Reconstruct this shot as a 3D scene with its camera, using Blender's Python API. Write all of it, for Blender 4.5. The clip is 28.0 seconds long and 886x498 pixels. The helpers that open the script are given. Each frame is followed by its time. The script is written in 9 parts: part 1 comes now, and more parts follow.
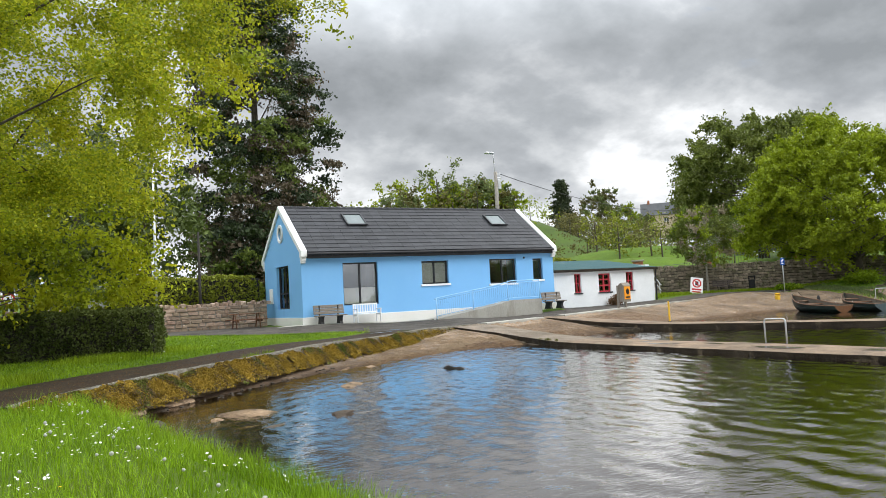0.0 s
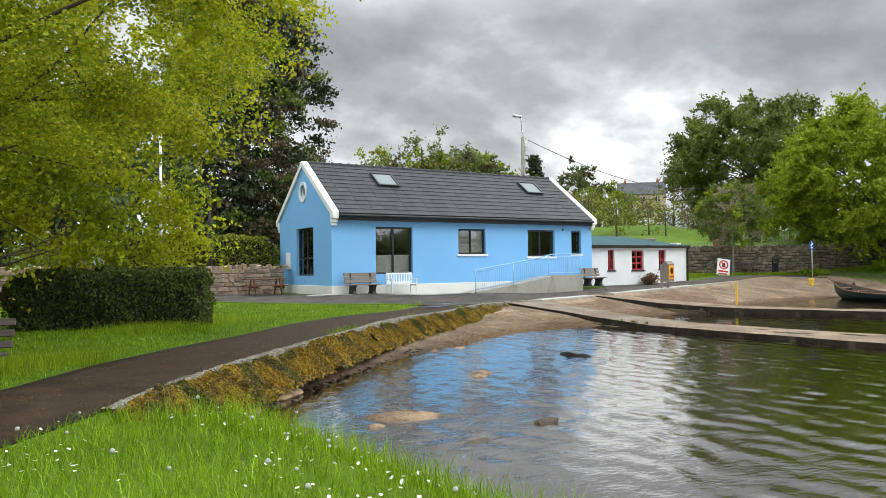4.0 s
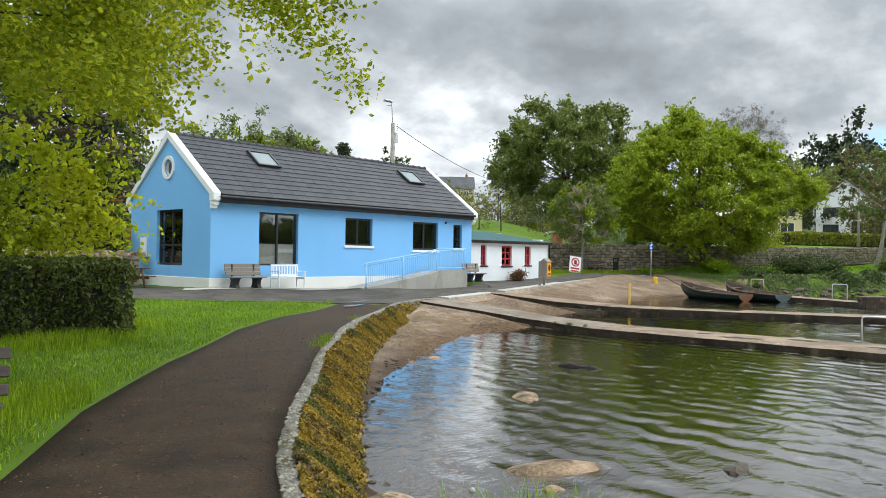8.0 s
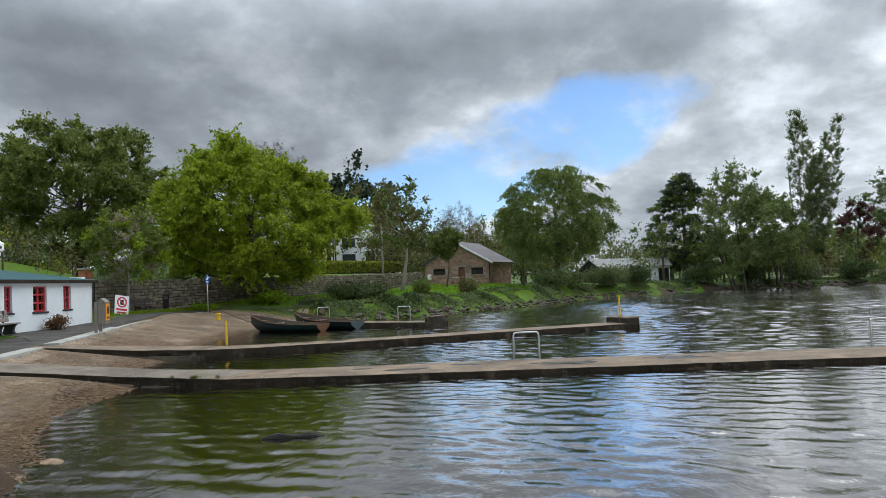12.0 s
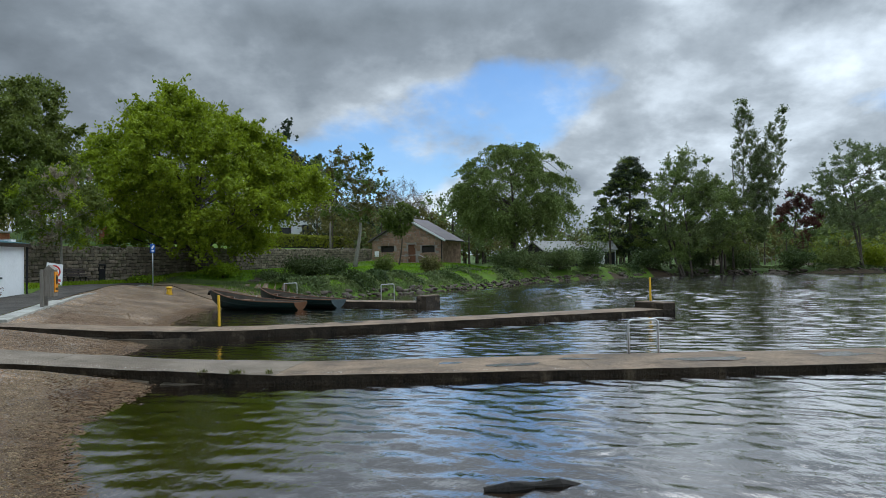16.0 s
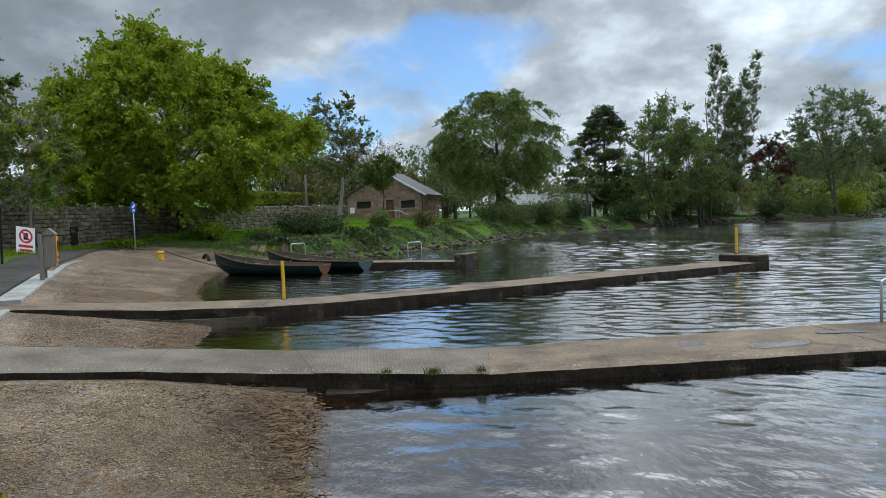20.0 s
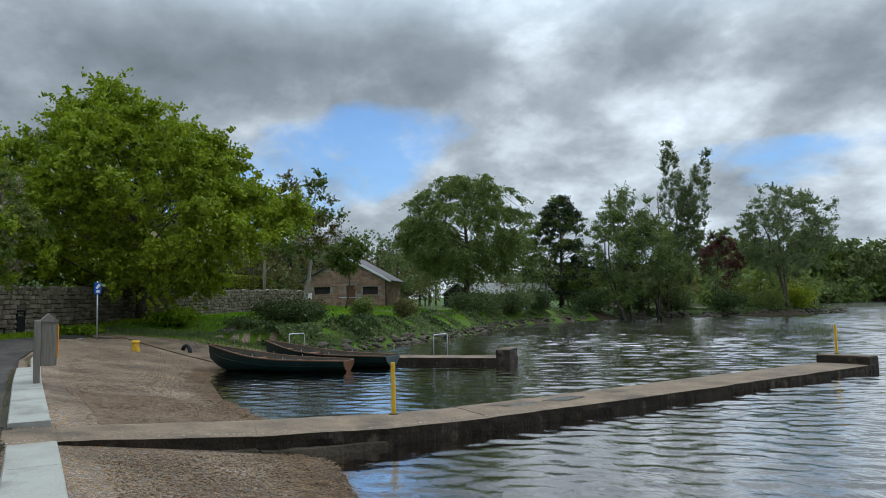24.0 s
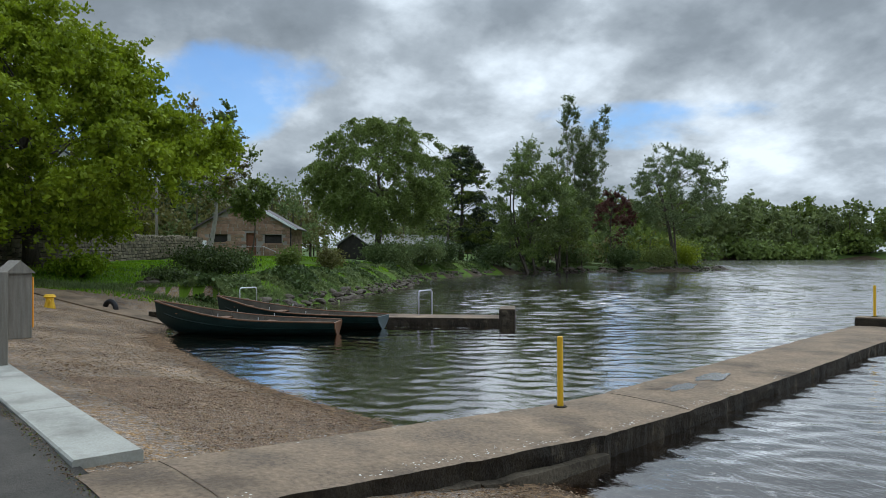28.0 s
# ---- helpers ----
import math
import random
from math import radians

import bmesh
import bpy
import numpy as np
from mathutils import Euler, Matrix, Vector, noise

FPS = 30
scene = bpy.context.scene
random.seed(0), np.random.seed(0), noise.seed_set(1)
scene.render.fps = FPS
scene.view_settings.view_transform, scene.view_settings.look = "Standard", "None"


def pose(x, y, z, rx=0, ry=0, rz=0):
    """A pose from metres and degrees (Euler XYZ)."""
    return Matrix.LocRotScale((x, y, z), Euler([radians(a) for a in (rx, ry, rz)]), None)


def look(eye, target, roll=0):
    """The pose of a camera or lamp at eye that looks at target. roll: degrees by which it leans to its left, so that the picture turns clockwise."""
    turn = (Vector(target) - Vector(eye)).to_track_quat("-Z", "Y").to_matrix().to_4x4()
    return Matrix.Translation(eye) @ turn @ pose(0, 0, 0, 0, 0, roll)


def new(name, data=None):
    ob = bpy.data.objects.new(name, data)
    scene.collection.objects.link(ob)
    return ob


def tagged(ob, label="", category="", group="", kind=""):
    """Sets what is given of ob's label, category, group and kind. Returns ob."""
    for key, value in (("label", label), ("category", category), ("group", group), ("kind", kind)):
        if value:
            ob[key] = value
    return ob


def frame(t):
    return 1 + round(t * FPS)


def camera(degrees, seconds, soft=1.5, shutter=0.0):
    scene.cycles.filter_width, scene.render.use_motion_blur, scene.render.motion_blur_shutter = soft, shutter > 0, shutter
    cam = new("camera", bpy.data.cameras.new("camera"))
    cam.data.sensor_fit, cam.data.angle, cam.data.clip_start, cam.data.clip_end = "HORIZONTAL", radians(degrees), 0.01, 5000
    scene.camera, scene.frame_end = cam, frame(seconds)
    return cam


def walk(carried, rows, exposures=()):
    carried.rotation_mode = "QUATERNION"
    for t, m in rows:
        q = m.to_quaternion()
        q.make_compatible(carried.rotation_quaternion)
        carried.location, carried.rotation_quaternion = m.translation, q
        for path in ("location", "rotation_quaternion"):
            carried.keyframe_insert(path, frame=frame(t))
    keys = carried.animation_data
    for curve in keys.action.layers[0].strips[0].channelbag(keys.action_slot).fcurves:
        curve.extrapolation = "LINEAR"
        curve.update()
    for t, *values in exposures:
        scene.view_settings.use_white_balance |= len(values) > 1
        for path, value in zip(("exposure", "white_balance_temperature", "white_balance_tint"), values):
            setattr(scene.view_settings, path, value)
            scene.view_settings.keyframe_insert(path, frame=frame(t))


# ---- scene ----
cam = camera(61.8, 28.0, soft=0.7)
PATH = [
    (0, (-11.224, -34.909, 2.108), (-10.264, -33.159, 2.238), -3.08),
    (0.5, (-11.284, -34.249, 2.157), (-10.113, -32.631, 2.272), -4.25),
    (1, (-11.239, -33.647, 2.165), (-9.984, -32.093, 2.270), -2.59),
    (1.5, (-11.459, -32.981, 2.232), (-10.285, -31.367, 2.352), -0.28),
    (2, (-11.641, -32.365, 2.232), (-10.536, -30.701, 2.320), 0.18),
    (2.5, (-11.842, -31.752, 2.215), (-10.706, -30.106, 2.244), -0.05),
    (3, (-12.140, -31.104, 2.198), (-10.976, -29.479, 2.173), -0.04),
    (3.5, (-12.439, -30.504, 2.206), (-11.308, -28.855, 2.205), -0.36),
    (4, (-12.834, -29.924, 2.199), (-11.781, -28.224, 2.250), -0.82),
    (4.5, (-13.143, -29.352, 2.220), (-12.103, -27.651, 2.377), -2.38),
    (6.5, (-14.385, -27.154, 2.352), (-13.284, -25.486, 2.409), -2.79),
    (7, (-14.568, -26.579, 2.371), (-13.366, -24.983, 2.468), -3.18),
    (7.5, (-14.682, -25.955, 2.401), (-13.326, -24.485, 2.427), 0.91),
    (8, (-14.631, -25.293, 2.419), (-13.156, -23.942, 2.439), 0.76),
    (8.5, (-14.425, -24.603, 2.397), (-12.764, -23.489, 2.405), -0.44),
    (9, (-14.214, -23.915, 2.363), (-12.443, -22.987, 2.340), -0.61),
    (9.5, (-13.898, -23.249, 2.341), (-12.044, -22.502, 2.280), -0.53),
    (10, (-13.589, -22.723, 2.326), (-11.677, -22.138, 2.258), -0.32),
    (10.5, (-13.244, -22.127, 2.333), (-11.298, -21.662, 2.320), -2.00),
    (11, (-12.893, -21.525, 2.318), (-10.922, -21.184, 2.311), -2.51),
    (11.5, (-12.515, -20.913, 2.318), (-10.533, -20.653, 2.377), -2.86),
    (12, (-12.113, -20.324, 2.304), (-10.125, -20.136, 2.401), -2.57),
    (12.5, (-11.667, -19.765, 2.295), (-9.671, -19.669, 2.380), -2.24),
    (15, (-9.131, -17.095, 2.282), (-7.144, -17.271, 2.423), -2.63),
    (15.5, (-8.659, -16.562, 2.260), (-6.663, -16.669, 2.332), -2.72),
    (16, (-8.190, -15.968, 2.260), (-6.191, -16.013, 2.296), -0.95),
    (16.5, (-7.699, -15.413, 2.283), (-5.701, -15.504, 2.282), -2.18),
    (17, (-7.208, -14.832, 2.299), (-5.214, -14.982, 2.327), -4.19),
    (17.5, (-6.699, -14.307, 2.314), (-4.712, -14.539, 2.327), -5.06),
    (18, (-6.174, -13.771, 2.300), (-4.191, -14.036, 2.287), -4.05),
    (18.5, (-5.660, -13.254, 2.302), (-3.679, -13.529, 2.307), -2.62),
    (19, (-5.132, -12.719, 2.326), (-3.149, -12.962, 2.415), -2.23),
    (19.5, (-4.611, -12.182, 2.311), (-2.621, -12.383, 2.299), -1.87),
    (20, (-4.021, -11.714, 2.295), (-2.034, -11.921, 2.208), -2.18),
    (20.5, (-3.409, -11.229, 2.322), (-1.434, -11.536, 2.269), -4.33),
    (21, (-2.844, -10.743, 2.295), (-0.871, -11.063, 2.214), -4.30),
    (21.5, (-2.237, -10.195, 2.306), (-0.253, -10.441, 2.261), -2.73),
    (23.5, (0.150, -8.065, 2.409), (2.112, -8.444, 2.488), -2.38),
    (24, (0.730, -7.622, 2.451), (2.677, -8.055, 2.595), -1.12),
    (24.5, (1.296, -7.155, 2.471), (3.226, -7.638, 2.669), -2.64),
    (25, (1.928, -6.662, 2.490), (3.838, -7.222, 2.680), -2.14),
    (25.5, (2.565, -6.209, 2.497), (4.469, -6.784, 2.706), -2.55),
    (26, (3.200, -5.717, 2.488), (5.109, -6.297, 2.624), -1.13),
    (26.5, (3.851, -5.317, 2.461), (5.759, -5.912, 2.522), -0.36),
    (27, (4.486, -4.904, 2.491), (6.386, -5.528, 2.524), -1.59),
    (27.5, (5.127, -4.615, 2.488), (7.004, -5.305, 2.470), -1.09),
    (28, (5.841, -4.311, 2.490), (7.680, -5.097, 2.501), -0.02),
]
EXPOSURES = ((0.0, 1.0, 6700, 12), (1.0, 0.92, 6700, 12), (3.0, 1.0, 6700, 11), (8.0, 1.02, 6450, 9), (11.5, 0.45, 6200, 10), (12.3, 0.35, 6150, 9), (14.7, -0.05, 5900, 7), (15.7, 0.15, 5850, 7), (20.0, 0.22, 5900, 7), (23.7, 0.15, 5900, 6), (24.6, -0.1, 5850, 6), (26.2, -0.15, 5850, 6), (27.2, 0.05, 5850, 7), (28.0, 0.15, 5900, 7))
walk(cam, [(t, look(eye, target, roll)) for t, eye, target, roll in PATH], EXPOSURES)

# ---- world and sun ----
world = bpy.data.worlds.new("world")
scene.world = world
world.use_nodes = True
SUN_EL, SUN_AZ = radians(54), radians(118)  # azimuth clockwise from +y


def build_world():
    nt = world.node_tree
    n, l = nt.nodes, nt.links
    n.clear()
    out = n.new("ShaderNodeOutputWorld")
    bg = n.new("ShaderNodeBackground")
    sky = n.new("ShaderNodeTexSky")
    sky.sky_type = "NISHITA"
    sky.sun_disc = False
    sky.sun_elevation, sky.sun_rotation = SUN_EL, SUN_AZ
    sky.air_density, sky.dust_density, sky.ozone_density = 1.0, 0.2, 3.0
    tc = n.new("ShaderNodeTexCoord")
    sep = n.new("ShaderNodeSeparateXYZ")
    l.new(tc.outputs["Generated"], sep.inputs[0])
    # project the view ray on a flat cloud deck
    zz = n.new("ShaderNodeMath")
    zz.operation = "MAXIMUM"
    zz.inputs[1].default_value = 0.0
    l.new(sep.outputs["Z"], zz.inputs[0])
    za = n.new("ShaderNodeMath")
    za.operation = "ADD"
    za.inputs[1].default_value = 0.42
    l.new(zz.outputs[0], za.inputs[0])
    div = n.new("ShaderNodeVectorMath")
    div.operation = "DIVIDE"
    comb = n.new("ShaderNodeCombineXYZ")
    for k in range(3):
        l.new(za.outputs[0], comb.inputs[k])
    l.new(tc.outputs["Generated"], div.inputs[0])
    l.new(comb.outputs[0], div.inputs[1])
    mp = n.new("ShaderNodeMapping")
    mp.inputs["Location"].default_value = CLOUD_SHIFT
    mp.inputs["Scale"].default_value = (1.0, 1.0, 0.0)
    l.new(div.outputs[0], mp.inputs[0])
    big = n.new("ShaderNodeTexNoise")
    big.inputs["Scale"].default_value = 1.75
    big.inputs["Detail"].default_value = 7
    big.inputs["Roughness"].default_value = 0.58
    big.inputs["Distortion"].default_value = 0.15
    l.new(mp.outputs[0], big.inputs["Vector"])
    def calc(op, a, b=0.0, c=None):
        m = n.new("ShaderNodeMath")
        m.operation = op
        for k, v in enumerate((a, b) if c is None else (a, b, c)):
            if isinstance(v, (int, float)):
                m.inputs[k].default_value = v
            else:
                l.new(v, m.inputs[k])
        return m.outputs[0]

    def ramp01(v, lo, hi, a=0.0, b=1.0):
        m = n.new("ShaderNodeMapRange")
        m.interpolation_type = "SMOOTHSTEP"
        for key, val in (("From Min", lo), ("From Max", hi), ("To Min", a), ("To Max", b)):
            m.inputs[key].default_value = val
        l.new(v, m.inputs["Value"])
        return m.outputs[0]

    az = calc("MULTIPLY", calc("ARCTAN2", sep.outputs["X"], sep.outputs["Y"]), 57.2958)
    el = calc("MULTIPLY", calc("ARCSINE", sep.outputs["Z"]), 57.2958)

    def region(a0, e0, wa, we, tilt=0.0):
        """1 in the middle of an oval of the sky, 0 outside it (degrees)."""
        u = calc("SUBTRACT", az, a0)
        v = calc("SUBTRACT", calc("SUBTRACT", el, e0), calc("MULTIPLY", u, tilt))
        u, v = calc("DIVIDE", u, wa), calc("DIVIDE", v, we)
        return ramp01(calc("ADD", calc("MULTIPLY", u, u), calc("MULTIPLY", v, v)), 0.15, 1.6, 1.0, 0.0)

    # the deck is broken over the far shore and in a low strip beside the sun
    gap = calc("MAXIMUM", region(90.5, 9.8, 16, 5.0, 0.22), calc("MULTIPLY", region(127, 9.6, 13, 2.2), 0.72))
    cover = ramp01(calc("SUBTRACT", calc("ADD", big.outputs["Fac"], 0.16), calc("MULTIPLY", gap, 0.36)), 0.31, 0.46, 0.08, 1.0)
    shade = n.new("ShaderNodeTexNoise")
    shade.inputs["Scale"].default_value = 2.9
    shade.inputs["Detail"].default_value = 7
    shade.inputs["Roughness"].default_value = 0.55
    shade.inputs["Distortion"].default_value = 0.1
    l.new(mp.outputs[0], shade.inputs["Vector"])
    tone = n.new("ShaderNodeValToRGB")
    e = tone.color_ramp.elements
    e[0].position, e[0].color = 0.16, (0.74, 0.775, 0.80, 1)
    e[1].position, e[1].color = 0.78, (0.165, 0.183, 0.198, 1)
    mid = tone.color_ramp.elements.new(0.42)
    mid.color = (0.36, 0.385, 0.405, 1)
    mid2 = tone.color_ramp.elements.new(0.58)
    mid2.color = (0.235, 0.257, 0.277, 1)
    # grey undersides overhead, bright edges low down and round the hidden sun
    puff = n.new("ShaderNodeTexNoise")
    puff.inputs["Scale"].default_value, puff.inputs["Detail"].default_value, puff.inputs["Roughness"].default_value = 7.5, 6, 0.55
    l.new(mp.outputs[0], puff.inputs["Vector"])
    body = calc("ADD", shade.outputs["Fac"], calc("MULTIPLY_ADD", puff.outputs["Fac"], 0.30, -0.15))
    shadow = calc("ADD", calc("MULTIPLY_ADD", body, 1.2, -0.1), ramp01(el, 7.0, 17.0, -0.11, 0.13))
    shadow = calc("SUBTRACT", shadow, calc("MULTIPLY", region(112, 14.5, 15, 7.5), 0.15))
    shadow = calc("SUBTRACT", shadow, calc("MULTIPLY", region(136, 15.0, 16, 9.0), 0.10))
    l.new(shadow, tone.inputs[0])
    # an overcast sky is brighter overhead than low down
    zen = ramp01(el, 17.0, 32.0, 1.0, ZENITH)
    # the half of the sky with the sun behind it is the brighter one
    sunward = calc("COSINE", calc("MULTIPLY", calc("SUBTRACT", az, 128.0), 0.0174533))
    zen = calc("MULTIPLY", zen, ramp01(sunward, 0.45, 1.0, 1.0, 1.2))
    bright = n.new("ShaderNodeMix")
    bright.data_type = "RGBA"
    bright.blend_type = "MULTIPLY"
    bright.inputs["Factor"].default_value = 1.0
    l.new(tone.outputs[0], bright.inputs["A"])
    l.new(zen, bright.inputs["B"])
    skyscale = n.new("ShaderNodeMix")
    skyscale.data_type = "RGBA"
    skyscale.blend_type = "MULTIPLY"
    skyscale.inputs["Factor"].default_value = 1.0
    skyscale.inputs["B"].default_value = (SKY_GAIN * 0.95, SKY_GAIN * 1.08, SKY_GAIN * 1.22, 1)
    l.new(sky.outputs[0], skyscale.inputs["A"])
    mix = n.new("ShaderNodeMix")
    mix.data_type = "RGBA"
    l.new(cover, mix.inputs["Factor"])
    l.new(skyscale.outputs["Result"], mix.inputs["A"])
    l.new(bright.outputs["Result"], mix.inputs["B"])
    l.new(mix.outputs["Result"], bg.inputs[0])
    bg.inputs[1].default_value = 1.0
    l.new(bg.outputs[0], out.inputs[0])


SKY_GAIN, ZENITH = 0.08, 4.5
CLOUD_SHIFT = (0.35, 1.2, 0.0)
build_world()
sun = new("sun", bpy.data.lights.new("sun", "SUN"))
sun.data.energy, sun.data.angle, sun.data.color = 0.9, radians(60), (1.0, 0.95, 0.88)
sun.matrix_world = look((60 * math.sin(SUN_AZ) * math.cos(SUN_EL), 60 * math.cos(SUN_AZ) * math.cos(SUN_EL), 60 * math.sin(SUN_EL)), (0, 0, 0))


# ---- materials ----
def surf(name, c1, c2, rough=0.85, big=1.5, fine=25.0, bump=0.3, dist=0.01, metal=0.0, vary=0.0, streak=None, spec=0.22, stain=None, stain_at=(0.6, 0.72), stain_scale=0.8, trans=0.0, rough_vary=0.1, obj=False):
    """A painted, mineral or grown surface: two colours mixed by coarse and fine noise, stains, bump and gloss variation."""
    m = bpy.data.materials.new(name)
    m.use_nodes = True
    nt = m.node_tree
    n, l = nt.nodes, nt.links
    b = n["Principled BSDF"]
    if obj:
        co = n.new("ShaderNodeTexCoord").outputs["Object"]
    else:
        co = n.new("ShaderNodeNewGeometry").outputs["Position"]
    if streak:
        mp = n.new("ShaderNodeMapping")
        mp.inputs["Scale"].default_value = streak
        l.new(co, mp.inputs[0])
        co = mp.outputs[0]
    a = n.new("ShaderNodeTexNoise")
    a.inputs["Scale"].default_value, a.inputs["Detail"].default_value = big, 4
    f = n.new("ShaderNodeTexNoise")
    f.inputs["Scale"].default_value, f.inputs["Detail"].default_value = fine, 5
    f.inputs["Roughness"].default_value = 0.65
    l.new(co, a.inputs["Vector"])
    l.new(co, f.inputs["Vector"])
    s = n.new("ShaderNodeMath")
    s.operation = "ADD"
    l.new(a.outputs["Fac"], s.inputs[0])
    l.new(f.outputs["Fac"], s.inputs[1])
    r = n.new("ShaderNodeMapRange")
    r.inputs["From Min"].default_value, r.inputs["From Max"].default_value = 0.72, 1.28
    l.new(s.outputs[0], r.inputs["Value"])
    mix = n.new("ShaderNodeMix")
    mix.data_type = "RGBA"
    mix.inputs["A"].default_value = (*c1, 1)
    mix.inputs["B"].default_value = (*c2, 1)
    l.new(r.outputs[0], mix.inputs["Factor"])
    col = mix.outputs["Result"]
    if stain:
        sn = n.new("ShaderNodeTexNoise")
        sn.inputs["Scale"].default_value, sn.inputs["Detail"].default_value = stain_scale, 6
        sn.inputs["Roughness"].default_value = 0.62
        l.new(co, sn.inputs["Vector"])
        sr = n.new("ShaderNodeMapRange")
        sr.inputs["From Min"].default_value, sr.inputs["From Max"].default_value = stain_at
        l.new(sn.outputs["Fac"], sr.inputs["Value"])
        m2 = n.new("ShaderNodeMix")
        m2.data_type = "RGBA"
        m2.inputs["B"].default_value = (*stain, 1)
        l.new(sr.outputs[0], m2.inputs["Factor"])
        l.new(col, m2.inputs["A"])
        col = m2.outputs["Result"]
    if vary:
        oi = n.new("ShaderNodeObjectInfo")
        isl = n.new("ShaderNodeNewGeometry")
        ad = n.new("ShaderNodeMath")
        ad.operation = "ADD"
        l.new(oi.outputs["Random"], ad.inputs[0])
        l.new(isl.outputs["Random Per Island"], ad.inputs[1])
        fr = n.new("ShaderNodeMath")
        fr.operation = "FRACT"
        l.new(ad.outputs[0], fr.inputs[0])
        vr = n.new("ShaderNodeMapRange")
        vr.inputs["To Min"].default_value, vr.inputs["To Max"].default_value = 1 - vary * 0.8, 1 + vary * 0.8
        l.new(fr.outputs[0], vr.inputs["Value"])
        hs = n.new("ShaderNodeHueSaturation")
        l.new(vr.outputs[0], hs.inputs["Value"])
        hr = n.new("ShaderNodeMapRange")
        hr.inputs["To Min"].default_value, hr.inputs["To Max"].default_value = 0.5 - vary * 0.03, 0.5 + vary * 0.03
        l.new(oi.outputs["Random"], hr.inputs["Value"])
        l.new(hr.outputs[0], hs.inputs["Hue"])
        l.new(col, hs.inputs["Color"])
        col = hs.outputs["Color"]
    l.new(col, b.inputs["Base Color"])
    rr = n.new("ShaderNodeMapRange")
    rr.inputs["To Min"].default_value, rr.inputs["To Max"].default_value = max(0.02, rough - rough_vary), min(1, rough + rough_vary)
    l.new(a.outputs["Fac"], rr.inputs["Value"])
    l.new(rr.outputs[0], b.inputs["Roughness"])
    b.inputs["Metallic"].default_value = metal
    b.inputs["Specular IOR Level"].default_value = spec
    if bump:
        bp = n.new("ShaderNodeBump")
        bp.inputs["Strength"].default_value, bp.inputs["Distance"].default_value = bump, dist
        l.new(f.outputs["Fac"], bp.inputs["Height"])
        l.new(bp.outputs[0], b.inputs["Normal"])
    if trans:
        tr = n.new("ShaderNodeBsdfTranslucent")
        ms = n.new("ShaderNodeMixShader")
        ms.inputs[0].default_value = trans
        l.new(col, tr.inputs[0])
        l.new(b.outputs[0], ms.inputs[1])
        l.new(tr.outputs[0], ms.inputs[2])
        l.new(ms.outputs[0], n["Material Output"].inputs[0])
    return m


def leaf_mat(name, c1, c2, vary=0.35, trans=0.38):
    return surf(name, c1, c2, rough=0.55, big=0.35, fine=3.0, bump=0, vary=vary, trans=trans, spec=0.25)


def glass_mat(name, tint=(0.9, 0.95, 1.0)):
    m = bpy.data.materials.new(name)
    m.use_nodes = True
    n, l = m.node_tree.nodes, m.node_tree.links
    n.clear()
    out = n.new("ShaderNodeOutputMaterial")
    g = n.new("ShaderNodeBsdfGlossy")
    g.inputs["Roughness"].default_value = 0.02
    t = n.new("ShaderNodeBsdfTransparent")
    t.inputs[0].default_value = (*tint, 1)
    ms = n.new("ShaderNodeMixShader")
    fr = n.new("ShaderNodeFresnel")
    fr.inputs["IOR"].default_value = 1.6
    mr = n.new("ShaderNodeMapRange")
    mr.inputs["To Min"].default_value, mr.inputs["To Max"].default_value = 0.13, 1.0
    l.new(fr.outputs[0], mr.inputs["Value"])
    l.new(mr.outputs[0], ms.inputs[0])
    l.new(t.outputs[0], ms.inputs[1])
    l.new(g.outputs[0], ms.inputs[2])
    l.new(ms.outputs[0], out.inputs[0])
    return m


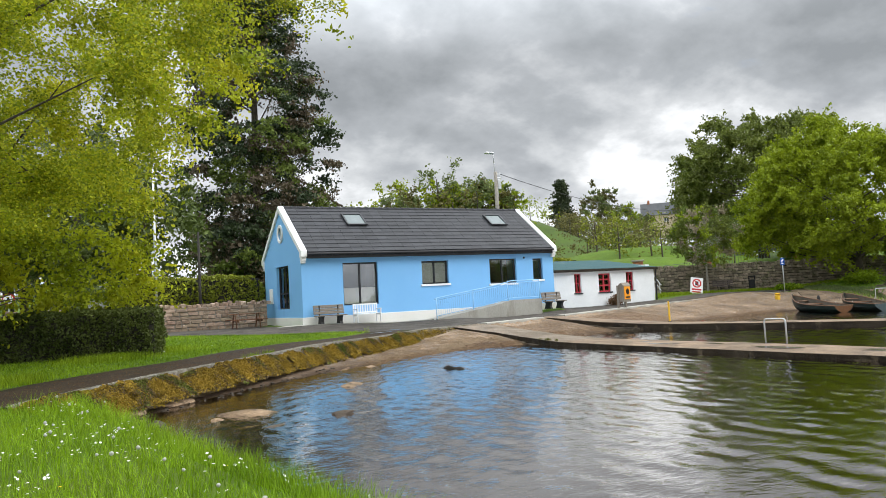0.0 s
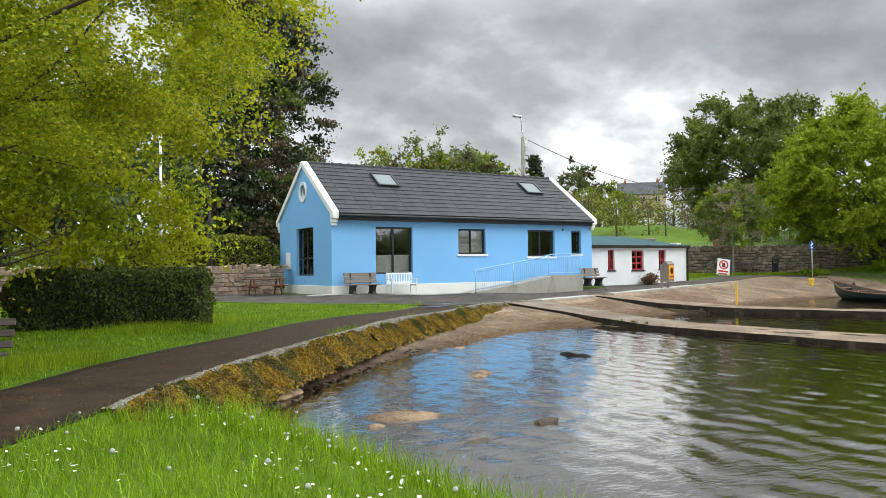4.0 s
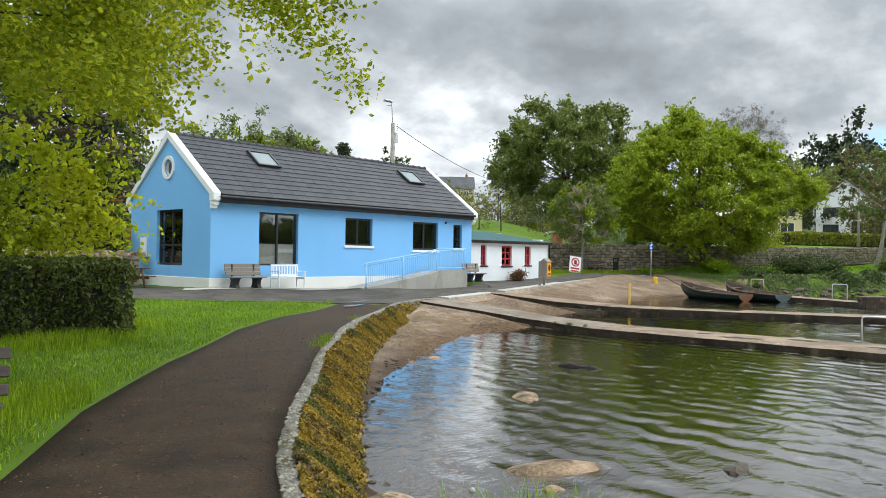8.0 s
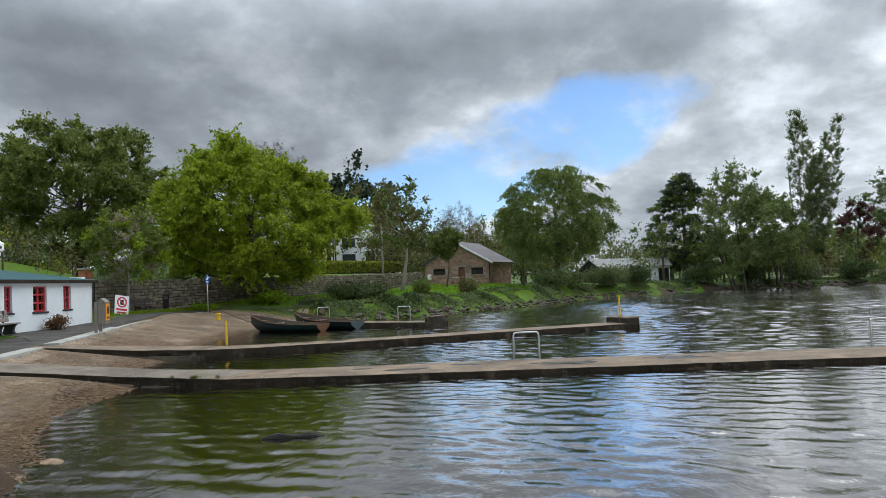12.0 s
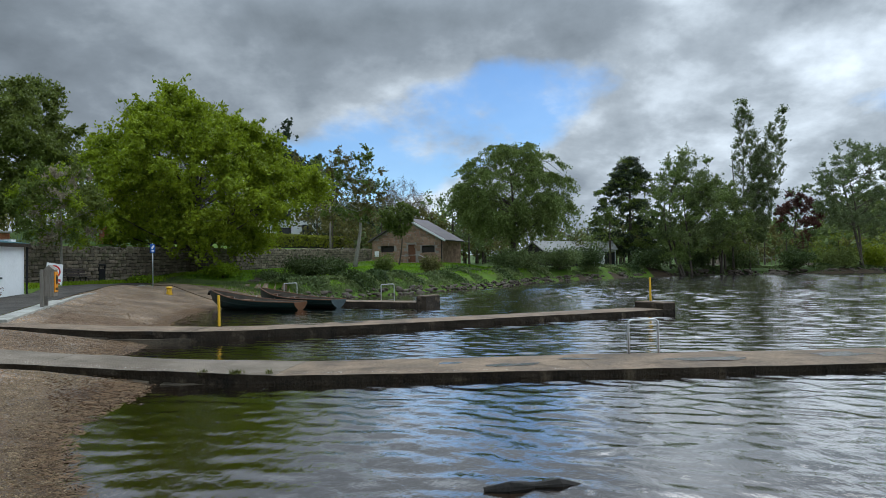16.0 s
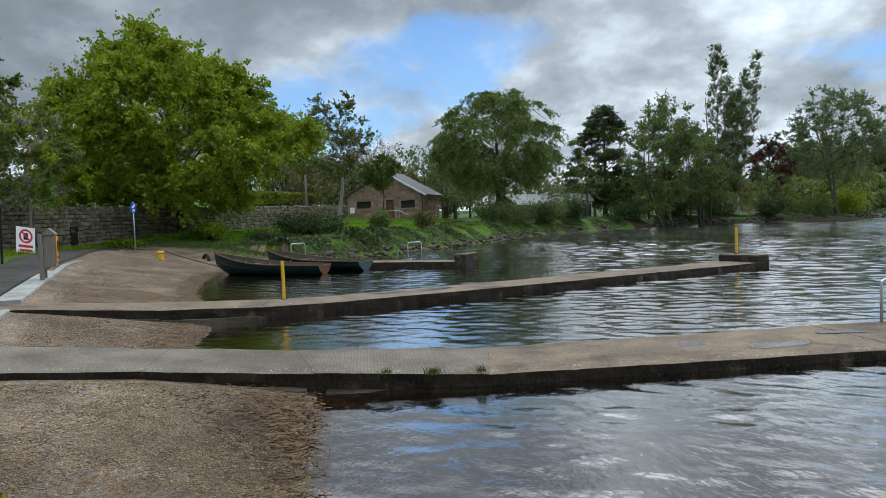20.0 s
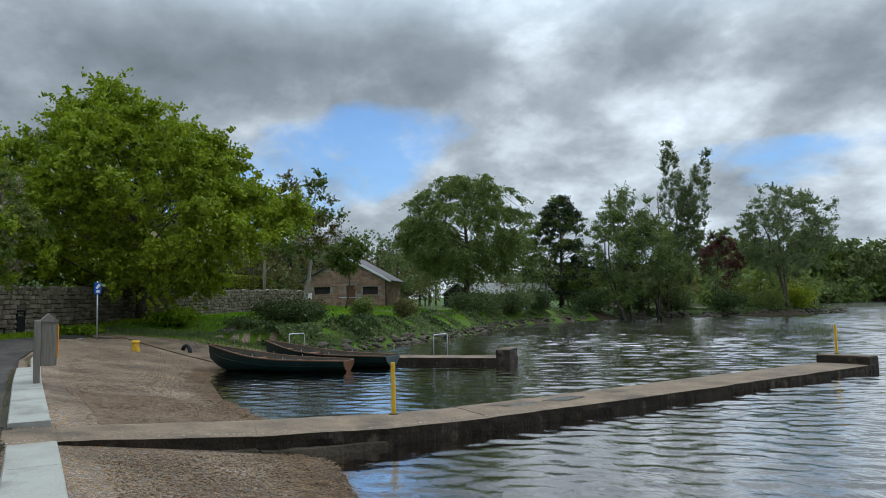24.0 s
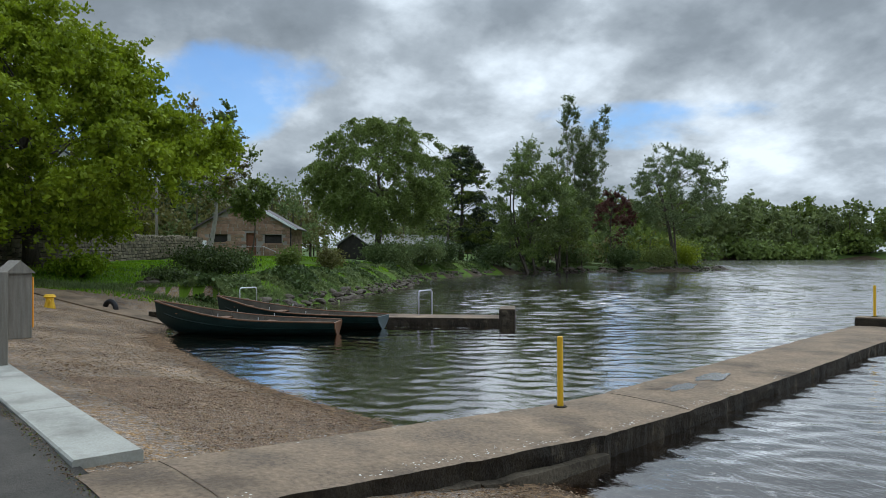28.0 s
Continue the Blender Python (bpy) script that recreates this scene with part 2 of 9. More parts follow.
def water_mat():
    """Clear brown lake water: fine chop and rain rings as relief on the waves, rougher out where the wind reaches."""
    m = bpy.data.materials.new("lake_water")
    m.use_nodes = True
    n, l = m.node_tree.nodes, m.node_tree.links
    n.remove(n["Principled BSDF"])
    b = n.new("ShaderNodeBsdfTransparent")
    b.inputs[0].default_value = (0.60, 0.46, 0.29, 1)
    co = n.new("ShaderNodeNewGeometry").outputs["Position"]

    def calc(op, a, b2=0.0, c=0.0):
        k = n.new("ShaderNodeMath")
        k.operation = op
        for i, v in enumerate((a, b2, c)):
            if isinstance(v, (int, float)):
                k.inputs[i].default_value = v
            else:
                l.new(v, k.inputs[i])
        return k.outputs[0]

    def ease(v, lo, hi, to0, to1):
        k = n.new("ShaderNodeMapRange")
        k.interpolation_type = "SMOOTHSTEP"
        for key, val in (("From Min", lo), ("From Max", hi), ("To Min", to0), ("To Max", to1)):
            k.inputs[key].default_value = val
        l.new(v, k.inputs["Value"])
        return k.outputs[0]

    sep = n.new("ShaderNodeSeparateXYZ")
    l.new(co, sep.inputs[0])
    # how far out into the lake
    out = calc("ADD", calc("MULTIPLY", calc("ADD", sep.outputs["X"], 11.0), 0.876), calc("MULTIPLY", calc("ADD", sep.outputs["Y"], 36.0), -0.482))
    hs = 0.0
    for scale, sx, sy, rot, amp, det, grow in ((2.6, 0.34, 1.0, 20, 0.6, 3, True), (4.2, 0.45, 1.0, 30, 0.16, 3, False), (13.0, 0.6, 1.0, 10, 0.09, 3, False), (40.0, 0.7, 1.0, 0, 0.022, 2, False)):
        mp = n.new("ShaderNodeMapping")
        mp.inputs["Rotation"].default_value = (0, 0, radians(rot))
        mp.inputs["Scale"].default_value = (sx, sy, 1)
        l.new(co, mp.inputs[0])
        nz = n.new("ShaderNodeTexNoise")
        nz.inputs["Scale"].default_value, nz.inputs["Detail"].default_value = scale, det
        nz.inputs["Distortion"].default_value = 0.4
        l.new(mp.outputs[0], nz.inputs["Vector"])
        v = calc("MULTIPLY", nz.outputs["Fac"], amp)
        if grow:
            v = calc("MULTIPLY", v, ease(out, 14.0, 50.0, 0.0, 1.0))
        hs = calc("ADD", v, hs)
    # rings where single raindrops fell
    vo = n.new("ShaderNodeTexVoronoi")
    vo.voronoi_dimensions = "2D"
    vo.inputs["Scale"].default_value = 2.3
    l.new(co, vo.inputs["Vector"])
    sp = n.new("ShaderNodeSeparateColor")
    l.new(vo.outputs["Color"], sp.inputs[0])
    ring = calc("MULTIPLY", calc("SINE", calc("MULTIPLY", vo.outputs["Distance"], 105.0)), ease(calc("SUBTRACT", vo.outputs["Distance"], calc("MULTIPLY", sp.outputs[0], 0.14)), 0.0, 0.12, 1.0, 0.0))
    ring = calc("MULTIPLY", ring, ease(sp.outputs[1], 0.4, 0.45, 0.0, 0.010))
    hs = calc("ADD", hs, ring)
    bp = n.new("ShaderNodeBump")
    bp.inputs["Strength"].default_value, bp.inputs["Distance"].default_value = 0.9, WAVE
    l.new(hs, bp.inputs["Height"])
    gl = n.new("ShaderNodeBsdfGlossy")
    gl.inputs["Color"].default_value = (0.97, 0.95, 0.93, 1)
    l.new(ease(out, 12.0, 75.0, 0.025, 0.12), gl.inputs["Roughness"])
    l.new(bp.outputs[0], gl.inputs["Normal"])
    fr = n.new("ShaderNodeFresnel")
    fr.inputs["IOR"].default_value = 1.33
    l.new(bp.outputs[0], fr.inputs["Normal"])
    mr = n.new("ShaderNodeMapRange")
    for key, val in (("From Min", 0.02), ("From Max", 0.345), ("To Min", 0.02), ("To Max", 0.90)):
        mr.inputs[key].default_value = val
    l.new(fr.outputs[0], mr.inputs["Value"])
    ms = n.new("ShaderNodeMixShader")
    l.new(mr.outputs[0], ms.inputs[0])
    l.new(b.outputs[0], ms.inputs[1])
    l.new(gl.outputs[0], ms.inputs[2])
    l.new(ms.outputs[0], n["Material Output"].inputs[0])
    return m


WAVE = 0.05
M = {}
M["blue"] = surf("blue_render", (0.19, 0.46, 0.80), (0.22, 0.50, 0.84), rough=0.8, big=0.5, fine=60, bump=0.25, dist=0.004, stain=(0.17, 0.40, 0.70), stain_at=(0.62, 0.8), stain_scale=0.5)
M["plinth"] = surf("cream_plinth_paint", (0.72, 0.71, 0.66), (0.80, 0.79, 0.75), rough=0.7, big=1.0, fine=40, bump=0.2, dist=0.004, stain=(0.5, 0.48, 0.42), stain_at=(0.62, 0.85))
M["white"] = surf("white_paint", (0.76, 0.77, 0.78), (0.84, 0.85, 0.85), rough=0.55, big=0.8, fine=30, bump=0.1, dist=0.003, stain=(0.6, 0.6, 0.58), stain_at=(0.63, 0.85))
M["slate"] = surf("dark_roof_tile", (0.024, 0.026, 0.030), (0.044, 0.046, 0.051), rough=0.55, big=1.2, fine=35, bump=0.3, dist=0.004, vary=0.22, spec=0.2)
M["anthracite"] = surf("anthracite_frame", (0.028, 0.03, 0.034), (0.04, 0.042, 0.046), rough=0.4, big=2, fine=40, bump=0.03, dist=0.002)
M["gutter"] = surf("black_gutter", (0.012, 0.012, 0.014), (0.025, 0.025, 0.028), rough=0.35, big=2, fine=30, bump=0.02)
M["glass"] = glass_mat("window_glass")
M["roomdark"] = surf("dark_interior", (0.05, 0.045, 0.04), (0.09, 0.085, 0.08), rough=0.9, big=0.7, fine=6, bump=0)
M["curtain"] = surf("pale_blind", (0.551, 0.493, 0.392), (0.667, 0.609, 0.493), rough=0.9, big=2, fine=30, bump=0.1)
M["whitewash"] = surf("whitewashed_wall", (0.70, 0.72, 0.72), (0.80, 0.82, 0.82), rough=0.85, big=0.8, fine=14, bump=0.5, dist=0.012, stain=(0.52, 0.53, 0.5), stain_at=(0.6, 0.85), stain_scale=1.1)
M["red"] = surf("red_window_paint", (0.42, 0.03, 0.045), (0.52, 0.05, 0.06), rough=0.45, big=3, fine=40, bump=0.1)
M["teal"] = surf("teal_felt_roof", (0.034, 0.081, 0.087), (0.050, 0.105, 0.112), rough=0.85, spec=0.1, big=0.9, fine=20, bump=0.25, stain=(0.10, 0.13, 0.12), stain_at=(0.55, 0.8))
M["asphalt"] = surf("grey_asphalt", (0.044, 0.040, 0.035), (0.115, 0.104, 0.090), rough=0.85, big=1.6, fine=70, bump=0.9, dist=0.01, stain=(0.045, 0.041, 0.036), stain_at=(0.50, 0.70), stain_scale=0.5, spec=0.08)
M["path"] = surf("dark_brown_wet_path", (0.015, 0.011, 0.0076), (0.062, 0.043, 0.028), rough=0.82, big=2.2, fine=48, bump=1.0, dist=0.012, stain=(0.062, 0.030, 0.014), stain_at=(0.56, 0.70), stain_scale=2.6, rough_vary=0.2, spec=0.12)
M["concrete"] = surf("pale_new_concrete", (0.30, 0.29, 0.25), (0.42, 0.41, 0.365), rough=0.85, big=1.6, fine=45, bump=0.3, dist=0.004, stain=(0.19, 0.18, 0.155), stain_at=(0.52, 0.75), stain_scale=1.5)
M["ramp"] = surf("stained_concrete", (0.27, 0.26, 0.23), (0.40, 0.39, 0.35), rough=0.85, big=1.1, fine=35, bump=0.3, dist=0.006, stain=(0.17, 0.15, 0.11), stain_at=(0.52, 0.75), streak=(1, 1, 0.35))
M["jetty"] = surf("weathered_brown_concrete", (0.095, 0.067, 0.043), (0.29, 0.212, 0.142), rough=0.75, big=1.4, fine=20, bump=0.8, dist=0.012, stain=(0.075, 0.054, 0.036), stain_at=(0.52, 0.70), stain_scale=0.9, rough_vary=0.25, spec=0.2)
M["ribbed"] = surf("broom_ribbed_concrete", (0.115, 0.092, 0.068), (0.27, 0.225, 0.175), rough=0.85, big=1.4, fine=24, bump=0.5, dist=0.006, stain=(0.12, 0.095, 0.066), stain_at=(0.52, 0.70), stain_scale=0.8, spec=0.15)


def rib(m, spacing):
    """Grooves drawn across fresh concrete with a broom, as relief and slightly darker hollows."""
    n, l = m.node_tree.nodes, m.node_tree.links
    b = n["Principled BSDF"]
    co = n.new("ShaderNodeNewGeometry").outputs["Position"]
    w = n.new("ShaderNodeTexWave")
    w.bands_direction = "Y"
    w.inputs["Scale"].default_value = 0.314 / spacing
    w.inputs["Distortion"].default_value, w.inputs["Detail"].default_value, w.inputs["Detail Scale"].default_value = 1.2, 3, 2.0
    l.new(co, w.inputs["Vector"])
    hv = n.new("ShaderNodeHueSaturation")
    mr = n.new("ShaderNodeMapRange")
    mr.inputs["To Min"].default_value, mr.inputs["To Max"].default_value = 0.93, 1.04
    l.new(w.outputs["Fac"], mr.inputs["Value"])
    l.new(mr.outputs[0], hv.inputs["Value"])
    l.new(b.inputs["Base Color"].links[0].from_socket, hv.inputs["Color"])
    l.new(hv.outputs["Color"], b.inputs["Base Color"])
    bp = n.new("ShaderNodeBump")
    bp.inputs["Strength"].default_value, bp.inputs["Distance"].default_value = 0.7, 0.012
    l.new(w.outputs["Fac"], bp.inputs["Height"])
    l.new(b.inputs["Normal"].links[0].from_socket, bp.inputs["Normal"])
    l.new(bp.outputs[0], b.inputs["Normal"])


rib(M["ribbed"], 0.045)
M["jettyside"] = surf("algae_black_concrete", (0.010, 0.0075, 0.005), (0.048, 0.036, 0.023), rough=0.75, big=2.2, fine=22, bump=1.0, dist=0.03, stain=(0.105, 0.080, 0.052), stain_at=(0.56, 0.70), stain_scale=2.4)
M["yellow"] = surf("yellow_post_paint", (0.62, 0.36, 0.02), (0.72, 0.45, 0.03), rough=0.5, big=3, fine=30, bump=0.15, stain=(0.22, 0.10, 0.03), stain_at=(0.62, 0.72), stain_scale=6, obj=True)
M["steel"] = surf("galvanised_steel", (0.50, 0.51, 0.52), (0.62, 0.63, 0.64), rough=0.4, big=4, fine=40, bump=0.05, metal=0.7)
M["bluerail"] = surf("pale_blue_rail_paint", (0.25, 0.50, 0.78), (0.33, 0.57, 0.83), rough=0.45, big=4, fine=40, bump=0.05)
M["darkwood"] = surf("dark_plastic_plank", (0.055, 0.042, 0.038), (0.10, 0.08, 0.072), rough=0.55, big=3, fine=30, bump=0.2, streak=(0.3, 3, 3), obj=True, vary=0.15)
M["benchleg"] = surf("black_bench_support", (0.02, 0.02, 0.02), (0.04, 0.04, 0.04), rough=0.6, big=4, fine=40, bump=0.1)
M["redsteel"] = surf("rusty_red_steel", (0.30, 0.075, 0.06), (0.40, 0.12, 0.10), rough=0.6, big=6, fine=40, bump=0.2, stain=(0.16, 0.06, 0.03), stain_at=(0.55, 0.7), stain_scale=8, obj=True)
M["picnic"] = surf("brown_stained_timber", (0.11, 0.05, 0.028), (0.19, 0.09, 0.05), rough=0.7, big=3, fine=30, bump=0.25, vary=0.2)
M["post"] = surf("grey_weathered_timber", (0.16, 0.14, 0.115), (0.27, 0.24, 0.20), rough=0.85, big=4, fine=50, bump=0.45, dist=0.006, streak=(6, 6, 0.6), obj=True)
M["orange"] = surf("orange_lifebuoy_housing", (0.75, 0.27, 0.015), (0.82, 0.34, 0.03), rough=0.45, big=3, fine=30, bump=0.05)
M["hull"] = surf("dark_green_boat_paint", (0.005, 0.014, 0.013), (0.011, 0.027, 0.024), rough=0.42, big=2, fine=25, bump=0.15, stain=(0.03, 0.035, 0.03), stain_at=(0.6, 0.8), stain_scale=2, obj=True)
M["gunwale"] = surf("varnished_gunwale_timber", (0.112, 0.056, 0.030), (0.188, 0.098, 0.053), rough=0.5, big=5, fine=40, bump=0.2, obj=True)
M["transom"] = surf("bare_orange_timber", (0.118, 0.050, 0.021), (0.160, 0.080, 0.038), rough=0.6, big=5, fine=40, bump=0.3, obj=True)
M["boatinside"] = surf("green_grey_boat_inside", (0.060, 0.052, 0.042), (0.125, 0.105, 0.08), rough=0.6, big=4, fine=30, bump=0.2, obj=True)
M["greytransom"] = surf("grey_painted_transom", (0.050, 0.070, 0.075), (0.085, 0.110, 0.115), rough=0.6, big=5, fine=40, bump=0.2, obj=True)
M["stone"] = surf("pinkish_rubble_stone", (0.27, 0.185, 0.13), (0.44, 0.34, 0.26), rough=0.9, big=3.0, fine=30, bump=0.6, dist=0.012, vary=0.38)
M["mortar"] = surf("grey_lime_mortar", (0.25, 0.22, 0.19), (0.34, 0.31, 0.27), rough=0.95, big=2, fine=30, bump=0.5, dist=0.01)
M["greystone"] = surf("dark_mossy_rubble_stone", (0.128, 0.104, 0.076), (0.27, 0.225, 0.168), rough=0.92, big=2.5, fine=25, bump=0.7, dist=0.02, vary=0.4, stain=(0.07, 0.085, 0.03), stain_at=(0.55, 0.72), stain_scale=1.4)
M["darkmortar"] = surf("dark_wall_joint", (0.038, 0.034, 0.026), (0.085, 0.075, 0.058), rough=0.95, big=2, fine=25, bump=0.6, dist=0.02)
M["rock"] = surf("lakeshore_rock", (0.046, 0.036, 0.027), (0.105, 0.084, 0.064), rough=0.75, big=2.0, fine=18, bump=0.7, dist=0.02, vary=0.3, stain=(0.05, 0.055, 0.03), stain_at=(0.55, 0.7), stain_scale=2)
M["palerock"] = surf("tan_sandstone_boulder", (0.15, 0.098, 0.056), (0.41, 0.295, 0.19), rough=0.75, big=4.0, fine=22, bump=0.8, dist=0.03, vary=0.15, stain=(0.07, 0.05, 0.03), stain_at=(0.48, 0.64), stain_scale=4.5)
M["coping"] = surf("pale_pebbled_coping", (0.075, 0.065, 0.05), (0.27, 0.25, 0.215), rough=0.95, big=6.0, fine=30, bump=1.0, dist=0.03, stain=(0.085, 0.07, 0.03), stain_at=(0.5, 0.62), stain_scale=4)
M["wallface"] = surf("mossy_lake_wall_face", (0.085, 0.062, 0.035), (0.17, 0.125, 0.07), rough=0.95, big=2.5, fine=26, bump=0.9, dist=0.03)
M["moss"] = surf("yellow_brown_moss", (0.135, 0.090, 0.011), (0.375, 0.255, 0.040), rough=0.95, big=2.2, fine=10, bump=0, vary=0.45)
M["brick"] = surf("orange_red_brick", (0.32, 0.115, 0.06), (0.42, 0.17, 0.095), rough=0.9, big=3, fine=30, bump=0.4, vary=0.2)
M["hutstone"] = surf("brown_sandstone_block", (0.21, 0.132, 0.088), (0.34, 0.232, 0.162), rough=0.9, big=2, fine=20, bump=0.5, dist=0.01, vary=0.28)
M["hutroof"] = surf("purple_grey_slate", (0.075, 0.062, 0.064), (0.13, 0.112, 0.114), rough=0.6, big=1, fine=15, bump=0.2, vary=0.15)
M["corrugated"] = surf("weathered_cement_sheet", (0.21, 0.21, 0.19), (0.30, 0.30, 0.28), rough=0.8, big=0.8, fine=15, bump=0.2)
M["shedwall"] = surf("dark_shed_boarding", (0.022, 0.02, 0.018), (0.05, 0.045, 0.04), rough=0.85, big=2, fine=20, bump=0.3)
M["greyhouse"] = surf("pale_render_far", (0.72, 0.73, 0.74), (0.80, 0.81, 0.82), rough=0.8, big=0.4, fine=8, bump=0.1)
M["cream"] = surf("cream_yellow_render", (0.62, 0.50, 0.26), (0.70, 0.58, 0.33), rough=0.8, big=0.4, fine=8, bump=0.1)
M["beigehouse"] = surf("beige_render", (0.47, 0.38, 0.26), (0.55, 0.46, 0.33), rough=0.8, big=0.4, fine=8, bump=0.1)
M["farslate"] = surf("grey_slate_far", (0.05, 0.055, 0.06), (0.09, 0.095, 0.10), rough=0.6, big=0.6, fine=8, bump=0.1)
M["twigs"] = surf("fine_bare_twigs", (0.10, 0.075, 0.055), (0.17, 0.13, 0.095), rough=0.9, big=2, fine=20, bump=0, vary=0.3)
M["bark"] = surf("grey_brown_bark", (0.050, 0.040, 0.030), (0.115, 0.098, 0.078), rough=0.95, big=4, fine=30, bump=0.8, dist=0.03, streak=(3, 3, 0.6))
M["palebark"] = surf("pale_grey_bark", (0.19, 0.175, 0.15), (0.33, 0.31, 0.27), rough=0.9, big=4, fine=30, bump=0.6, dist=0.02, streak=(2, 2, 1))
M["lime"] = leaf_mat("fresh_beech_leaf", (0.325, 0.350, 0.016), (0.50, 0.54, 0.030), trans=0.55)
M["limetree"] = leaf_mat("bright_green_leaf", (0.150, 0.205, 0.008), (0.295, 0.370, 0.018))
M["oak"] = leaf_mat("olive_oak_leaf", (0.082, 0.118, 0.023), (0.173, 0.216, 0.042))
M["fir"] = leaf_mat("dark_fir_needle", (0.022, 0.037, 0.016), (0.058, 0.079, 0.034), trans=0.15)
M["deadfir"] = leaf_mat("brown_dead_needle", (0.080, 0.062, 0.038), (0.150, 0.120, 0.076), trans=0.15)
M["willow"] = leaf_mat("olive_willow_leaf", (0.108, 0.150, 0.034), (0.205, 0.262, 0.066))
M["poplar"] = leaf_mat("grey_green_poplar_leaf", (0.105, 0.145, 0.055), (0.195, 0.245, 0.10))
M["dull"] = leaf_mat("dull_green_leaf", (0.088, 0.129, 0.044), (0.189, 0.231, 0.078))
M["brownleaf"] = leaf_mat("olive_brown_leaf", (0.091, 0.084, 0.027), (0.174, 0.160, 0.049))
M["copper"] = leaf_mat("copper_red_leaf", (0.091, 0.039, 0.034), (0.163, 0.068, 0.055))
M["hedge"] = leaf_mat("dark_hedge_leaf", (0.044, 0.068, 0.016), (0.115, 0.150, 0.032), trans=0.25)
M["yellowhedge"] = leaf_mat("yellow_green_hedge_leaf", (0.135, 0.165, 0.014), (0.27, 0.30, 0.026), trans=0.25)
M["grass"] = leaf_mat("grass_blade", (0.115, 0.205, 0.006), (0.265, 0.39, 0.016), vary=0.5, trans=0.35)
M["shrub"] = leaf_mat("shrub_leaf", (0.036, 0.060, 0.017), (0.084, 0.114, 0.030), trans=0.25)
M["petal"] = surf("white_petal", (0.78, 0.78, 0.74), (0.85, 0.85, 0.82), rough=0.7, big=3, fine=30, bump=0, trans=0.3)
M["clock"] = surf("dandelion_seed_fluff", (0.40, 0.40, 0.36), (0.56, 0.56, 0.52), rough=0.9, big=3, fine=60, bump=0, trans=0.3)
M["dandelion"] = surf("yellow_petal", (0.75, 0.45, 0.01), (0.82, 0.55, 0.02), rough=0.7, big=3, fine=30, bump=0)
M["pebble"] = surf("beach_pebble", (0.135, 0.091, 0.055), (0.36, 0.26, 0.168), rough=0.85, big=5, fine=30, bump=0.2, vary=0.4)
M["twig"] = surf("dry_reed_litter", (0.085, 0.05, 0.026), (0.20, 0.13, 0.07), rough=0.9, big=5, fine=30, bump=0, vary=0.4)
M["black"] = surf("black_plastic", (0.010, 0.010, 0.011), (0.022, 0.022, 0.024), rough=0.45, big=3, fine=30, bump=0.05)
M["signblue"] = surf("blue_sign_face", (0.02, 0.10, 0.42), (0.03, 0.13, 0.50), rough=0.4, big=3, fine=30, bump=0)
M["signwhite"] = surf("white_sign_face", (0.75, 0.75, 0.75), (0.82, 0.82, 0.82), rough=0.5, big=3, fine=30, bump=0)
M["signred"] = surf("red_sign_print", (0.50, 0.03, 0.03), (0.58, 0.05, 0.05), rough=0.5, big=3, fine=30, bump=0)
M["bin"] = surf("blue_bin_plastic", (0.04, 0.11, 0.27), (0.06, 0.15, 0.33), rough=0.5, big=3, fine=30, bump=0.05)
M["carpaint"] = surf("grey_car_paint", (0.16, 0.18, 0.20), (0.20, 0.22, 0.24), rough=0.25, big=3, fine=30, bump=0)
M["copingpebble"] = surf("pale_coping_pebble", (0.12, 0.11, 0.09), (0.28, 0.265, 0.23), rough=0.9, big=5, fine=30, bump=0.2, vary=0.5)
M["blossom"] = leaf_mat("pale_pink_blossom", (0.20, 0.17, 0.11), (0.34, 0.28, 0.20))
M["mossgreen"] = surf("green_moss", (0.06, 0.075, 0.012), (0.15, 0.16, 0.03), rough=0.95, big=2.2, fine=10, bump=0, vary=0.45)
M["lichen"] = surf("white_lichen_spot", (0.55, 0.54, 0.5), (0.72, 0.71, 0.66), rough=0.9, big=8, fine=60, bump=0.1)
M["water"] = water_mat()


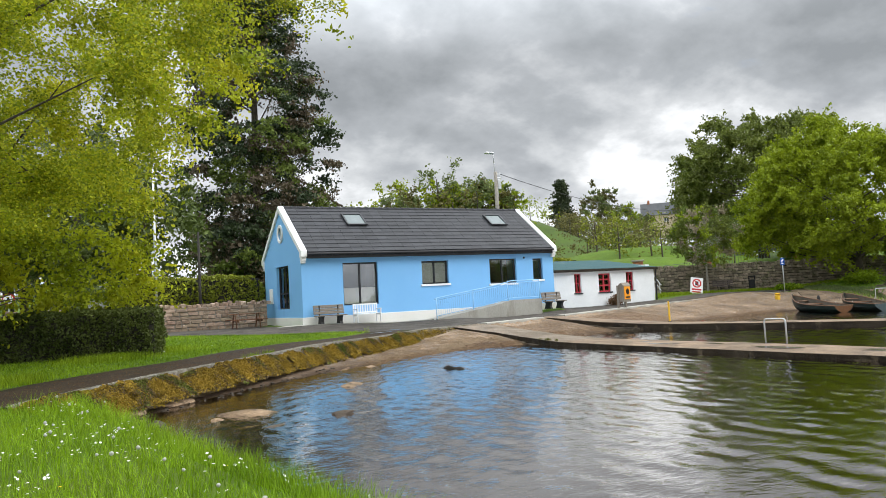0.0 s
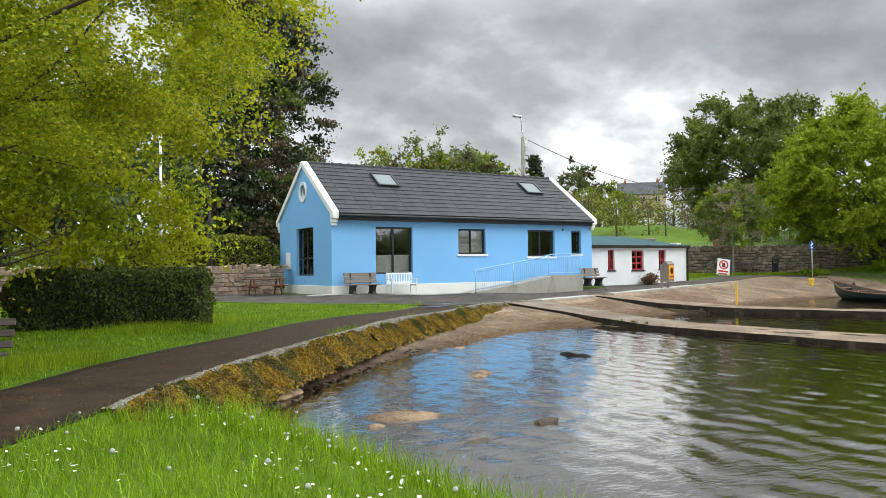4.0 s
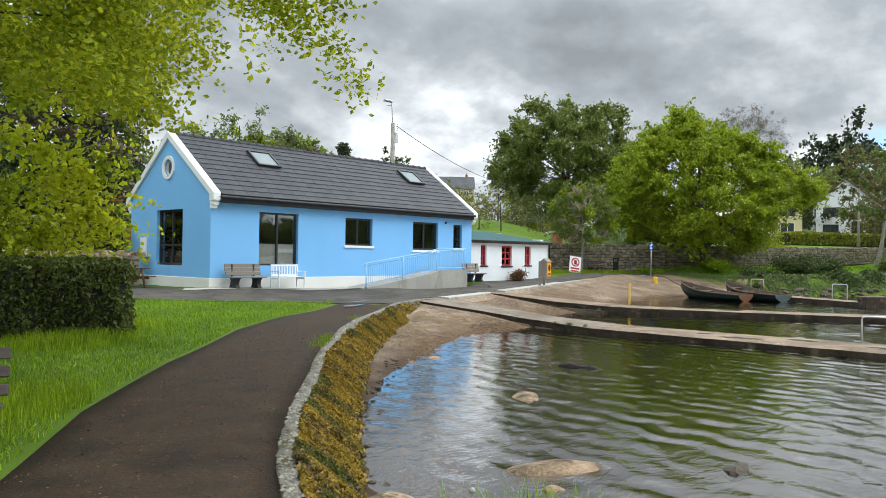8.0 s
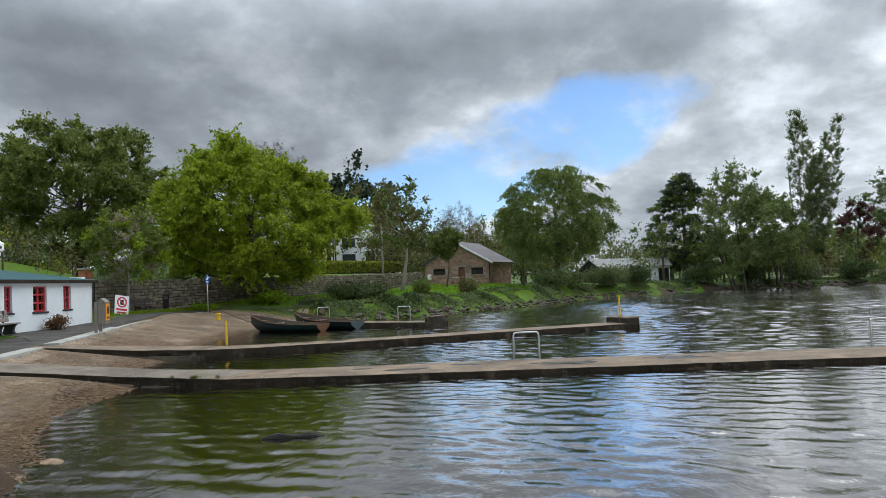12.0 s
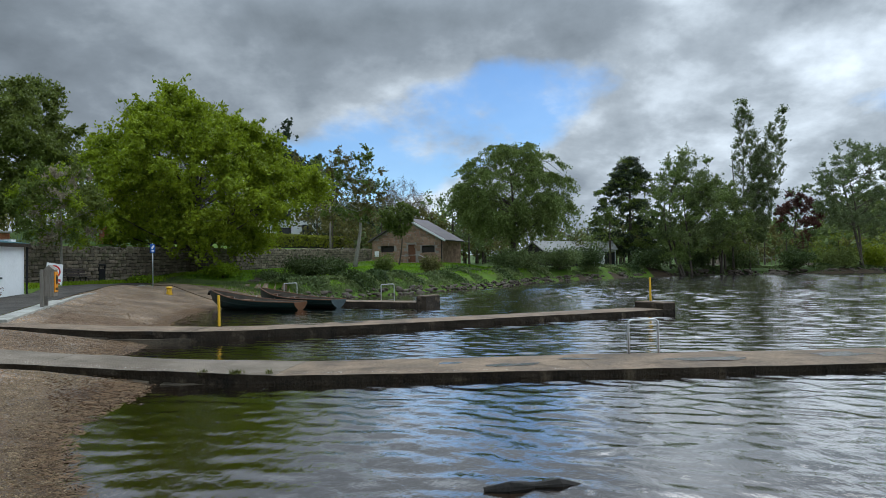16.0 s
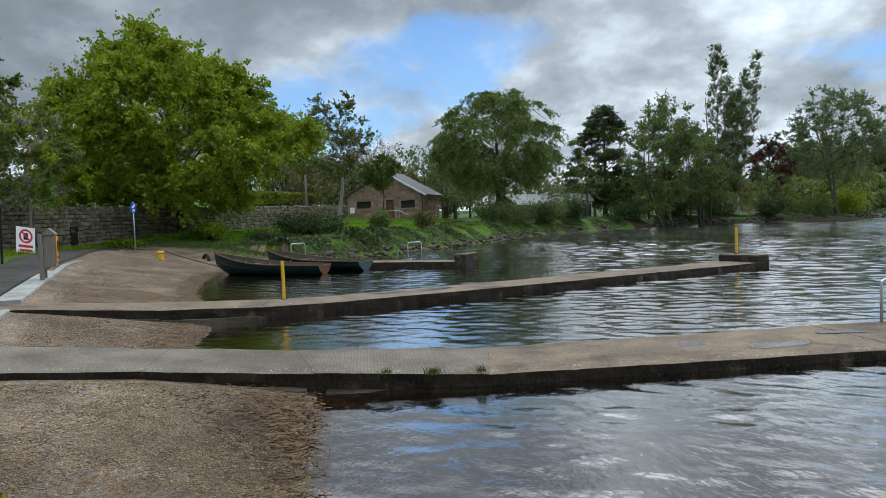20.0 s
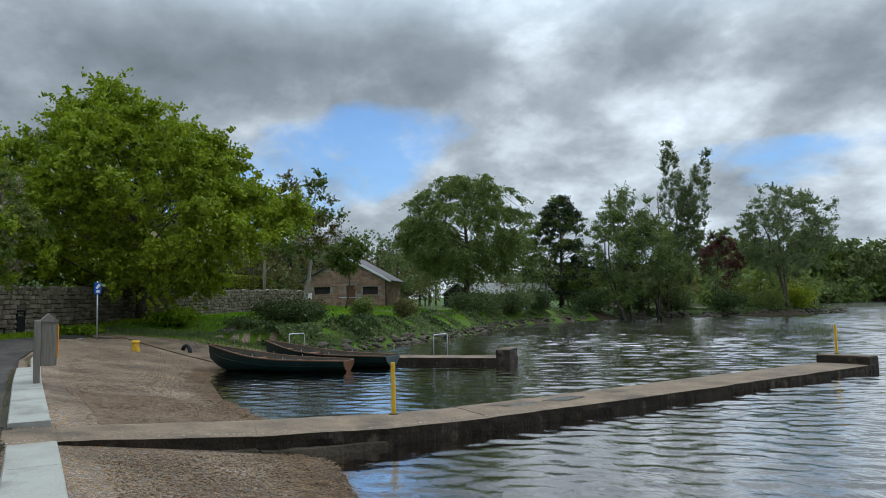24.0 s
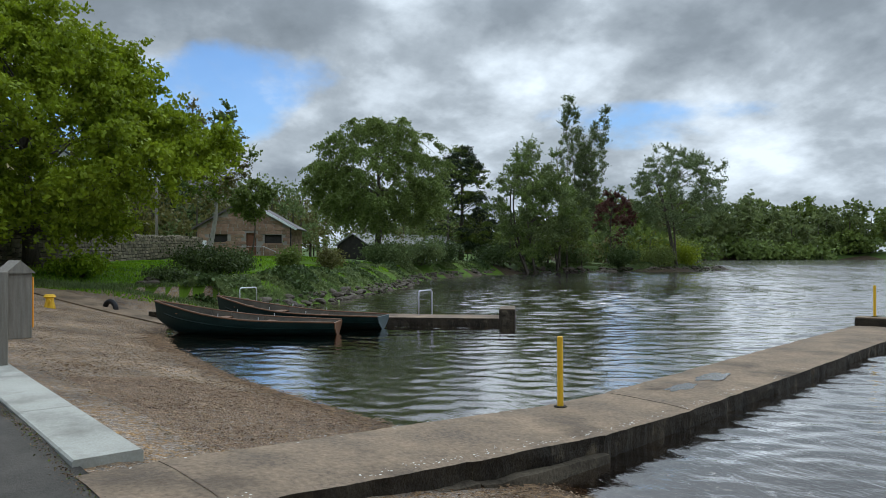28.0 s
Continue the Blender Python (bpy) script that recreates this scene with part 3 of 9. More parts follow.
def ground_mat(name, c1, c2, c3, fine=60, bump=0.7, dist=0.015, wet=None, rough=0.9, pebbly=False):
    m = surf(name, c1, c2, rough=rough, big=0.7, fine=fine, bump=bump, dist=dist, stain=c3, stain_at=(0.5, 0.68), stain_scale=0.45)
    n, l = m.node_tree.nodes, m.node_tree.links
    b = n["Principled BSDF"]
    if pebbly:
        # single stones of two sizes, each with its own tone
        co = n.new("ShaderNodeNewGeometry").outputs["Position"]
        src = b.inputs["Base Color"].links[0].from_socket
        for scale, lo, hi in ((75.0, 0.5, 1.55), (22.0, 0.75, 1.25)):
            vo = n.new("ShaderNodeTexVoronoi")
            vo.inputs["Scale"].default_value = scale
            l.new(co, vo.inputs["Vector"])
            sp = n.new("ShaderNodeSeparateColor")
            l.new(vo.outputs["Color"], sp.inputs[0])
            mr = n.new("ShaderNodeMapRange")
            mr.inputs["To Min"].default_value, mr.inputs["To Max"].default_value = lo, hi
            l.new(sp.outputs[0], mr.inputs["Value"])
            hv = n.new("ShaderNodeHueSaturation")
            l.new(mr.outputs[0], hv.inputs["Value"])
            ms = n.new("ShaderNodeMapRange")
            ms.inputs["To Min"].default_value, ms.inputs["To Max"].default_value = 0.5, 1.25
            l.new(sp.outputs[1], ms.inputs["Value"])
            l.new(ms.outputs[0], hv.inputs["Saturation"])
            l.new(src, hv.inputs["Color"])
            src = hv.outputs["Color"]
        l.new(src, b.inputs["Base Color"])
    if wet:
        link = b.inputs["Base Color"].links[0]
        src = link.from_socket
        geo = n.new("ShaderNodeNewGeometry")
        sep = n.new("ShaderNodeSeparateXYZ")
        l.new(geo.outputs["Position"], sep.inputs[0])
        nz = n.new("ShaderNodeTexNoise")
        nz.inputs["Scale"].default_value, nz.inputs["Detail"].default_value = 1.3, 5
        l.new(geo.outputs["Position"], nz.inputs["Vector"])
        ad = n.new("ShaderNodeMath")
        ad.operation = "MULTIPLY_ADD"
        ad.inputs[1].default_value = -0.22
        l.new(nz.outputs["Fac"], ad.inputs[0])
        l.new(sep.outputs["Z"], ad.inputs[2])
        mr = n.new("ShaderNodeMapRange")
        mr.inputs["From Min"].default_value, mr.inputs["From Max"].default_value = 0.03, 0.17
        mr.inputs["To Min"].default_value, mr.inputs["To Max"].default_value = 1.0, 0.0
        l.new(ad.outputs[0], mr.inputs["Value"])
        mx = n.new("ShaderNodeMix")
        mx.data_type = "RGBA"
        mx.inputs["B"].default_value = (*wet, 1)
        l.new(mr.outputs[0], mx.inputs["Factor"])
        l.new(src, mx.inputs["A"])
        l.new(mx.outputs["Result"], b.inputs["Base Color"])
    return m


M["lawn"] = ground_mat("lawn_soil_and_grass", (0.055, 0.108, 0.006), (0.098, 0.165, 0.010), (0.072, 0.105, 0.011), fine=40)
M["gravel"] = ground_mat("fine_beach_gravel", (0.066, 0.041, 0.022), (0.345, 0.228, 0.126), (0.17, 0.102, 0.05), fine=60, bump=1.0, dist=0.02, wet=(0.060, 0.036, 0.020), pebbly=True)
M["bed"] = ground_mat("brown_lake_bed", (0.034, 0.023, 0.012), (0.075, 0.051, 0.027), (0.028, 0.019, 0.010), fine=12)
M["field"] = ground_mat("far_field_grass", (0.04, 0.075, 0.010), (0.07, 0.115, 0.014), (0.055, 0.075, 0.02), fine=3, bump=0.2)


# ---- building helpers ----
def finish(name, me, mat, parent=None, label="", smooth=False):
    for m in mat if isinstance(mat, (list, tuple)) else [mat]:
        me.materials.append(m)
    if smooth:
        me.shade_smooth()
    ob = new(name, me)
    if parent is not None:
        ob.parent = parent
    if label:
        ob["label"] = label
    return ob


def part(name, bm, mat, parent=None, label="", smooth=False):
    me = bpy.data.meshes.new(name)
    bmesh.ops.recalc_face_normals(bm, faces=bm.faces)
    bm.to_mesh(me)
    bm.free()
    return finish(name, me, mat, parent, label, smooth)


def arrays(name, verts, faces, mat, parent=None, label="", smooth=False):
    """A mesh object from numpy arrays of vertices and of equal-sided faces."""
    verts, faces = np.asarray(verts, np.float32), np.asarray(faces, np.int32)
    me = bpy.data.meshes.new(name)
    me.vertices.add(len(verts))
    me.vertices.foreach_set("co", verts.ravel())
    k = faces.shape[1]
    me.loops.add(faces.size)
    me.loops.foreach_set("vertex_index", faces.ravel())
    me.polygons.add(len(faces))
    me.polygons.foreach_set("loop_start", np.arange(0, faces.size, k, dtype=np.int32))
    me.polygons.foreach_set("loop_total", np.full(len(faces), k, np.int32))
    me.update(calc_edges=True)
    return finish(name, me, mat, parent, label, smooth)


def thing(name, x, y, z, rz=0, label="", category="", group="", kind=""):
    e = new(name)
    e.empty_display_size = 0.2
    e.matrix_world = pose(x, y, z, 0, 0, rz)
    return tagged(e, label, category, group, kind)


def box(bm, x0, x1, y0, y1, z0, z1, bevel=0.0, m=None):
    vs = [bm.verts.new((x, y, z)) for x in (x0, x1) for y in (y0, y1) for z in (z0, z1)]
    fs = [bm.faces.new([vs[i] for i in q]) for q in ((0, 1, 3, 2), (4, 6, 7, 5), (0, 4, 5, 1), (2, 3, 7, 6), (0, 2, 6, 4), (1, 5, 7, 3))]
    if bevel:
        r = bmesh.ops.bevel(bm, geom=list({e for f in fs for e in f.edges}), offset=bevel, segments=1, affect="EDGES", profile=0.5)
        vs = list({v for f in r["faces"] for v in f.verts} | {v for v in vs if v.is_valid})
    if m is not None:
        bmesh.ops.transform(bm, matrix=m, verts=[v for v in vs if v.is_valid])
    return vs


def rod(bm, pts, radii, n=8, cap=True):
    """A tube through points with a radius at each."""
    pts = [Vector(p) for p in pts]
    if not isinstance(radii, (list, tuple)):
        radii = [radii] * len(pts)
    rings = []
    up = Vector((0, 0, 1))
    for i, p in enumerate(pts):
        d = (pts[min(i + 1, len(pts) - 1)] - pts[max(i - 1, 0)]).normalized()
        a = d.cross(up if abs(d.z) < 0.95 else Vector((1, 0, 0))).normalized()
        b = d.cross(a)
        rings.append([bm.verts.new(p + float(radii[i]) * (math.cos(2 * math.pi * k / n) * a + math.sin(2 * math.pi * k / n) * b)) for k in range(n)])
    for r, s in zip(rings, rings[1:]):
        for k in range(n):
            bm.faces.new((r[k], r[(k + 1) % n], s[(k + 1) % n], s[k]))
    if cap:
        bm.faces.new(rings[0][::-1])
        bm.faces.new(rings[-1])


def prism(bm, outline, z0, z1):
    """Extrudes a plan outline (x, y) from z0 to z1; z1 may be a function of (x, y)."""
    top = z1 if callable(z1) else (lambda x, y: z1)
    bot = z0 if callable(z0) else (lambda x, y: z0)
    a = [bm.verts.new((x, y, bot(x, y))) for x, y in outline]
    b = [bm.verts.new((x, y, top(x, y))) for x, y in outline]
    bm.faces.new(a[::-1])
    bm.faces.new(b)
    for i in range(len(a)):
        j = (i + 1) % len(a)
        bm.faces.new((a[i], a[j], b[j], b[i]))


def stone_mesh(name, seed, mat, flat=0.75):
    """A rough boulder of unit size."""
    bm = bmesh.new()
    bmesh.ops.create_icosphere(bm, subdivisions=3 if flat < 0.6 else 2, radius=0.5)
    for v in bm.verts:
        d = -0.14 * abs(noise.noise(v.co * 4.2 + Vector((seed, seed, 0)))) + 0.06 * noise.noise(v.co * 13) + noise.noise(v.co * 2.3 + Vector((seed * 7.1, 0, 0))) * 0.35 + noise.noise(v.co * 5 + Vector((0, seed * 3.7, 0))) * 0.10
        v.co *= 1 + d
    if flat < 0.6:
        # split faces
        cut = random.Random(seed)
        for _ in range(9):
            nrm = Vector((cut.uniform(-1, 1), cut.uniform(-1, 1), cut.uniform(-0.2, 1))).normalized()
            lim = cut.uniform(0.30, 0.42)
            for v in bm.verts:
                over = v.co.dot(nrm) - lim
                if over > 0:
                    v.co -= nrm * over * 0.85
    for v in bm.verts:
        v.co.z *= flat
    me = bpy.data.meshes.new(name)
    bm.to_mesh(me)
    bm.free()
    me.materials.append(mat)
    return me


def block_mesh(name, seed, mat, rough=0.10):
    """A squarish wall stone of unit size with worn corners and a bulged face (44 triangles)."""
    rnd = random.Random(seed)
    bm = bmesh.new()
    box(bm, -0.5, 0.5, -0.5, 0.5, -0.5, 0.5)
    bmesh.ops.bevel(bm, geom=bm.edges[:], offset=0.12, segments=1, affect="EDGES")
    for v in bm.verts:
        v.co += Vector([rnd.uniform(-rough, rough) for _ in range(3)])
    me = bpy.data.meshes.new(name)
    bmesh.ops.recalc_face_normals(bm, faces=bm.faces)
    bm.to_mesh(me)
    bm.free()
    me.materials.append(mat)
    return me


# ---- plan of the shore ----
CREST = [(-11.75, -21.4), (-11.0, -20.2), (-9.9, -18.85), (-8.3, -17.1), (-7.0, -15.6), (-4.3, -12.9), (-1.3, -10.35), (0.6, -8.9), (2.6, -7.45), (4.7, -6.3), (5.9, -5.95)]
SLAB = [(5.9, -5.95), (6.6, -6.2), (10.7, -4.98), (12.1, -4.53), (18.4, -2.6), (21.5, -1.7), (24.6, -0.75), (30.0, 0.1), (36.2, 0.75)]
LAKE = [(-2, -75), (-6, -42), (-8.1, -31.5), (-8.75, -28), (-9.2, -25.5), (-9.5, -23.4), (-9.65, -21.5), (-9.05, -19.75), (-7.85, -18.25), (-6.25, -16.95),
        (-4.5, -15.4), (-2.75, -14.4), (-0.38, -12.76), (1.81, -11.71), (4.06, -11.62), (6.14, -11.37), (7.43, -10.31), (8.57, -9.65), (9.8, -8.92),
        (11.54, -8.85), (13.25, -8.42), (15.6, -8.01), (17.52, -7.4), (20.38, -6.61), (25.45, -5.77), (27.6, -5.72), (29.93, -5.81), (32.6, -6.1), (36, -9.2),
        (40, -12.8), (47, -17.6), (55, -22.9), (63, -26.5), (70, -31), (78, -40), (84, -51), (82, -61), (80.5, -68), (83.5, -79), (85, -81), (90, -82), (101, -74),
        (116, -62), (130, -58), (150, -72), (185, -130), (206, -205), (188, -255), (150, -330), (50, -420), (-80, -400), (-120, -250), (-70, -120), (-20, -90)]
BEACH = CREST[:-1] + SLAB + [(38.5, 0.3), (38.5, -3.5), (36.9, -7.4), (35.0, -9.0), (33.2, -8.0)] + [(30, -7), (20, -8.5), (8, -11), (2, -14), (-4, -17.5), (-8, -20.5), (-9.6, -22.2), (-10.6, -22.6), (-11.4, -21.9)]
LEVELS = [(-30, -45, 0.75), (-14, -34, 0.72), (-11, -35, 0.62), (-11, -29, 0.62), (-20, -26, 0.8), (-14.6, -25, 0.76), (-11.6, -21.4, 0.72), (-7, -15.5, 0.745), (0, -9.2, 0.75), (5, -6, 0.77),
          (0, 0, 1.09), (-1, -5, 0.88), (-8, -9, 0.82), (-13, -10, 0.86), (-5, 3, 1.06), (-11, 5, 1.03), (-25, 5, 1.1), (12, -3.8, 0.80), (7.5, -2, 0.98), (15, 0, 1.13), (18, -1.6, 0.92), (14.5, -3.3, 0.86), (16.3, -2.7, 0.89), (20, -1.5, 0.94), (22, -0.9, 0.98), (9.2, -4.7, 0.81), (7.5, -5.2, 0.79), (10.5, -4.2, 0.82), (13, -2.6, 0.90), (16, -1.6, 0.95), (10, -3.2, 0.86),
          (25, 1.5, 1.15), (24, -0.3, 1.02), (36, 0.7, 1.17), (32, 4.4, 1.38), (36, 3, 1.4), (44, -0.4, 1.75), (46, 0, 1.9), (56, -4, 2.0), (59, -9.4, 1.92), (71, -8, 2.6), (70, -16, 2.2), (50, -13, 1.25),
          (40, -7, 1.2), (37, -4, 1.1), (62, -21, 1.35), (72, -27, 1.3), (82, -22, 1.6), (88, -40, 1.3), (90, -60, 0.9), (84, -76, 0.7), (100, -50, 1.2), (110, -20, 2.0), (10, 14, 2.2), (30, 12, 4.0), (45, 8, 4.0),
          (17, 8.5, 1.3), (22, 8.5, 1.4), (26, 7.5, 1.5), (6, 9, 1.2), (20, 10.5, 2.2), (20, 25, 3.4), (45, 25, 5.2), (60, 40, 7.4), (65, 6, 4.5), (80, 5, 5.0), (95, 8, 5.5), (110, 30, 10), (60, 80, 16), (0, 60, 5), (-60, 40, 2), (-60, -40, 1.2), (200, 40, 12), (260, -120, 5), (300, -250, 4)]


def seg_dist(px, py, line, closed):
    """Distance from points to a polyline."""
    best = np.full(px.shape, 1e9)
    pts = list(line) + ([line[0]] if closed else [])
    for (ax, ay), (bx, by) in zip(pts, pts[1:]):
        dx, dy = bx - ax, by - ay
        t = np.clip(((px - ax) * dx + (py - ay) * dy) / (dx * dx + dy * dy), 0, 1)
        best = np.minimum(best, np.hypot(px - ax - t * dx, py - ay - t * dy))
    return best


def inside(px, py, poly):
    hit = np.zeros(px.shape, bool)
    for (ax, ay), (bx, by) in zip(poly, poly[1:] + poly[:1]):
        c = (ay > py) != (by > py)
        with np.errstate(divide="ignore", invalid="ignore"):
            hit ^= c & (px < (bx - ax) * (py - ay) / (by - ay) + ax)
    return hit


def land(px, py):
    w = h = 0
    for x, y, z in LEVELS:
        k = 1.0 / ((px - x) ** 2 + (py - y) ** 2 + 0.5) ** 1.6
        w, h = w + k, h + k * z
    return h / w


def height(px, py):
    px, py = np.asarray(px, float), np.asarray(py, float)
    shore, lake, beach = seg_dist(px, py, LAKE, True), inside(px, py, LAKE), inside(px, py, BEACH)
    base = land(px, py)
    z = np.minimum(base, 0.03 + 0.62 * shore)
    z = np.where(beach, np.minimum(0.06 + np.interp(px, [4, 6.8, 12.5, 15], [0.118, 0.18, 0.185, 0.185]) * shore, base - 0.05), z)
    return np.where(lake, -np.minimum(1.7, 0.015 + 0.13 * shore), z)


def gz(x, y):
    return float(height(np.array([x]), np.array([y]))[0])


def spread(lo, hi, step, far, grow=1.28):
    """Grid lines that are even between lo and hi and widen outwards."""
    mid = list(np.arange(lo, hi + step / 2, step))
    out, d, a, b = [], step, lo, hi
    left, right = [], []
    while a > -far:
        d *= grow
        a -= d
        left.append(a)
    d = step
    while b < far:
        d *= grow
        b += d
        right.append(b)
    return np.array(left[::-1] + mid + right)


def build_ground():
    xs, ys = spread(-16, 40, 0.25, 1800, 1.12), spread(-36, 7, 0.25, 1800, 1.12)
    gx, gy = np.meshgrid(xs, ys)
    px, py = gx.ravel(), gy.ravel()
    z = height(px, py)
    near = (np.abs(px) < 60) & (np.abs(py) < 60)
    bumpy = np.array([noise.noise(Vector((a * 1.3, b * 1.3, 0))) if k else 0 for a, b, k in zip(px, py, near)])
    z = z + bumpy * np.where(inside(px, py, BEACH), 0.0, 0.02)
    nx, ny = len(xs), len(ys)
    idx = np.arange(nx * ny).reshape(ny, nx)
    faces = np.stack([idx[:-1, :-1], idx[:-1, 1:], idx[1:, 1:], idx[1:, :-1]], -1).reshape(-1, 4)
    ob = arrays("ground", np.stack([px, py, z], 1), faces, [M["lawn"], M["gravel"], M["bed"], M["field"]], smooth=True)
    c = np.stack([px, py], 1)[faces].mean(1)
    lake, beach = inside(c[:, 0], c[:, 1], LAKE), inside(c[:, 0], c[:, 1], BEACH)
    shore = seg_dist(c[:, 0], c[:, 1], LAKE, True)
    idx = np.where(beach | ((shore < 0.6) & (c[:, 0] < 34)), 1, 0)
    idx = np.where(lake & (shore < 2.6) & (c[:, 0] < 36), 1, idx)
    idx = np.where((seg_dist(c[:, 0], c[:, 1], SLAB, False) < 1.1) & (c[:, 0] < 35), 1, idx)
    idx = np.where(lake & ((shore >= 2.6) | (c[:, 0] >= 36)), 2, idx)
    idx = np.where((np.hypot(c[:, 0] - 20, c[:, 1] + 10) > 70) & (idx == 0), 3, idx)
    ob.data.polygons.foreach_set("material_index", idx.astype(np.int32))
    tagged(ob, "mown grass banks, gravel beach and brown lake bed", "ground", kind="structure")


def build_water():
    """The lake as one sheet with real wind waves, fine beside the walk and coarser with distance.
    Its grids run along the shore (v) and out into the lake (u)."""
    org, dv, du = np.array((-11.0, -36.0)), np.array((0.482, 0.876)), np.array((0.876, -0.482))

    def grown(start, sgn, step, rate, stop, most):
        out, q = [], start
        while abs(q) < stop:
            step = min(step * rate, most)
            q += sgn * step
            out.append(q)
        return out if sgn > 0 else out[::-1]

    near_u = list(np.arange(-9.0, 8.0, 0.062))
    near_u += grown(near_u[-1], 1, 0.062, 1.006, 46.0, 9)
    join = near_u[-1]
    far_u = list(np.arange(join, 150.0, 0.36))
    far_u += grown(far_u[-1], 1, 0.36, 1.35, 2600, 900)
    low_u = grown(-9.0, -1, 0.6, 1.6, 2600, 900)
    mid_v, wide_v = list(np.arange(-16.0, 47.0, 0.108)), list(np.arange(-70.0, 62.0, 0.42))
    near_v = grown(mid_v[0], -1, 0.108, 1.07, 2600, 900) + mid_v + grown(mid_v[-1], 1, 0.108, 1.07, 2600, 900)
    far_v = grown(wide_v[0], -1, 0.42, 1.3, 2600, 900) + wide_v + grown(wide_v[-1], 1, 0.42, 1.3, 2600, 900)
    verts, quads, base = [], [], 0
    for us, vs in ((low_u + near_u, near_v), (far_u, far_v)):
        us, vs = np.array(us), np.array(vs)
        gu, gv = np.meshgrid(us, vs)
        step = np.maximum(np.gradient(us)[None, :], np.gradient(vs)[:, None])
        x = org[0] + gu * du[0] + gv * dv[0]
        y = org[1] + gu * du[1] + gv * dv[1]
        z = np.zeros_like(x)
        fine = step < 1.2
        xs, ys, st, un = x[fine], y[fine], step[fine], gu[fine]
        rng = np.random.default_rng(29)
        h = np.zeros_like(xs)
        for k in range(64):
            lam = 0.26 * (1.7 / 0.26) ** ((k + 0.5) / 64) ** 1.15
            a = radians(WIND + rng.normal() * 26)
            ph = rng.uniform(0, 2 * math.pi)
            # the longer waves belong to the open lake
            slope = WAVE_SLOPE * (1.0 if lam < 0.8 else np.clip((un - 4) / 30, 0.10, 1.0)) * (1 + np.clip((un - 16) / 34, 0, 1) * OPEN_LAKE)
            amp = slope * lam / (2 * math.pi) * math.sqrt(2 / 44) * rng.uniform(0.6, 1.4)
            fade = np.clip((lam / st - 2.3) / 1.5, 0, 1)
            th = 2 * math.pi / lam * (xs * math.cos(a) + ys * math.sin(a)) + ph
            h += amp * fade * (np.sin(th) + 0.18 * np.cos(2 * th))
        # the water lies calmer close under the shore
        shore = seg_dist(xs, ys, LAKE, True)
        gust = np.sin(xs * 0.21 + ys * 0.13 + 1.0) * np.sin(ys * 0.17 - xs * 0.09) * 0.25 + 0.95
        z[fine] = h * gust * (0.45 + 0.65 * np.clip(shore / 8.0, 0, 1))
        verts.append(np.stack([x.ravel(), y.ravel(), z.ravel() + WATER], 1))
        ny, nx = x.shape
        idx = np.arange(nx * ny).reshape(ny, nx) + base
        base += nx * ny
        quads.append(np.stack([idx[:-1, :-1], idx[:-1, 1:], idx[1:, 1:], idx[1:, :-1]], -1).reshape(-1, 4))
    water = arrays("water", np.concatenate(verts), np.concatenate(quads), M["water"], smooth=True)
    tagged(water, "rippled brown lake water under a cloudy sky", "water", kind="structure")


WIND, WAVE_SLOPE, OPEN_LAKE, WATER = 158.0, 0.070, 1.3, 0.13  # degrees, mean slope, its gain offshore, level of the lake
build_ground()
build_water()


def ribbon(name, left, right, mat, lift=0.012, steps=0.4, sides=0.08, label="", category="", kind="structure"):
    """A paved strip between two plan lines of equal count, laid on the ground."""
    L, R = [], []
    for (l0, l1, r0, r1) in zip(left, left[1:], right, right[1:]):
        n = max(1, int(max(math.dist(l0, l1), math.dist(r0, r1)) / steps))
        for k in range(n):
            L.append(Vector(l0).lerp(Vector(l1), k / n))
            R.append(Vector(r0).lerp(Vector(r1), k / n))
    L.append(Vector(left[-1]))
    R.append(Vector(right[-1]))
    cols = max(3, int(max((a - b).length for a, b in zip(L, R)) / steps))
    pts = np.array([[a.lerp(b, k / cols)[:] for k in range(cols + 1)] for a, b in zip(L, R)])
    px, py = pts[..., 0], pts[..., 1]
    z = land(px, py) + lift
    rows = len(L)
    idx = np.arange(rows * (cols + 1)).reshape(rows, cols + 1)
    faces = np.stack([idx[:-1, :-1], idx[:-1, 1:], idx[1:, 1:], idx[1:, :-1]], -1).reshape(-1, 4)
    verts = np.stack([px, py, z], -1).reshape(-1, 3)
    # skirts give it thickness
    skirts, extra = [], []
    base = len(verts)
    for edge in (idx[:, 0], idx[:, -1]):
        low = verts[edge] - (0, 0, sides)
        extra.append(low)
        k = base + np.arange(len(edge))
        base += len(edge)
        skirts.append(np.stack([edge[:-1], edge[1:], k[1:], k[:-1]], -1))
    ob = arrays(name, np.concatenate([verts] + extra), np.concatenate([faces] + skirts), mat, smooth=True)
    return tagged(ob, label, category, kind=kind)


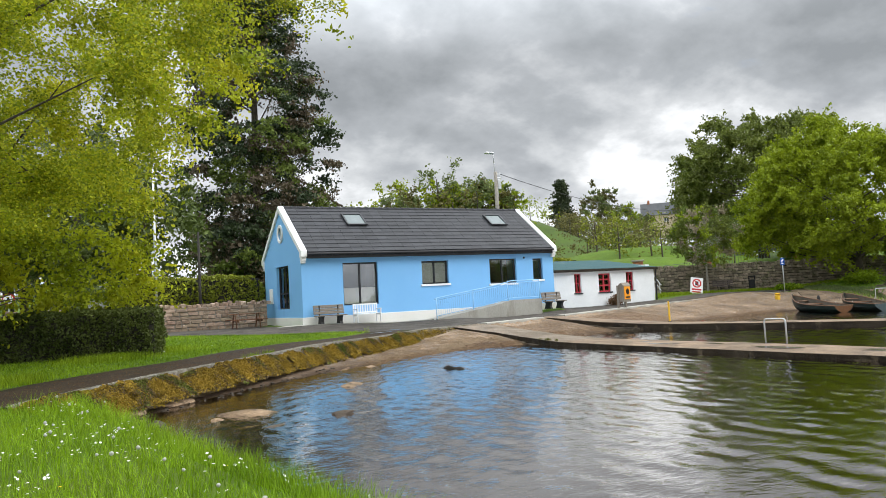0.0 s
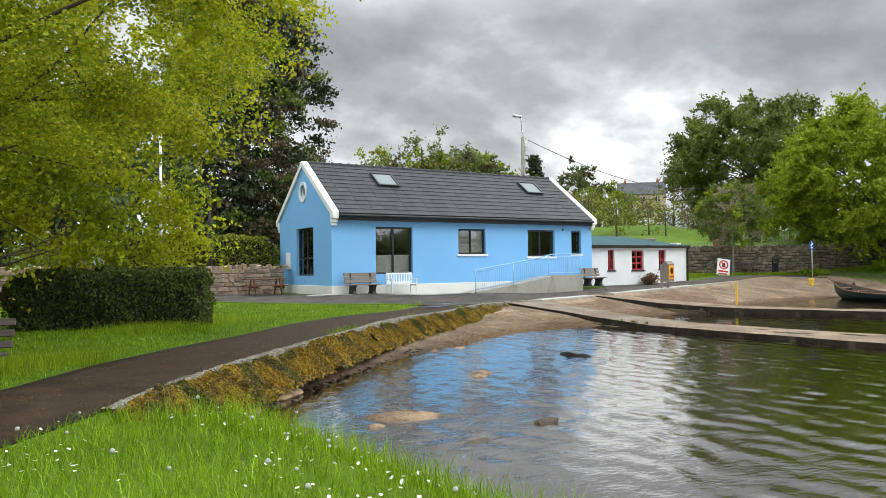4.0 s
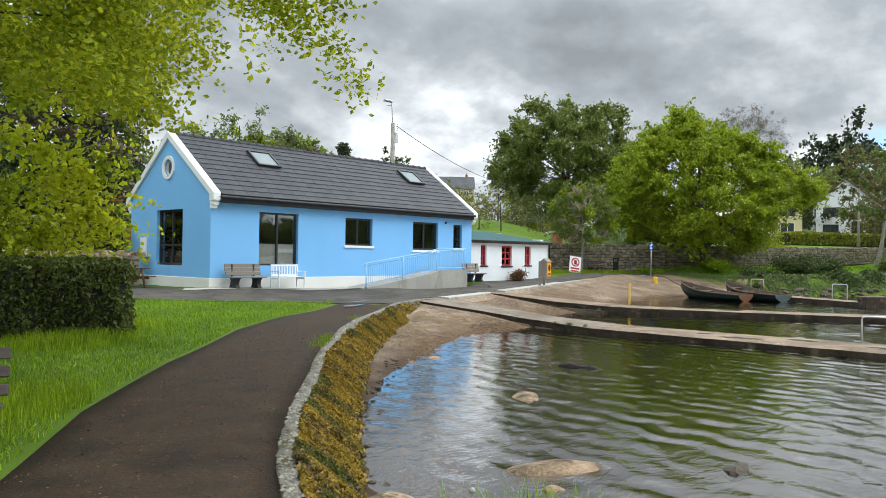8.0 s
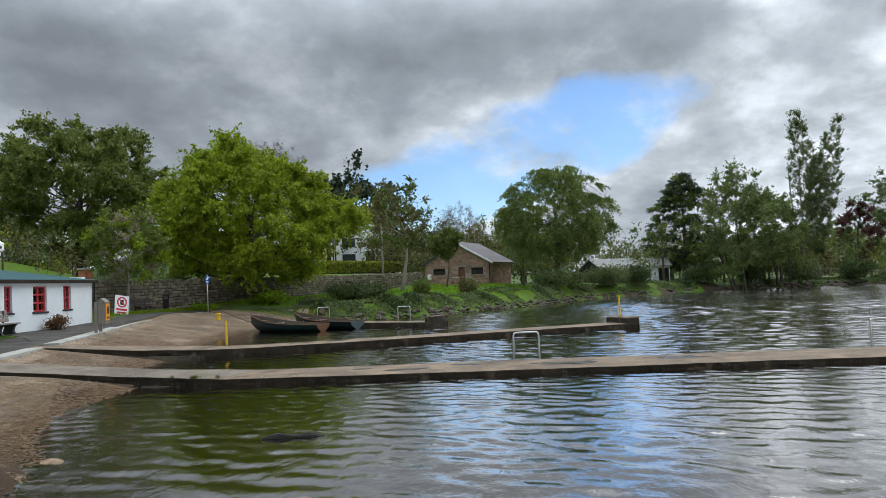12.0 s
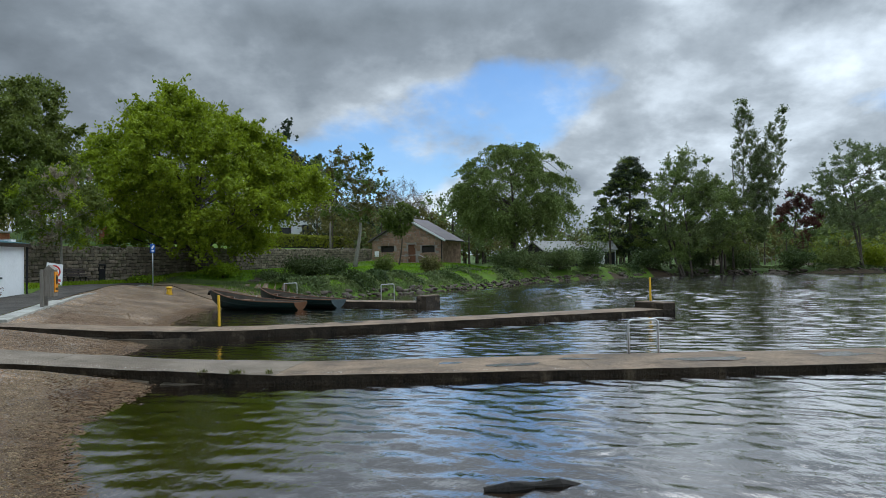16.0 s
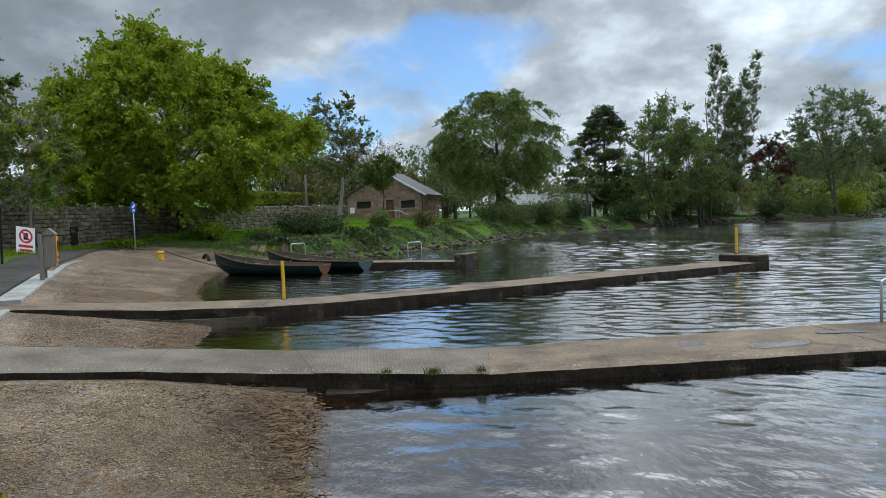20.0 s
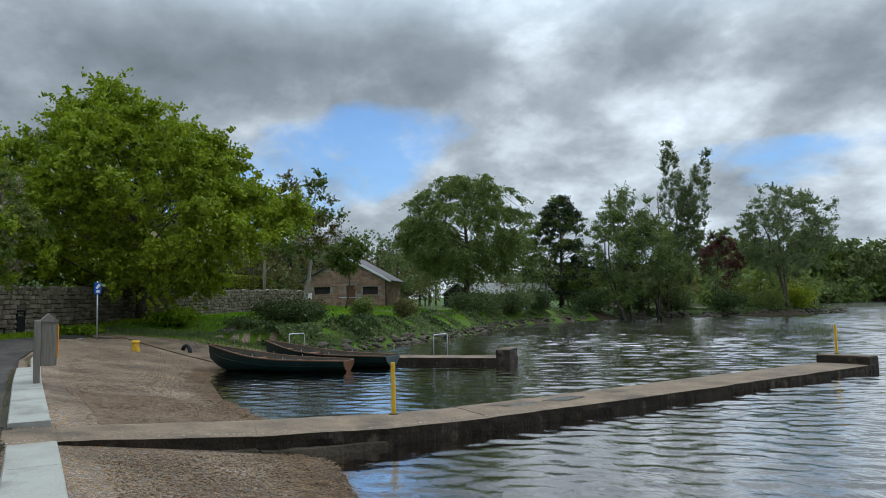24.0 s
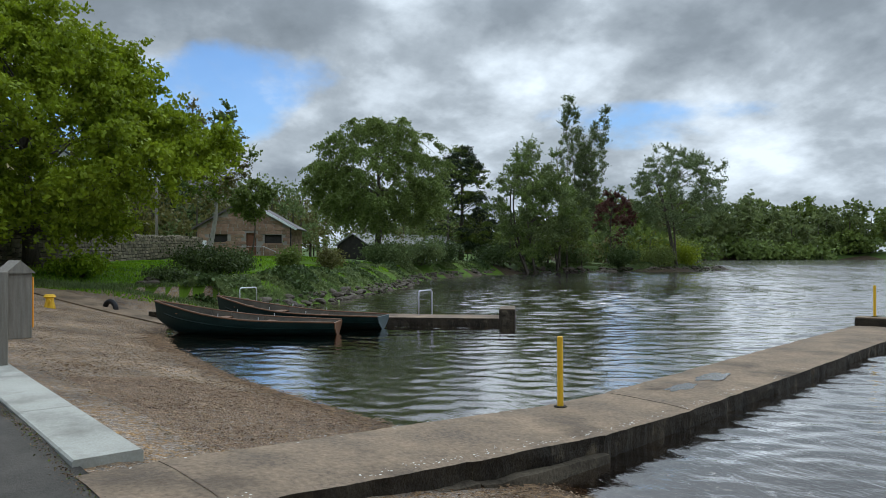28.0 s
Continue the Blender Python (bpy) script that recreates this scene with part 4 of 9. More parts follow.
# ---- paving ----
ribbon("path", [(-26, -34.5), (-18, -25.8), (-13.1, -19.7), (-11.5, -17.4), (-9.2, -14.75), (-6.1, -11.65), (-3.5, -9.5), (-0.6, -7.6), (1.2, -6.4)],
       [(-24, -36.5), (-16.2, -27.2), (-11.78, -21.38), (-9.96, -18.92), (-7.66, -16.36), (-4.38, -13.06), (-1.9, -10.86), (0.58, -8.88), (2.6, -7.38)],
       M["path"], lift=0.014, label="dark wet brown tarmac footpath along the lake wall", category="path")
ribbon("promenade", [(-24, 4.6), (-8, 4.78), (-1.0, 4.78), (-1, -0.95), (3, -0.95), (6.5, -1.1), (15.4, -1.1), (15.6, 1.72), (24.9, 1.72), (27.5, 2.6), (36, 2.0), (42, 1.2)],
       [(-24, 1.8), (-8, 1.2), (-4.3, -2.2), (0.6, -6.6), (2.8, -7.1), (5.9, -5.6), (12, -4.06), (18.2, -2.12), (24.4, -0.3), (27.5, 0.2), (36, 0.95), (42, 0.2)],
       M["asphalt"], lift=0.02, label="grey asphalt promenade in front of the houses", category="pavement")
ribbon("apron", [(-1.0, 0.0), (-1.0, -0.02), (6.6, -0.02)], [(-1.6, -0.95), (-1.0, -1.05), (6.6, -1.05)], M["concrete"], lift=0.045, label="pale concrete apron along the blue house", category="pavement")


def along(line, step):
    """Points and tangents at even steps along a plan line."""
    out = []
    for a, b in zip(line, line[1:]):
        a, b = Vector(a), Vector(b)
        n = max(1, round((b - a).length / step))
        out += [a.lerp(b, k / n) for k in range(n)]
    return out + [Vector(line[-1])]


def smooth_line(line, step=0.35):
    pts = along(line, step)
    for _ in range(6):
        pts = [pts[0]] + [(a + 2 * b + c) / 4 for a, b, c in zip(pts, pts[1:], pts[2:])] + [pts[-1]]
    return pts


def build_lake_wall():
    root = thing("lake_wall", -7, -15.6, 0, label="low curved lake wall with pebbled coping and mossy face", category="wall", kind="structure")
    pts = smooth_line(CREST, 0.16)
    prof = [(0.06, -0.06), (0.06, 0.03), (0.04, 0.055), (-0.05, 0.05), (-0.08, 0.03), (-0.10, -0.10)]
    face = [(-0.13, -0.06), (-0.26, -0.30), (-0.42, -0.75)]
    for name, sec, mat in (("coping", prof, M["coping"]), ("wall_face", face, M["wallface"])):
        verts = []
        for i, p in enumerate(pts):
            t = (pts[min(i + 1, len(pts) - 1)] - pts[max(i - 1, 0)]).normalized()
            nrm = Vector((-t.y, t.x))  # towards the land
            base = float(land(np.array(p.x), np.array(p.y)))
            for k, (o, dz) in enumerate(sec):
                j = noise.noise(Vector((p.x * 2.7, p.y * 2.7, k * 3.0))) * (0.035 if name == "coping" else 0.08)
                q = p + nrm * (o + j)
                verts.append((q.x + 7, q.y + 15.6, max(base + dz + j * 0.6, -0.1)))
        k = len(sec)
        idx = np.arange(len(pts) * k).reshape(-1, k)
        arrays(name, verts, np.stack([idx[:-1, :-1], idx[:-1, 1:], idx[1:, 1:], idx[1:, :-1]], -1).reshape(-1, 4), mat, root, smooth=True)
    # cushions of moss and low plants hanging over the face
    rng = np.random.default_rng(5)
    n = 120000
    seg = rng.uniform(0, len(pts) - 1.01, n)
    i = seg.astype(int)
    P = np.array([p[:] for p in pts])
    p = P[i] + (P[i + 1] - P[i]) * (seg - i)[:, None]
    t = P[i + 1] - P[i]
    t /= np.linalg.norm(t, axis=1)[:, None]
    nrm = np.stack([-t[:, 1], t[:, 0]], 1)
    o = rng.beta(1.4, 1.6, n)
    lump = np.array([noise.noise(Vector((a * 1.1, b * 1.1, 4.0))) for a, b in p])
    o = o * (0.80 + 0.18 * lump) + rng.uniform(-0.06, 0.06, n)
    c = np.column_stack([p - nrm * (0.09 + 0.76 * o)[:, None], 0.77 - 0.62 * o ** 1.1 + 0.10 * lump + 0.05 * np.array([noise.noise(Vector((a * 5, b * 5, 2.0))) for a, b in p])])
    keep = np.array([noise.noise(Vector((a * 1.5, b * 1.5, 4.0))) + 0.5 * noise.noise(Vector((a * 4.5, b * 4.5, 1.0))) for a, b, _ in c]) + rng.uniform(-0.25, 0.25, n) > -0.3
    fade = np.clip((4.0 - c[:, 0]) / 4.0, 0, 1)
    keep &= rng.uniform(0, 1, n) < fade + 0.05
    c = c[keep] - (-7, -15.6, 0)
    kind = np.array([noise.noise(Vector((a * 1.9, b * 1.9, 7.0))) for a, b, _ in c]) + rng.uniform(-0.25, 0.25, len(c))
    leaves("moss", c[kind < 0.12], 0.012, 0.036, M["moss"], root, 7, "yellow brown moss cushions", flat=0.5, long=1.0)
    leaves("moss", c[(kind >= 0.12) & (kind < 0.36)], 0.012, 0.036, M["wallface"], root, 8, "withered brown moss", flat=0.5, long=1.0)
    leaves("moss", c[kind >= 0.36], 0.015, 0.05, M["mossgreen"], root, 9, "green moss and small plants", flat=0.2, long=0.7)
    # pebbles set in the coping
    m = 2600
    seg = rng.uniform(0, len(pts) - 1.01, m)
    i = seg.astype(int)
    q = P[i] + (P[i + 1] - P[i]) * (seg - i)[:, None]
    tq = P[i + 1] - P[i]
    tq /= np.linalg.norm(tq, axis=1)[:, None]
    q = q + np.stack([-tq[:, 1], tq[:, 0]], 1) * rng.uniform(-0.08, 0.05, m)[:, None]
    zq = land(q[:, 0], q[:, 1]) + 0.05
    s = rng.uniform(0.012, 0.034, m)
    a = rng.uniform(0, 6.28, m)
    ring = [np.column_stack([q[:, 0] + 7 + s * rng.uniform(0.7, 1.1, m) * np.cos(a + k * 1.2566), q[:, 1] + 15.6 + s * rng.uniform(0.7, 1.1, m) * np.sin(a + k * 1.2566), zq - 0.004]) for k in range(5)]
    ring.append(np.column_stack([q[:, 0] + 7, q[:, 1] + 15.6, zq + s * 0.5]))
    f = np.array([(k, (k + 1) % 5, 5) for k in range(5)])[None] + (np.arange(m) * 6)[:, None, None]
    tagged(arrays("coping_pebbles", np.stack(ring, 1).reshape(-1, 3), f.reshape(-1, 3), M["copingpebble"], root), kind="stuff")


def leaves(name, c, lo, hi, mat, parent, seed, label="", flat=0.0, long=0.62, droop=0.0):
    """Small rhombic leaves at the points c, turned at random."""
    rng = np.random.default_rng(seed)
    n = len(c)
    a = rng.normal(size=(n, 3))
    a[:, 2] = a[:, 2] * (1 - flat) - droop
    a /= np.linalg.norm(a, axis=1)[:, None]
    b = np.cross(a, rng.normal(size=(n, 3)))
    b /= np.linalg.norm(b, axis=1)[:, None]
    s = rng.uniform(lo, hi, n)[:, None]
    v = np.stack([c - a * s, c + b * s * long - a * s * 0.15, c + a * s, c - b * s * long - a * s * 0.15], 1).reshape(-1, 3)
    f = np.arange(4 * n).reshape(-1, 4)
    return arrays(name, v, f, mat, parent, label)


build_lake_wall()


def build_kerb():
    """Pale concrete slabs that edge the promenade, and the older kerb past them."""
    root = thing("kerb", 12, -4.5, 0, label="pale concrete slab kerb between promenade and beach", category="kerb", kind="structure")
    for line, w, mat in ((SLAB[1:6], 0.54, M["concrete"]), (SLAB[5:], 0.22, M["ramp"])):
        pts = along(line, 0.3)
        for _ in range(10):
            pts = [pts[0]] + [(a + 2 * b + c) / 4 for a, b, c in zip(pts, pts[1:], pts[2:])] + [pts[-1]]
        edge = []
        for i, p in enumerate(pts):
            t = (pts[min(i + 1, len(pts) - 1)] - pts[max(i - 1, 0)]).normalized()
            q = p + Vector((-t.y, t.x)) * w
            z = float(np.interp(p.x, [6.6, 10.7, 18.4, 24.6, 36.2], [0.84, 0.865, 0.97, 1.075, 1.21]))
            edge.append((p, q, z))
        step = 9
        for k in range(0, len(edge) - 1, step):
            run = [e for e in edge[k:k + step + 1] if (Vector((11.5, -4.7)) - (e[0] + e[1]) / 2).length > 0.72]
            if len(run) < 2:
                continue
            bm = bmesh.new()
            rings = []
            for n, (p, q, z) in enumerate(run):
                if n == 0 or n == len(run) - 1:
                    o = run[1 if n == 0 else -2]
                    d = 0.006 / max(0.01, (o[0] - p).length)
                    p, q = p.lerp(o[0], d), q.lerp(o[1], d)
                c = p.lerp(q, 0.03), p.lerp(q, 0.97)
                rings.append([bm.verts.new((v.x - 12, v.y + 4.5, z + h)) for v, h in ((p, -0.7), (p, -0.016), (c[0], 0.0), (c[1], 0.0), (q, -0.016), (q, -0.7))])
            for a, b in zip(rings, rings[1:]):
                for i in range(6):
                    bm.faces.new((a[i], a[(i + 1) % 6], b[(i + 1) % 6], b[i]))
            bm.faces.new(rings[0])
            bm.faces.new(rings[-1][::-1])
            part("slab", bm, mat, root)


build_kerb()


# ---- jetties ----
def jetty(label, near, far, zs, side_drop=0.75, cut=3.3, x0=None):
    """A concrete jetty cast in sections: near and far are its edges, zs the levels of the top along them."""
    ox, oy = near[0]
    root = thing("jetty", ox, oy, 0, label=label, category="jetty", group="concrete jetties in the lake")
    rnd = random.Random(len(near) * 7 + int(ox))
    rows = []
    for a, b, c, d, z0, z1 in zip(near, near[1:], far, far[1:], zs, zs[1:]):
        n = max(1, round(math.dist(a, b) / cut))
        for k in range(n):
            rows.append((Vector(a).lerp(Vector(b), k / n), Vector(c).lerp(Vector(d), k / n), z0 + (z1 - z0) * k / n))
    rows.append((Vector(near[-1]), Vector(far[-1]), zs[-1]))
    for (a, c, z0), (b, d, z1) in zip(rows, rows[1:]):
        m = 26
        top, low = bmesh.new(), bmesh.new()
        dz = rnd.uniform(-0.003, 0.003)
        grid = []
        for i in range(m + 1):
            u = (0.0004 + 0.9992 * i / m)
            p, q, z = a.lerp(b, u), c.lerp(d, u), z0 + (z1 - z0) * u + dz
            row = []
            w = (q - p).normalized()
            for j in range(5):
                s = p.lerp(q, j / 4) + w * (((0.025 * noise.noise(Vector((p.x * 3, p.y * 3, 9 + j))) + 0.02 * noise.noise(Vector((p.x * 11, p.y * 11, 4 + j))))) if j in (0, 4) else 0)
                row.append((s.x - ox, s.y - oy, z + 0.012 * noise.noise(Vector((s.x, s.y, 1))) - (0.018 if j in (0, 4) else 0)))
            grid.append(row)
        tv = [[top.verts.new(v) for v in r] for r in grid]
        for r, s in zip(tv, tv[1:]):
            for j in range(4):
                top.faces.new((r[j], r[j + 1], s[j + 1], s[j]))
        part("deck_section", top, M["ribbed" if z0 > 0.31 and ox < 8 else "jetty"], root, smooth=False)
        for j, sgn in ((0, -1), (4, 1)):
            prev = None
            for i in range(m + 1):
                g, o = grid[i][j], grid[i][4 - j]
                out = Vector((g[0] - o[0], g[1] - o[1])).normalized()
                ring = []
                for k, dzz in enumerate((0.0, -0.10, -0.24, -0.42, -side_drop)):
                    wob = 0.035 * noise.noise(Vector(((g[0] + ox) * 2.2, (g[1] + oy) * 2.2, k * 1.7))) + 0.022 * noise.noise(Vector(((g[0] + ox) * 8, (g[1] + oy) * 8, k * 2.3)))
                    e = Vector((g[0], g[1])) - out * (0.012 * k - (wob if k else 0))
                    ring.append(low.verts.new((e.x, e.y, g[2] + dzz)))
                if prev:
                    for k in range(4):
                        low.faces.new((prev[k], ring[k], ring[k + 1], prev[k + 1]))
                prev = ring
        for g in (grid[0], grid[-1]):
            low.faces.new([low.verts.new((g[j][0] + (g[4 - j][0] - g[j][0]) * 0.06, g[j][1] + (g[4 - j][1] - g[j][1]) * 0.06, g[j][2] - dd)) for j, dd in ((0, 0.03), (4, 0.03), (4, side_drop), (0, side_drop))])
        part("side_wall", low, M["jettyside"], root, "dark algae-stained side")
    return root


J1_NEAR = [(4.55, -5.9), (4.75, -6.55), (5.45, -8.9), (5.4, -11.0), (5.15, -13.2), (5.3, -19.0), (5.5, -28.0), (5.5, -48.0)]
J1_FAR = [(6.6, -5.6), (6.75, -6.2), (7.15, -8.8), (7.2, -10.6), (7.05, -13.5), (7.5, -19.0), (7.65, -28.0), (7.7, -48.0)]
J1_Z = [0.805, 0.785, 0.53, 0.39, 0.30, 0.27, 0.27, 0.27]
J2_NEAR = [(10.65, -4.35), (10.85, -4.95), (12.1, -7.3), (12.85, -9.3), (13.7, -11.3), (15.7, -15.8), (20.1, -25.45)]
J2_FAR = [(12.0, -3.95), (12.2, -4.55), (13.7, -7.2), (14.5, -9.4), (15.2, -11.0), (17.2, -15.2), (21.55, -24.75)]
J2_Z = [0.852, 0.842, 0.56, 0.44, 0.39, 0.36, 0.34]
LONG = jetty("long weathered concrete jetty with a wet brown top", J1_NEAR, J1_FAR, J1_Z)
NARROW = jetty("narrow weathered concrete jetty that bends into the lake", J2_NEAR, J2_FAR, J2_Z)
jetty("short low concrete jetty beside the moored rowing boats", [(33.0, -5.0), (31.9, -7.2), (27.0, -15.9)], [(34.3, -5.7), (33.1, -7.95), (28.2, -16.6)], [0.52, 0.40, 0.38])


def jetty_details(root, near, far, zs, seed, upto, foot):
    """Lichen spots along the rim, and the paler footing that shows above the gravel."""
    rng = np.random.default_rng(seed)
    ox, oy = near[0]
    vs, fs, n = [], [], 0
    for side, other, dens in ((near, far, 16), (far, near, 4)):
        for a, b, c, z0, z1 in zip(side[:upto], side[1:], other, zs, zs[1:]):
            a, b, c = np.array(a), np.array(b), np.array(c)
            L = np.linalg.norm(b - a)
            inw = (c - a) / np.linalg.norm(c - a)
            for _ in range(int(L * dens * 2)):
                u, s = rng.uniform(), rng.uniform(0.004, 0.013)
                if noise.noise(Vector((a[0] + u * L, seed, 0)) * 1.3) < -0.15:
                    continue
                p = a + (b - a) * u + inw * (0.02 + abs(rng.normal()) * 0.09)
                z = z0 + (z1 - z0) * u + 0.012
                for k in range(7):
                    r = s * rng.uniform(0.6, 1.2)
                    vs.append((p[0] - ox + r * math.cos(k * 0.8976), p[1] - oy + r * math.sin(k * 0.8976), z))
                fs.append(list(range(n, n + 7)))
                n += 7
    tagged(arrays("lichen", vs, fs, M["lichen"], root, "white lichen spots"), kind="stuff")
    for (a, b), (z0, z1) in foot:
        a, b = Vector(a), Vector(b)
        t = (b - a).normalized()
        out = Vector((t.y, -t.x))
        if out.dot(Vector(near[0]) - Vector(far[0])) < 0:
            out = -out
        m = max(2, int((b - a).length / 0.25))
        bm = bmesh.new()
        rings = []
        for k in range(m + 1):
            p = a.lerp(b, k / m)
            z = z0 + (z1 - z0) * k / m
            w = 0.06 + 0.04 * noise.noise(Vector((p.x * 2.5, p.y * 2.5, 3)))
            h = 0.03 * noise.noise(Vector((p.x * 3.1, p.y * 3.1, 8)))
            rings.append([bm.verts.new((q.x - ox, q.y - oy, zz)) for q, zz in ((p - out * 0.1, z + h), (p + out * w, z + h - 0.02), (p + out * (w + 0.04), z - 0.5), (p - out * 0.1, z - 0.5))])
        for r, s in zip(rings, rings[1:]):
            for i in range(4):
                bm.faces.new((r[i], r[(i + 1) % 4], s[(i + 1) % 4], s[i]))
        bm.faces.new(rings[0])
        bm.faces.new(rings[-1][::-1])
        part("footing", bm, M["footing"], root, "pale worn concrete footing")


M["footing"] = surf("worn_pale_footing", (0.040, 0.031, 0.021), (0.135, 0.110, 0.078), rough=0.9, big=1.5, fine=25, bump=0.7, dist=0.02, stain=(0.04, 0.032, 0.022), stain_at=(0.5, 0.64), stain_scale=1.8)
jetty_details(LONG, J1_NEAR, J1_FAR, J1_Z, 4, 5, [(((4.9, -7.1), (5.40, -8.9)), (0.52, 0.36)), (((5.42, -9.0), (5.36, -10.9)), (0.33, 0.20)), (((5.33, -11.15), (5.14, -13.0)), (0.16, 0.10))])
jetty_details(NARROW, J2_NEAR, J2_FAR, J2_Z, 9, 5, [(((11.2, -5.7), (12.08, -7.3)), (0.52, 0.37)), (((12.1, -7.35), (12.83, -9.3)), (0.34, 0.24))])


def end_block(x, y, rz, lx, ly, z0, z1, label):
    r = thing("end_block", x, y, 0, rz, label, "block")
    bm = bmesh.new()
    box(bm, -lx / 2, lx / 2, -ly / 2, ly / 2, z0, z1, 0.03)
    for v in bm.verts:
        v.co += Vector([noise.noise(v.co * 3 + Vector((k * 5, x, 0))) * 0.02 for k in range(3)])
    part("body", bm, M["jettyside"], r)
    bm = bmesh.new()
    box(bm, -lx / 2 + 0.02, lx / 2 - 0.02, -ly / 2 + 0.02, ly / 2 - 0.02, z1 - 0.01, z1 + 0.02, 0.01)
    part("cap", bm, M["jetty"], r)


end_block(20.75, -24.9, 25.5, 1.6, 0.65, -0.5, 0.56, "dark concrete block at the jetty end")
end_block(27.75, -16.02, -29.4, 1.45, 0.52, -0.5, 0.66, "weathered concrete block at the end of the short jetty")


def yellow_post(x, y, z, h, label):
    r = thing("mooring_post", x, y, z, label=label, category="post", group="yellow posts on the jetties")
    bm = bmesh.new()
    rod(bm, [(0, 0, 0), (0.005, 0, h * 0.5), (0, 0.006, h - 0.02), (0, 0.006, h)], [0.042, 0.04, 0.04, 0.034], 14)
    part("pole", bm, M["yellow"], r, smooth=False)
    bm = bmesh.new()
    rod(bm, [(0, 0, -0.01), (0, 0, 0.03)], [0.10, 0.085], 14)
    part("foot", bm, M["jettyside"], r)


yellow_post(14.37, -9.67, 0.41, 0.96, "chipped yellow steel post on the jetty edge")
yellow_post(21.1, -24.85, 0.57, 0.95, "yellow steel post on the end block")


def ladder_rail(x, y, z, rz, w=0.66, h=0.70, label="galvanised steel swimming ladder hoop on the jetty edge"):
    r = thing("ladder_rail", x, y, z, rz, label, "ladder", "swimming ladders on the jetties")
    bm = bmesh.new()
    c, k = 0.09, 5
    pts = [(0, 0, -0.5), (0, 0, h - c)] + [(c - c * math.cos(a), 0, h - c + c * math.sin(a)) for a in [math.pi / 2 * i / k for i in range(1, k + 1)]]
    pts += [(w - c + c * math.sin(a), 0, h - c + c * math.cos(a)) for a in [math.pi / 2 * i / k for i in range(0, k + 1)]] + [(w, 0, -0.5)]
    rod(bm, pts, 0.024, 10)
    part("hoop", bm, M["steel"], r, smooth=True)
    for zz in (-0.12, -0.4):
        bm = bmesh.new()
        rod(bm, [(0, 0, zz), (w, 0, zz)], 0.016, 8)
        part("rung", bm, M["steel"], r, smooth=True)


ladder_rail(7.44, -20.22, 0.27, -84)
ladder_rail(7.60, -29.2, 0.27, -88)
ladder_rail(29.77, -13.62, 0.38, -60, 0.75, 0.80)
ladder_rail(33.1, -8.04, 0.42, -60, 0.75, 0.82)


# ---- blue house ----
HX, HY, Z0, ZE, ZR = 15.2, 6.6, 1.05, 4.72, 7.12


def panel(bm, u0, u1, v0, v1, holes, put):
    """A wall sheet with rectangular holes; put(u, v, w) gives the place for depth w in 0..1."""
    us = sorted({u0, u1, *[h[0] for h in holes], *[h[1] for h in holes]})
    vs = sorted({v0, v1, *[h[2] for h in holes], *[h[3] for h in holes]})
    grid = {}

    def vert(u, v, w):
        if (u, v, w) not in grid:
            grid[u, v, w] = bm.verts.new(put(u, v, w))
        return grid[u, v, w]

    def solid(i, j):
        if not (0 <= i < len(us) - 1 and 0 <= j < len(vs) - 1):
            return False
        u, v = (us[i] + us[i + 1]) / 2, (vs[j] + vs[j + 1]) / 2
        return not any(a < u < b and c < v < d for a, b, c, d in holes)

    for i in range(len(us) - 1):
        for j in range(len(vs) - 1):
            if not solid(i, j):
                continue
            a, b, c, d = us[i], us[i + 1], vs[j], vs[j + 1]
            for w in (0, 1):
                bm.faces.new([vert(a, c, w), vert(b, c, w), vert(b, d, w), vert(a, d, w)])
            for di, dj, p, q in ((-1, 0, (a, c), (a, d)), (1, 0, (b, c), (b, d)), (0, -1, (a, c), (b, c)), (0, 1, (a, d), (b, d))):
                if not solid(i + di, j + dj):
                    bm.faces.new([vert(*p, 0), vert(*q, 0), vert(*q, 1), vert(*p, 1)])


def window(parent, m, w, h, cols, mat_frame, rails=(), name="window", sill=None, depth=0.10, bar=0.075, lowfill=0.0, mullion=None):
    """A window unit in local x (width) and z (height), facing -y; m places it on the wall of its parent."""
    e = new(name)
    e.parent = parent
    e.matrix_basis = m

    def bars(nm, boxes, mat):
        for b in boxes:
            bm = bmesh.new()
            box(bm, *b, bevel=0.008)
            part(nm, bm, mat, e)

    bars("window_frame", [(0, w, 0, depth, 0, bar), (0, w, 0, depth, h - bar, h), (0, bar, 0, depth, bar, h - bar), (w - bar, w, 0, depth, bar, h - bar)], mat_frame)
    xs = [w * k / cols for k in range(1, cols)] if mullion is None else mullion
    edges = [bar] + [x for x in xs] + [w - bar]
    bars("mullion", [(x - bar * 0.55, x + bar * 0.55, 0.004, depth, bar, h - bar) for x in xs], mat_frame)
    bars("transom", [(bar, w - bar, 0.006, depth - 0.004, z - bar / 2, z + bar / 2) for z in rails], mat_frame)
    for a, b in zip(edges, edges[1:]):
        bm = bmesh.new()
        box(bm, a, b, depth * 0.55, depth * 0.55 + 0.012, bar, h - bar)
        ob = part("pane", bm, M["glass"], e)
        ob.visible_shadow = False
        if lowfill:
            bm = bmesh.new()
            box(bm, a + 0.01, b - 0.01, depth * 0.55 + 0.03, depth * 0.55 + 0.04, bar, bar + (h - 2 * bar) * lowfill)
            part("blind", bm, M["curtain"], e, "pale half-height blind")
    if sill:
        bm = bmesh.new()
        box(bm, -0.09, w + 0.09, -sill, depth, -0.11, 0.0, 0.01)
        part("sill", bm, M["white"], e, "white sill")
    return e


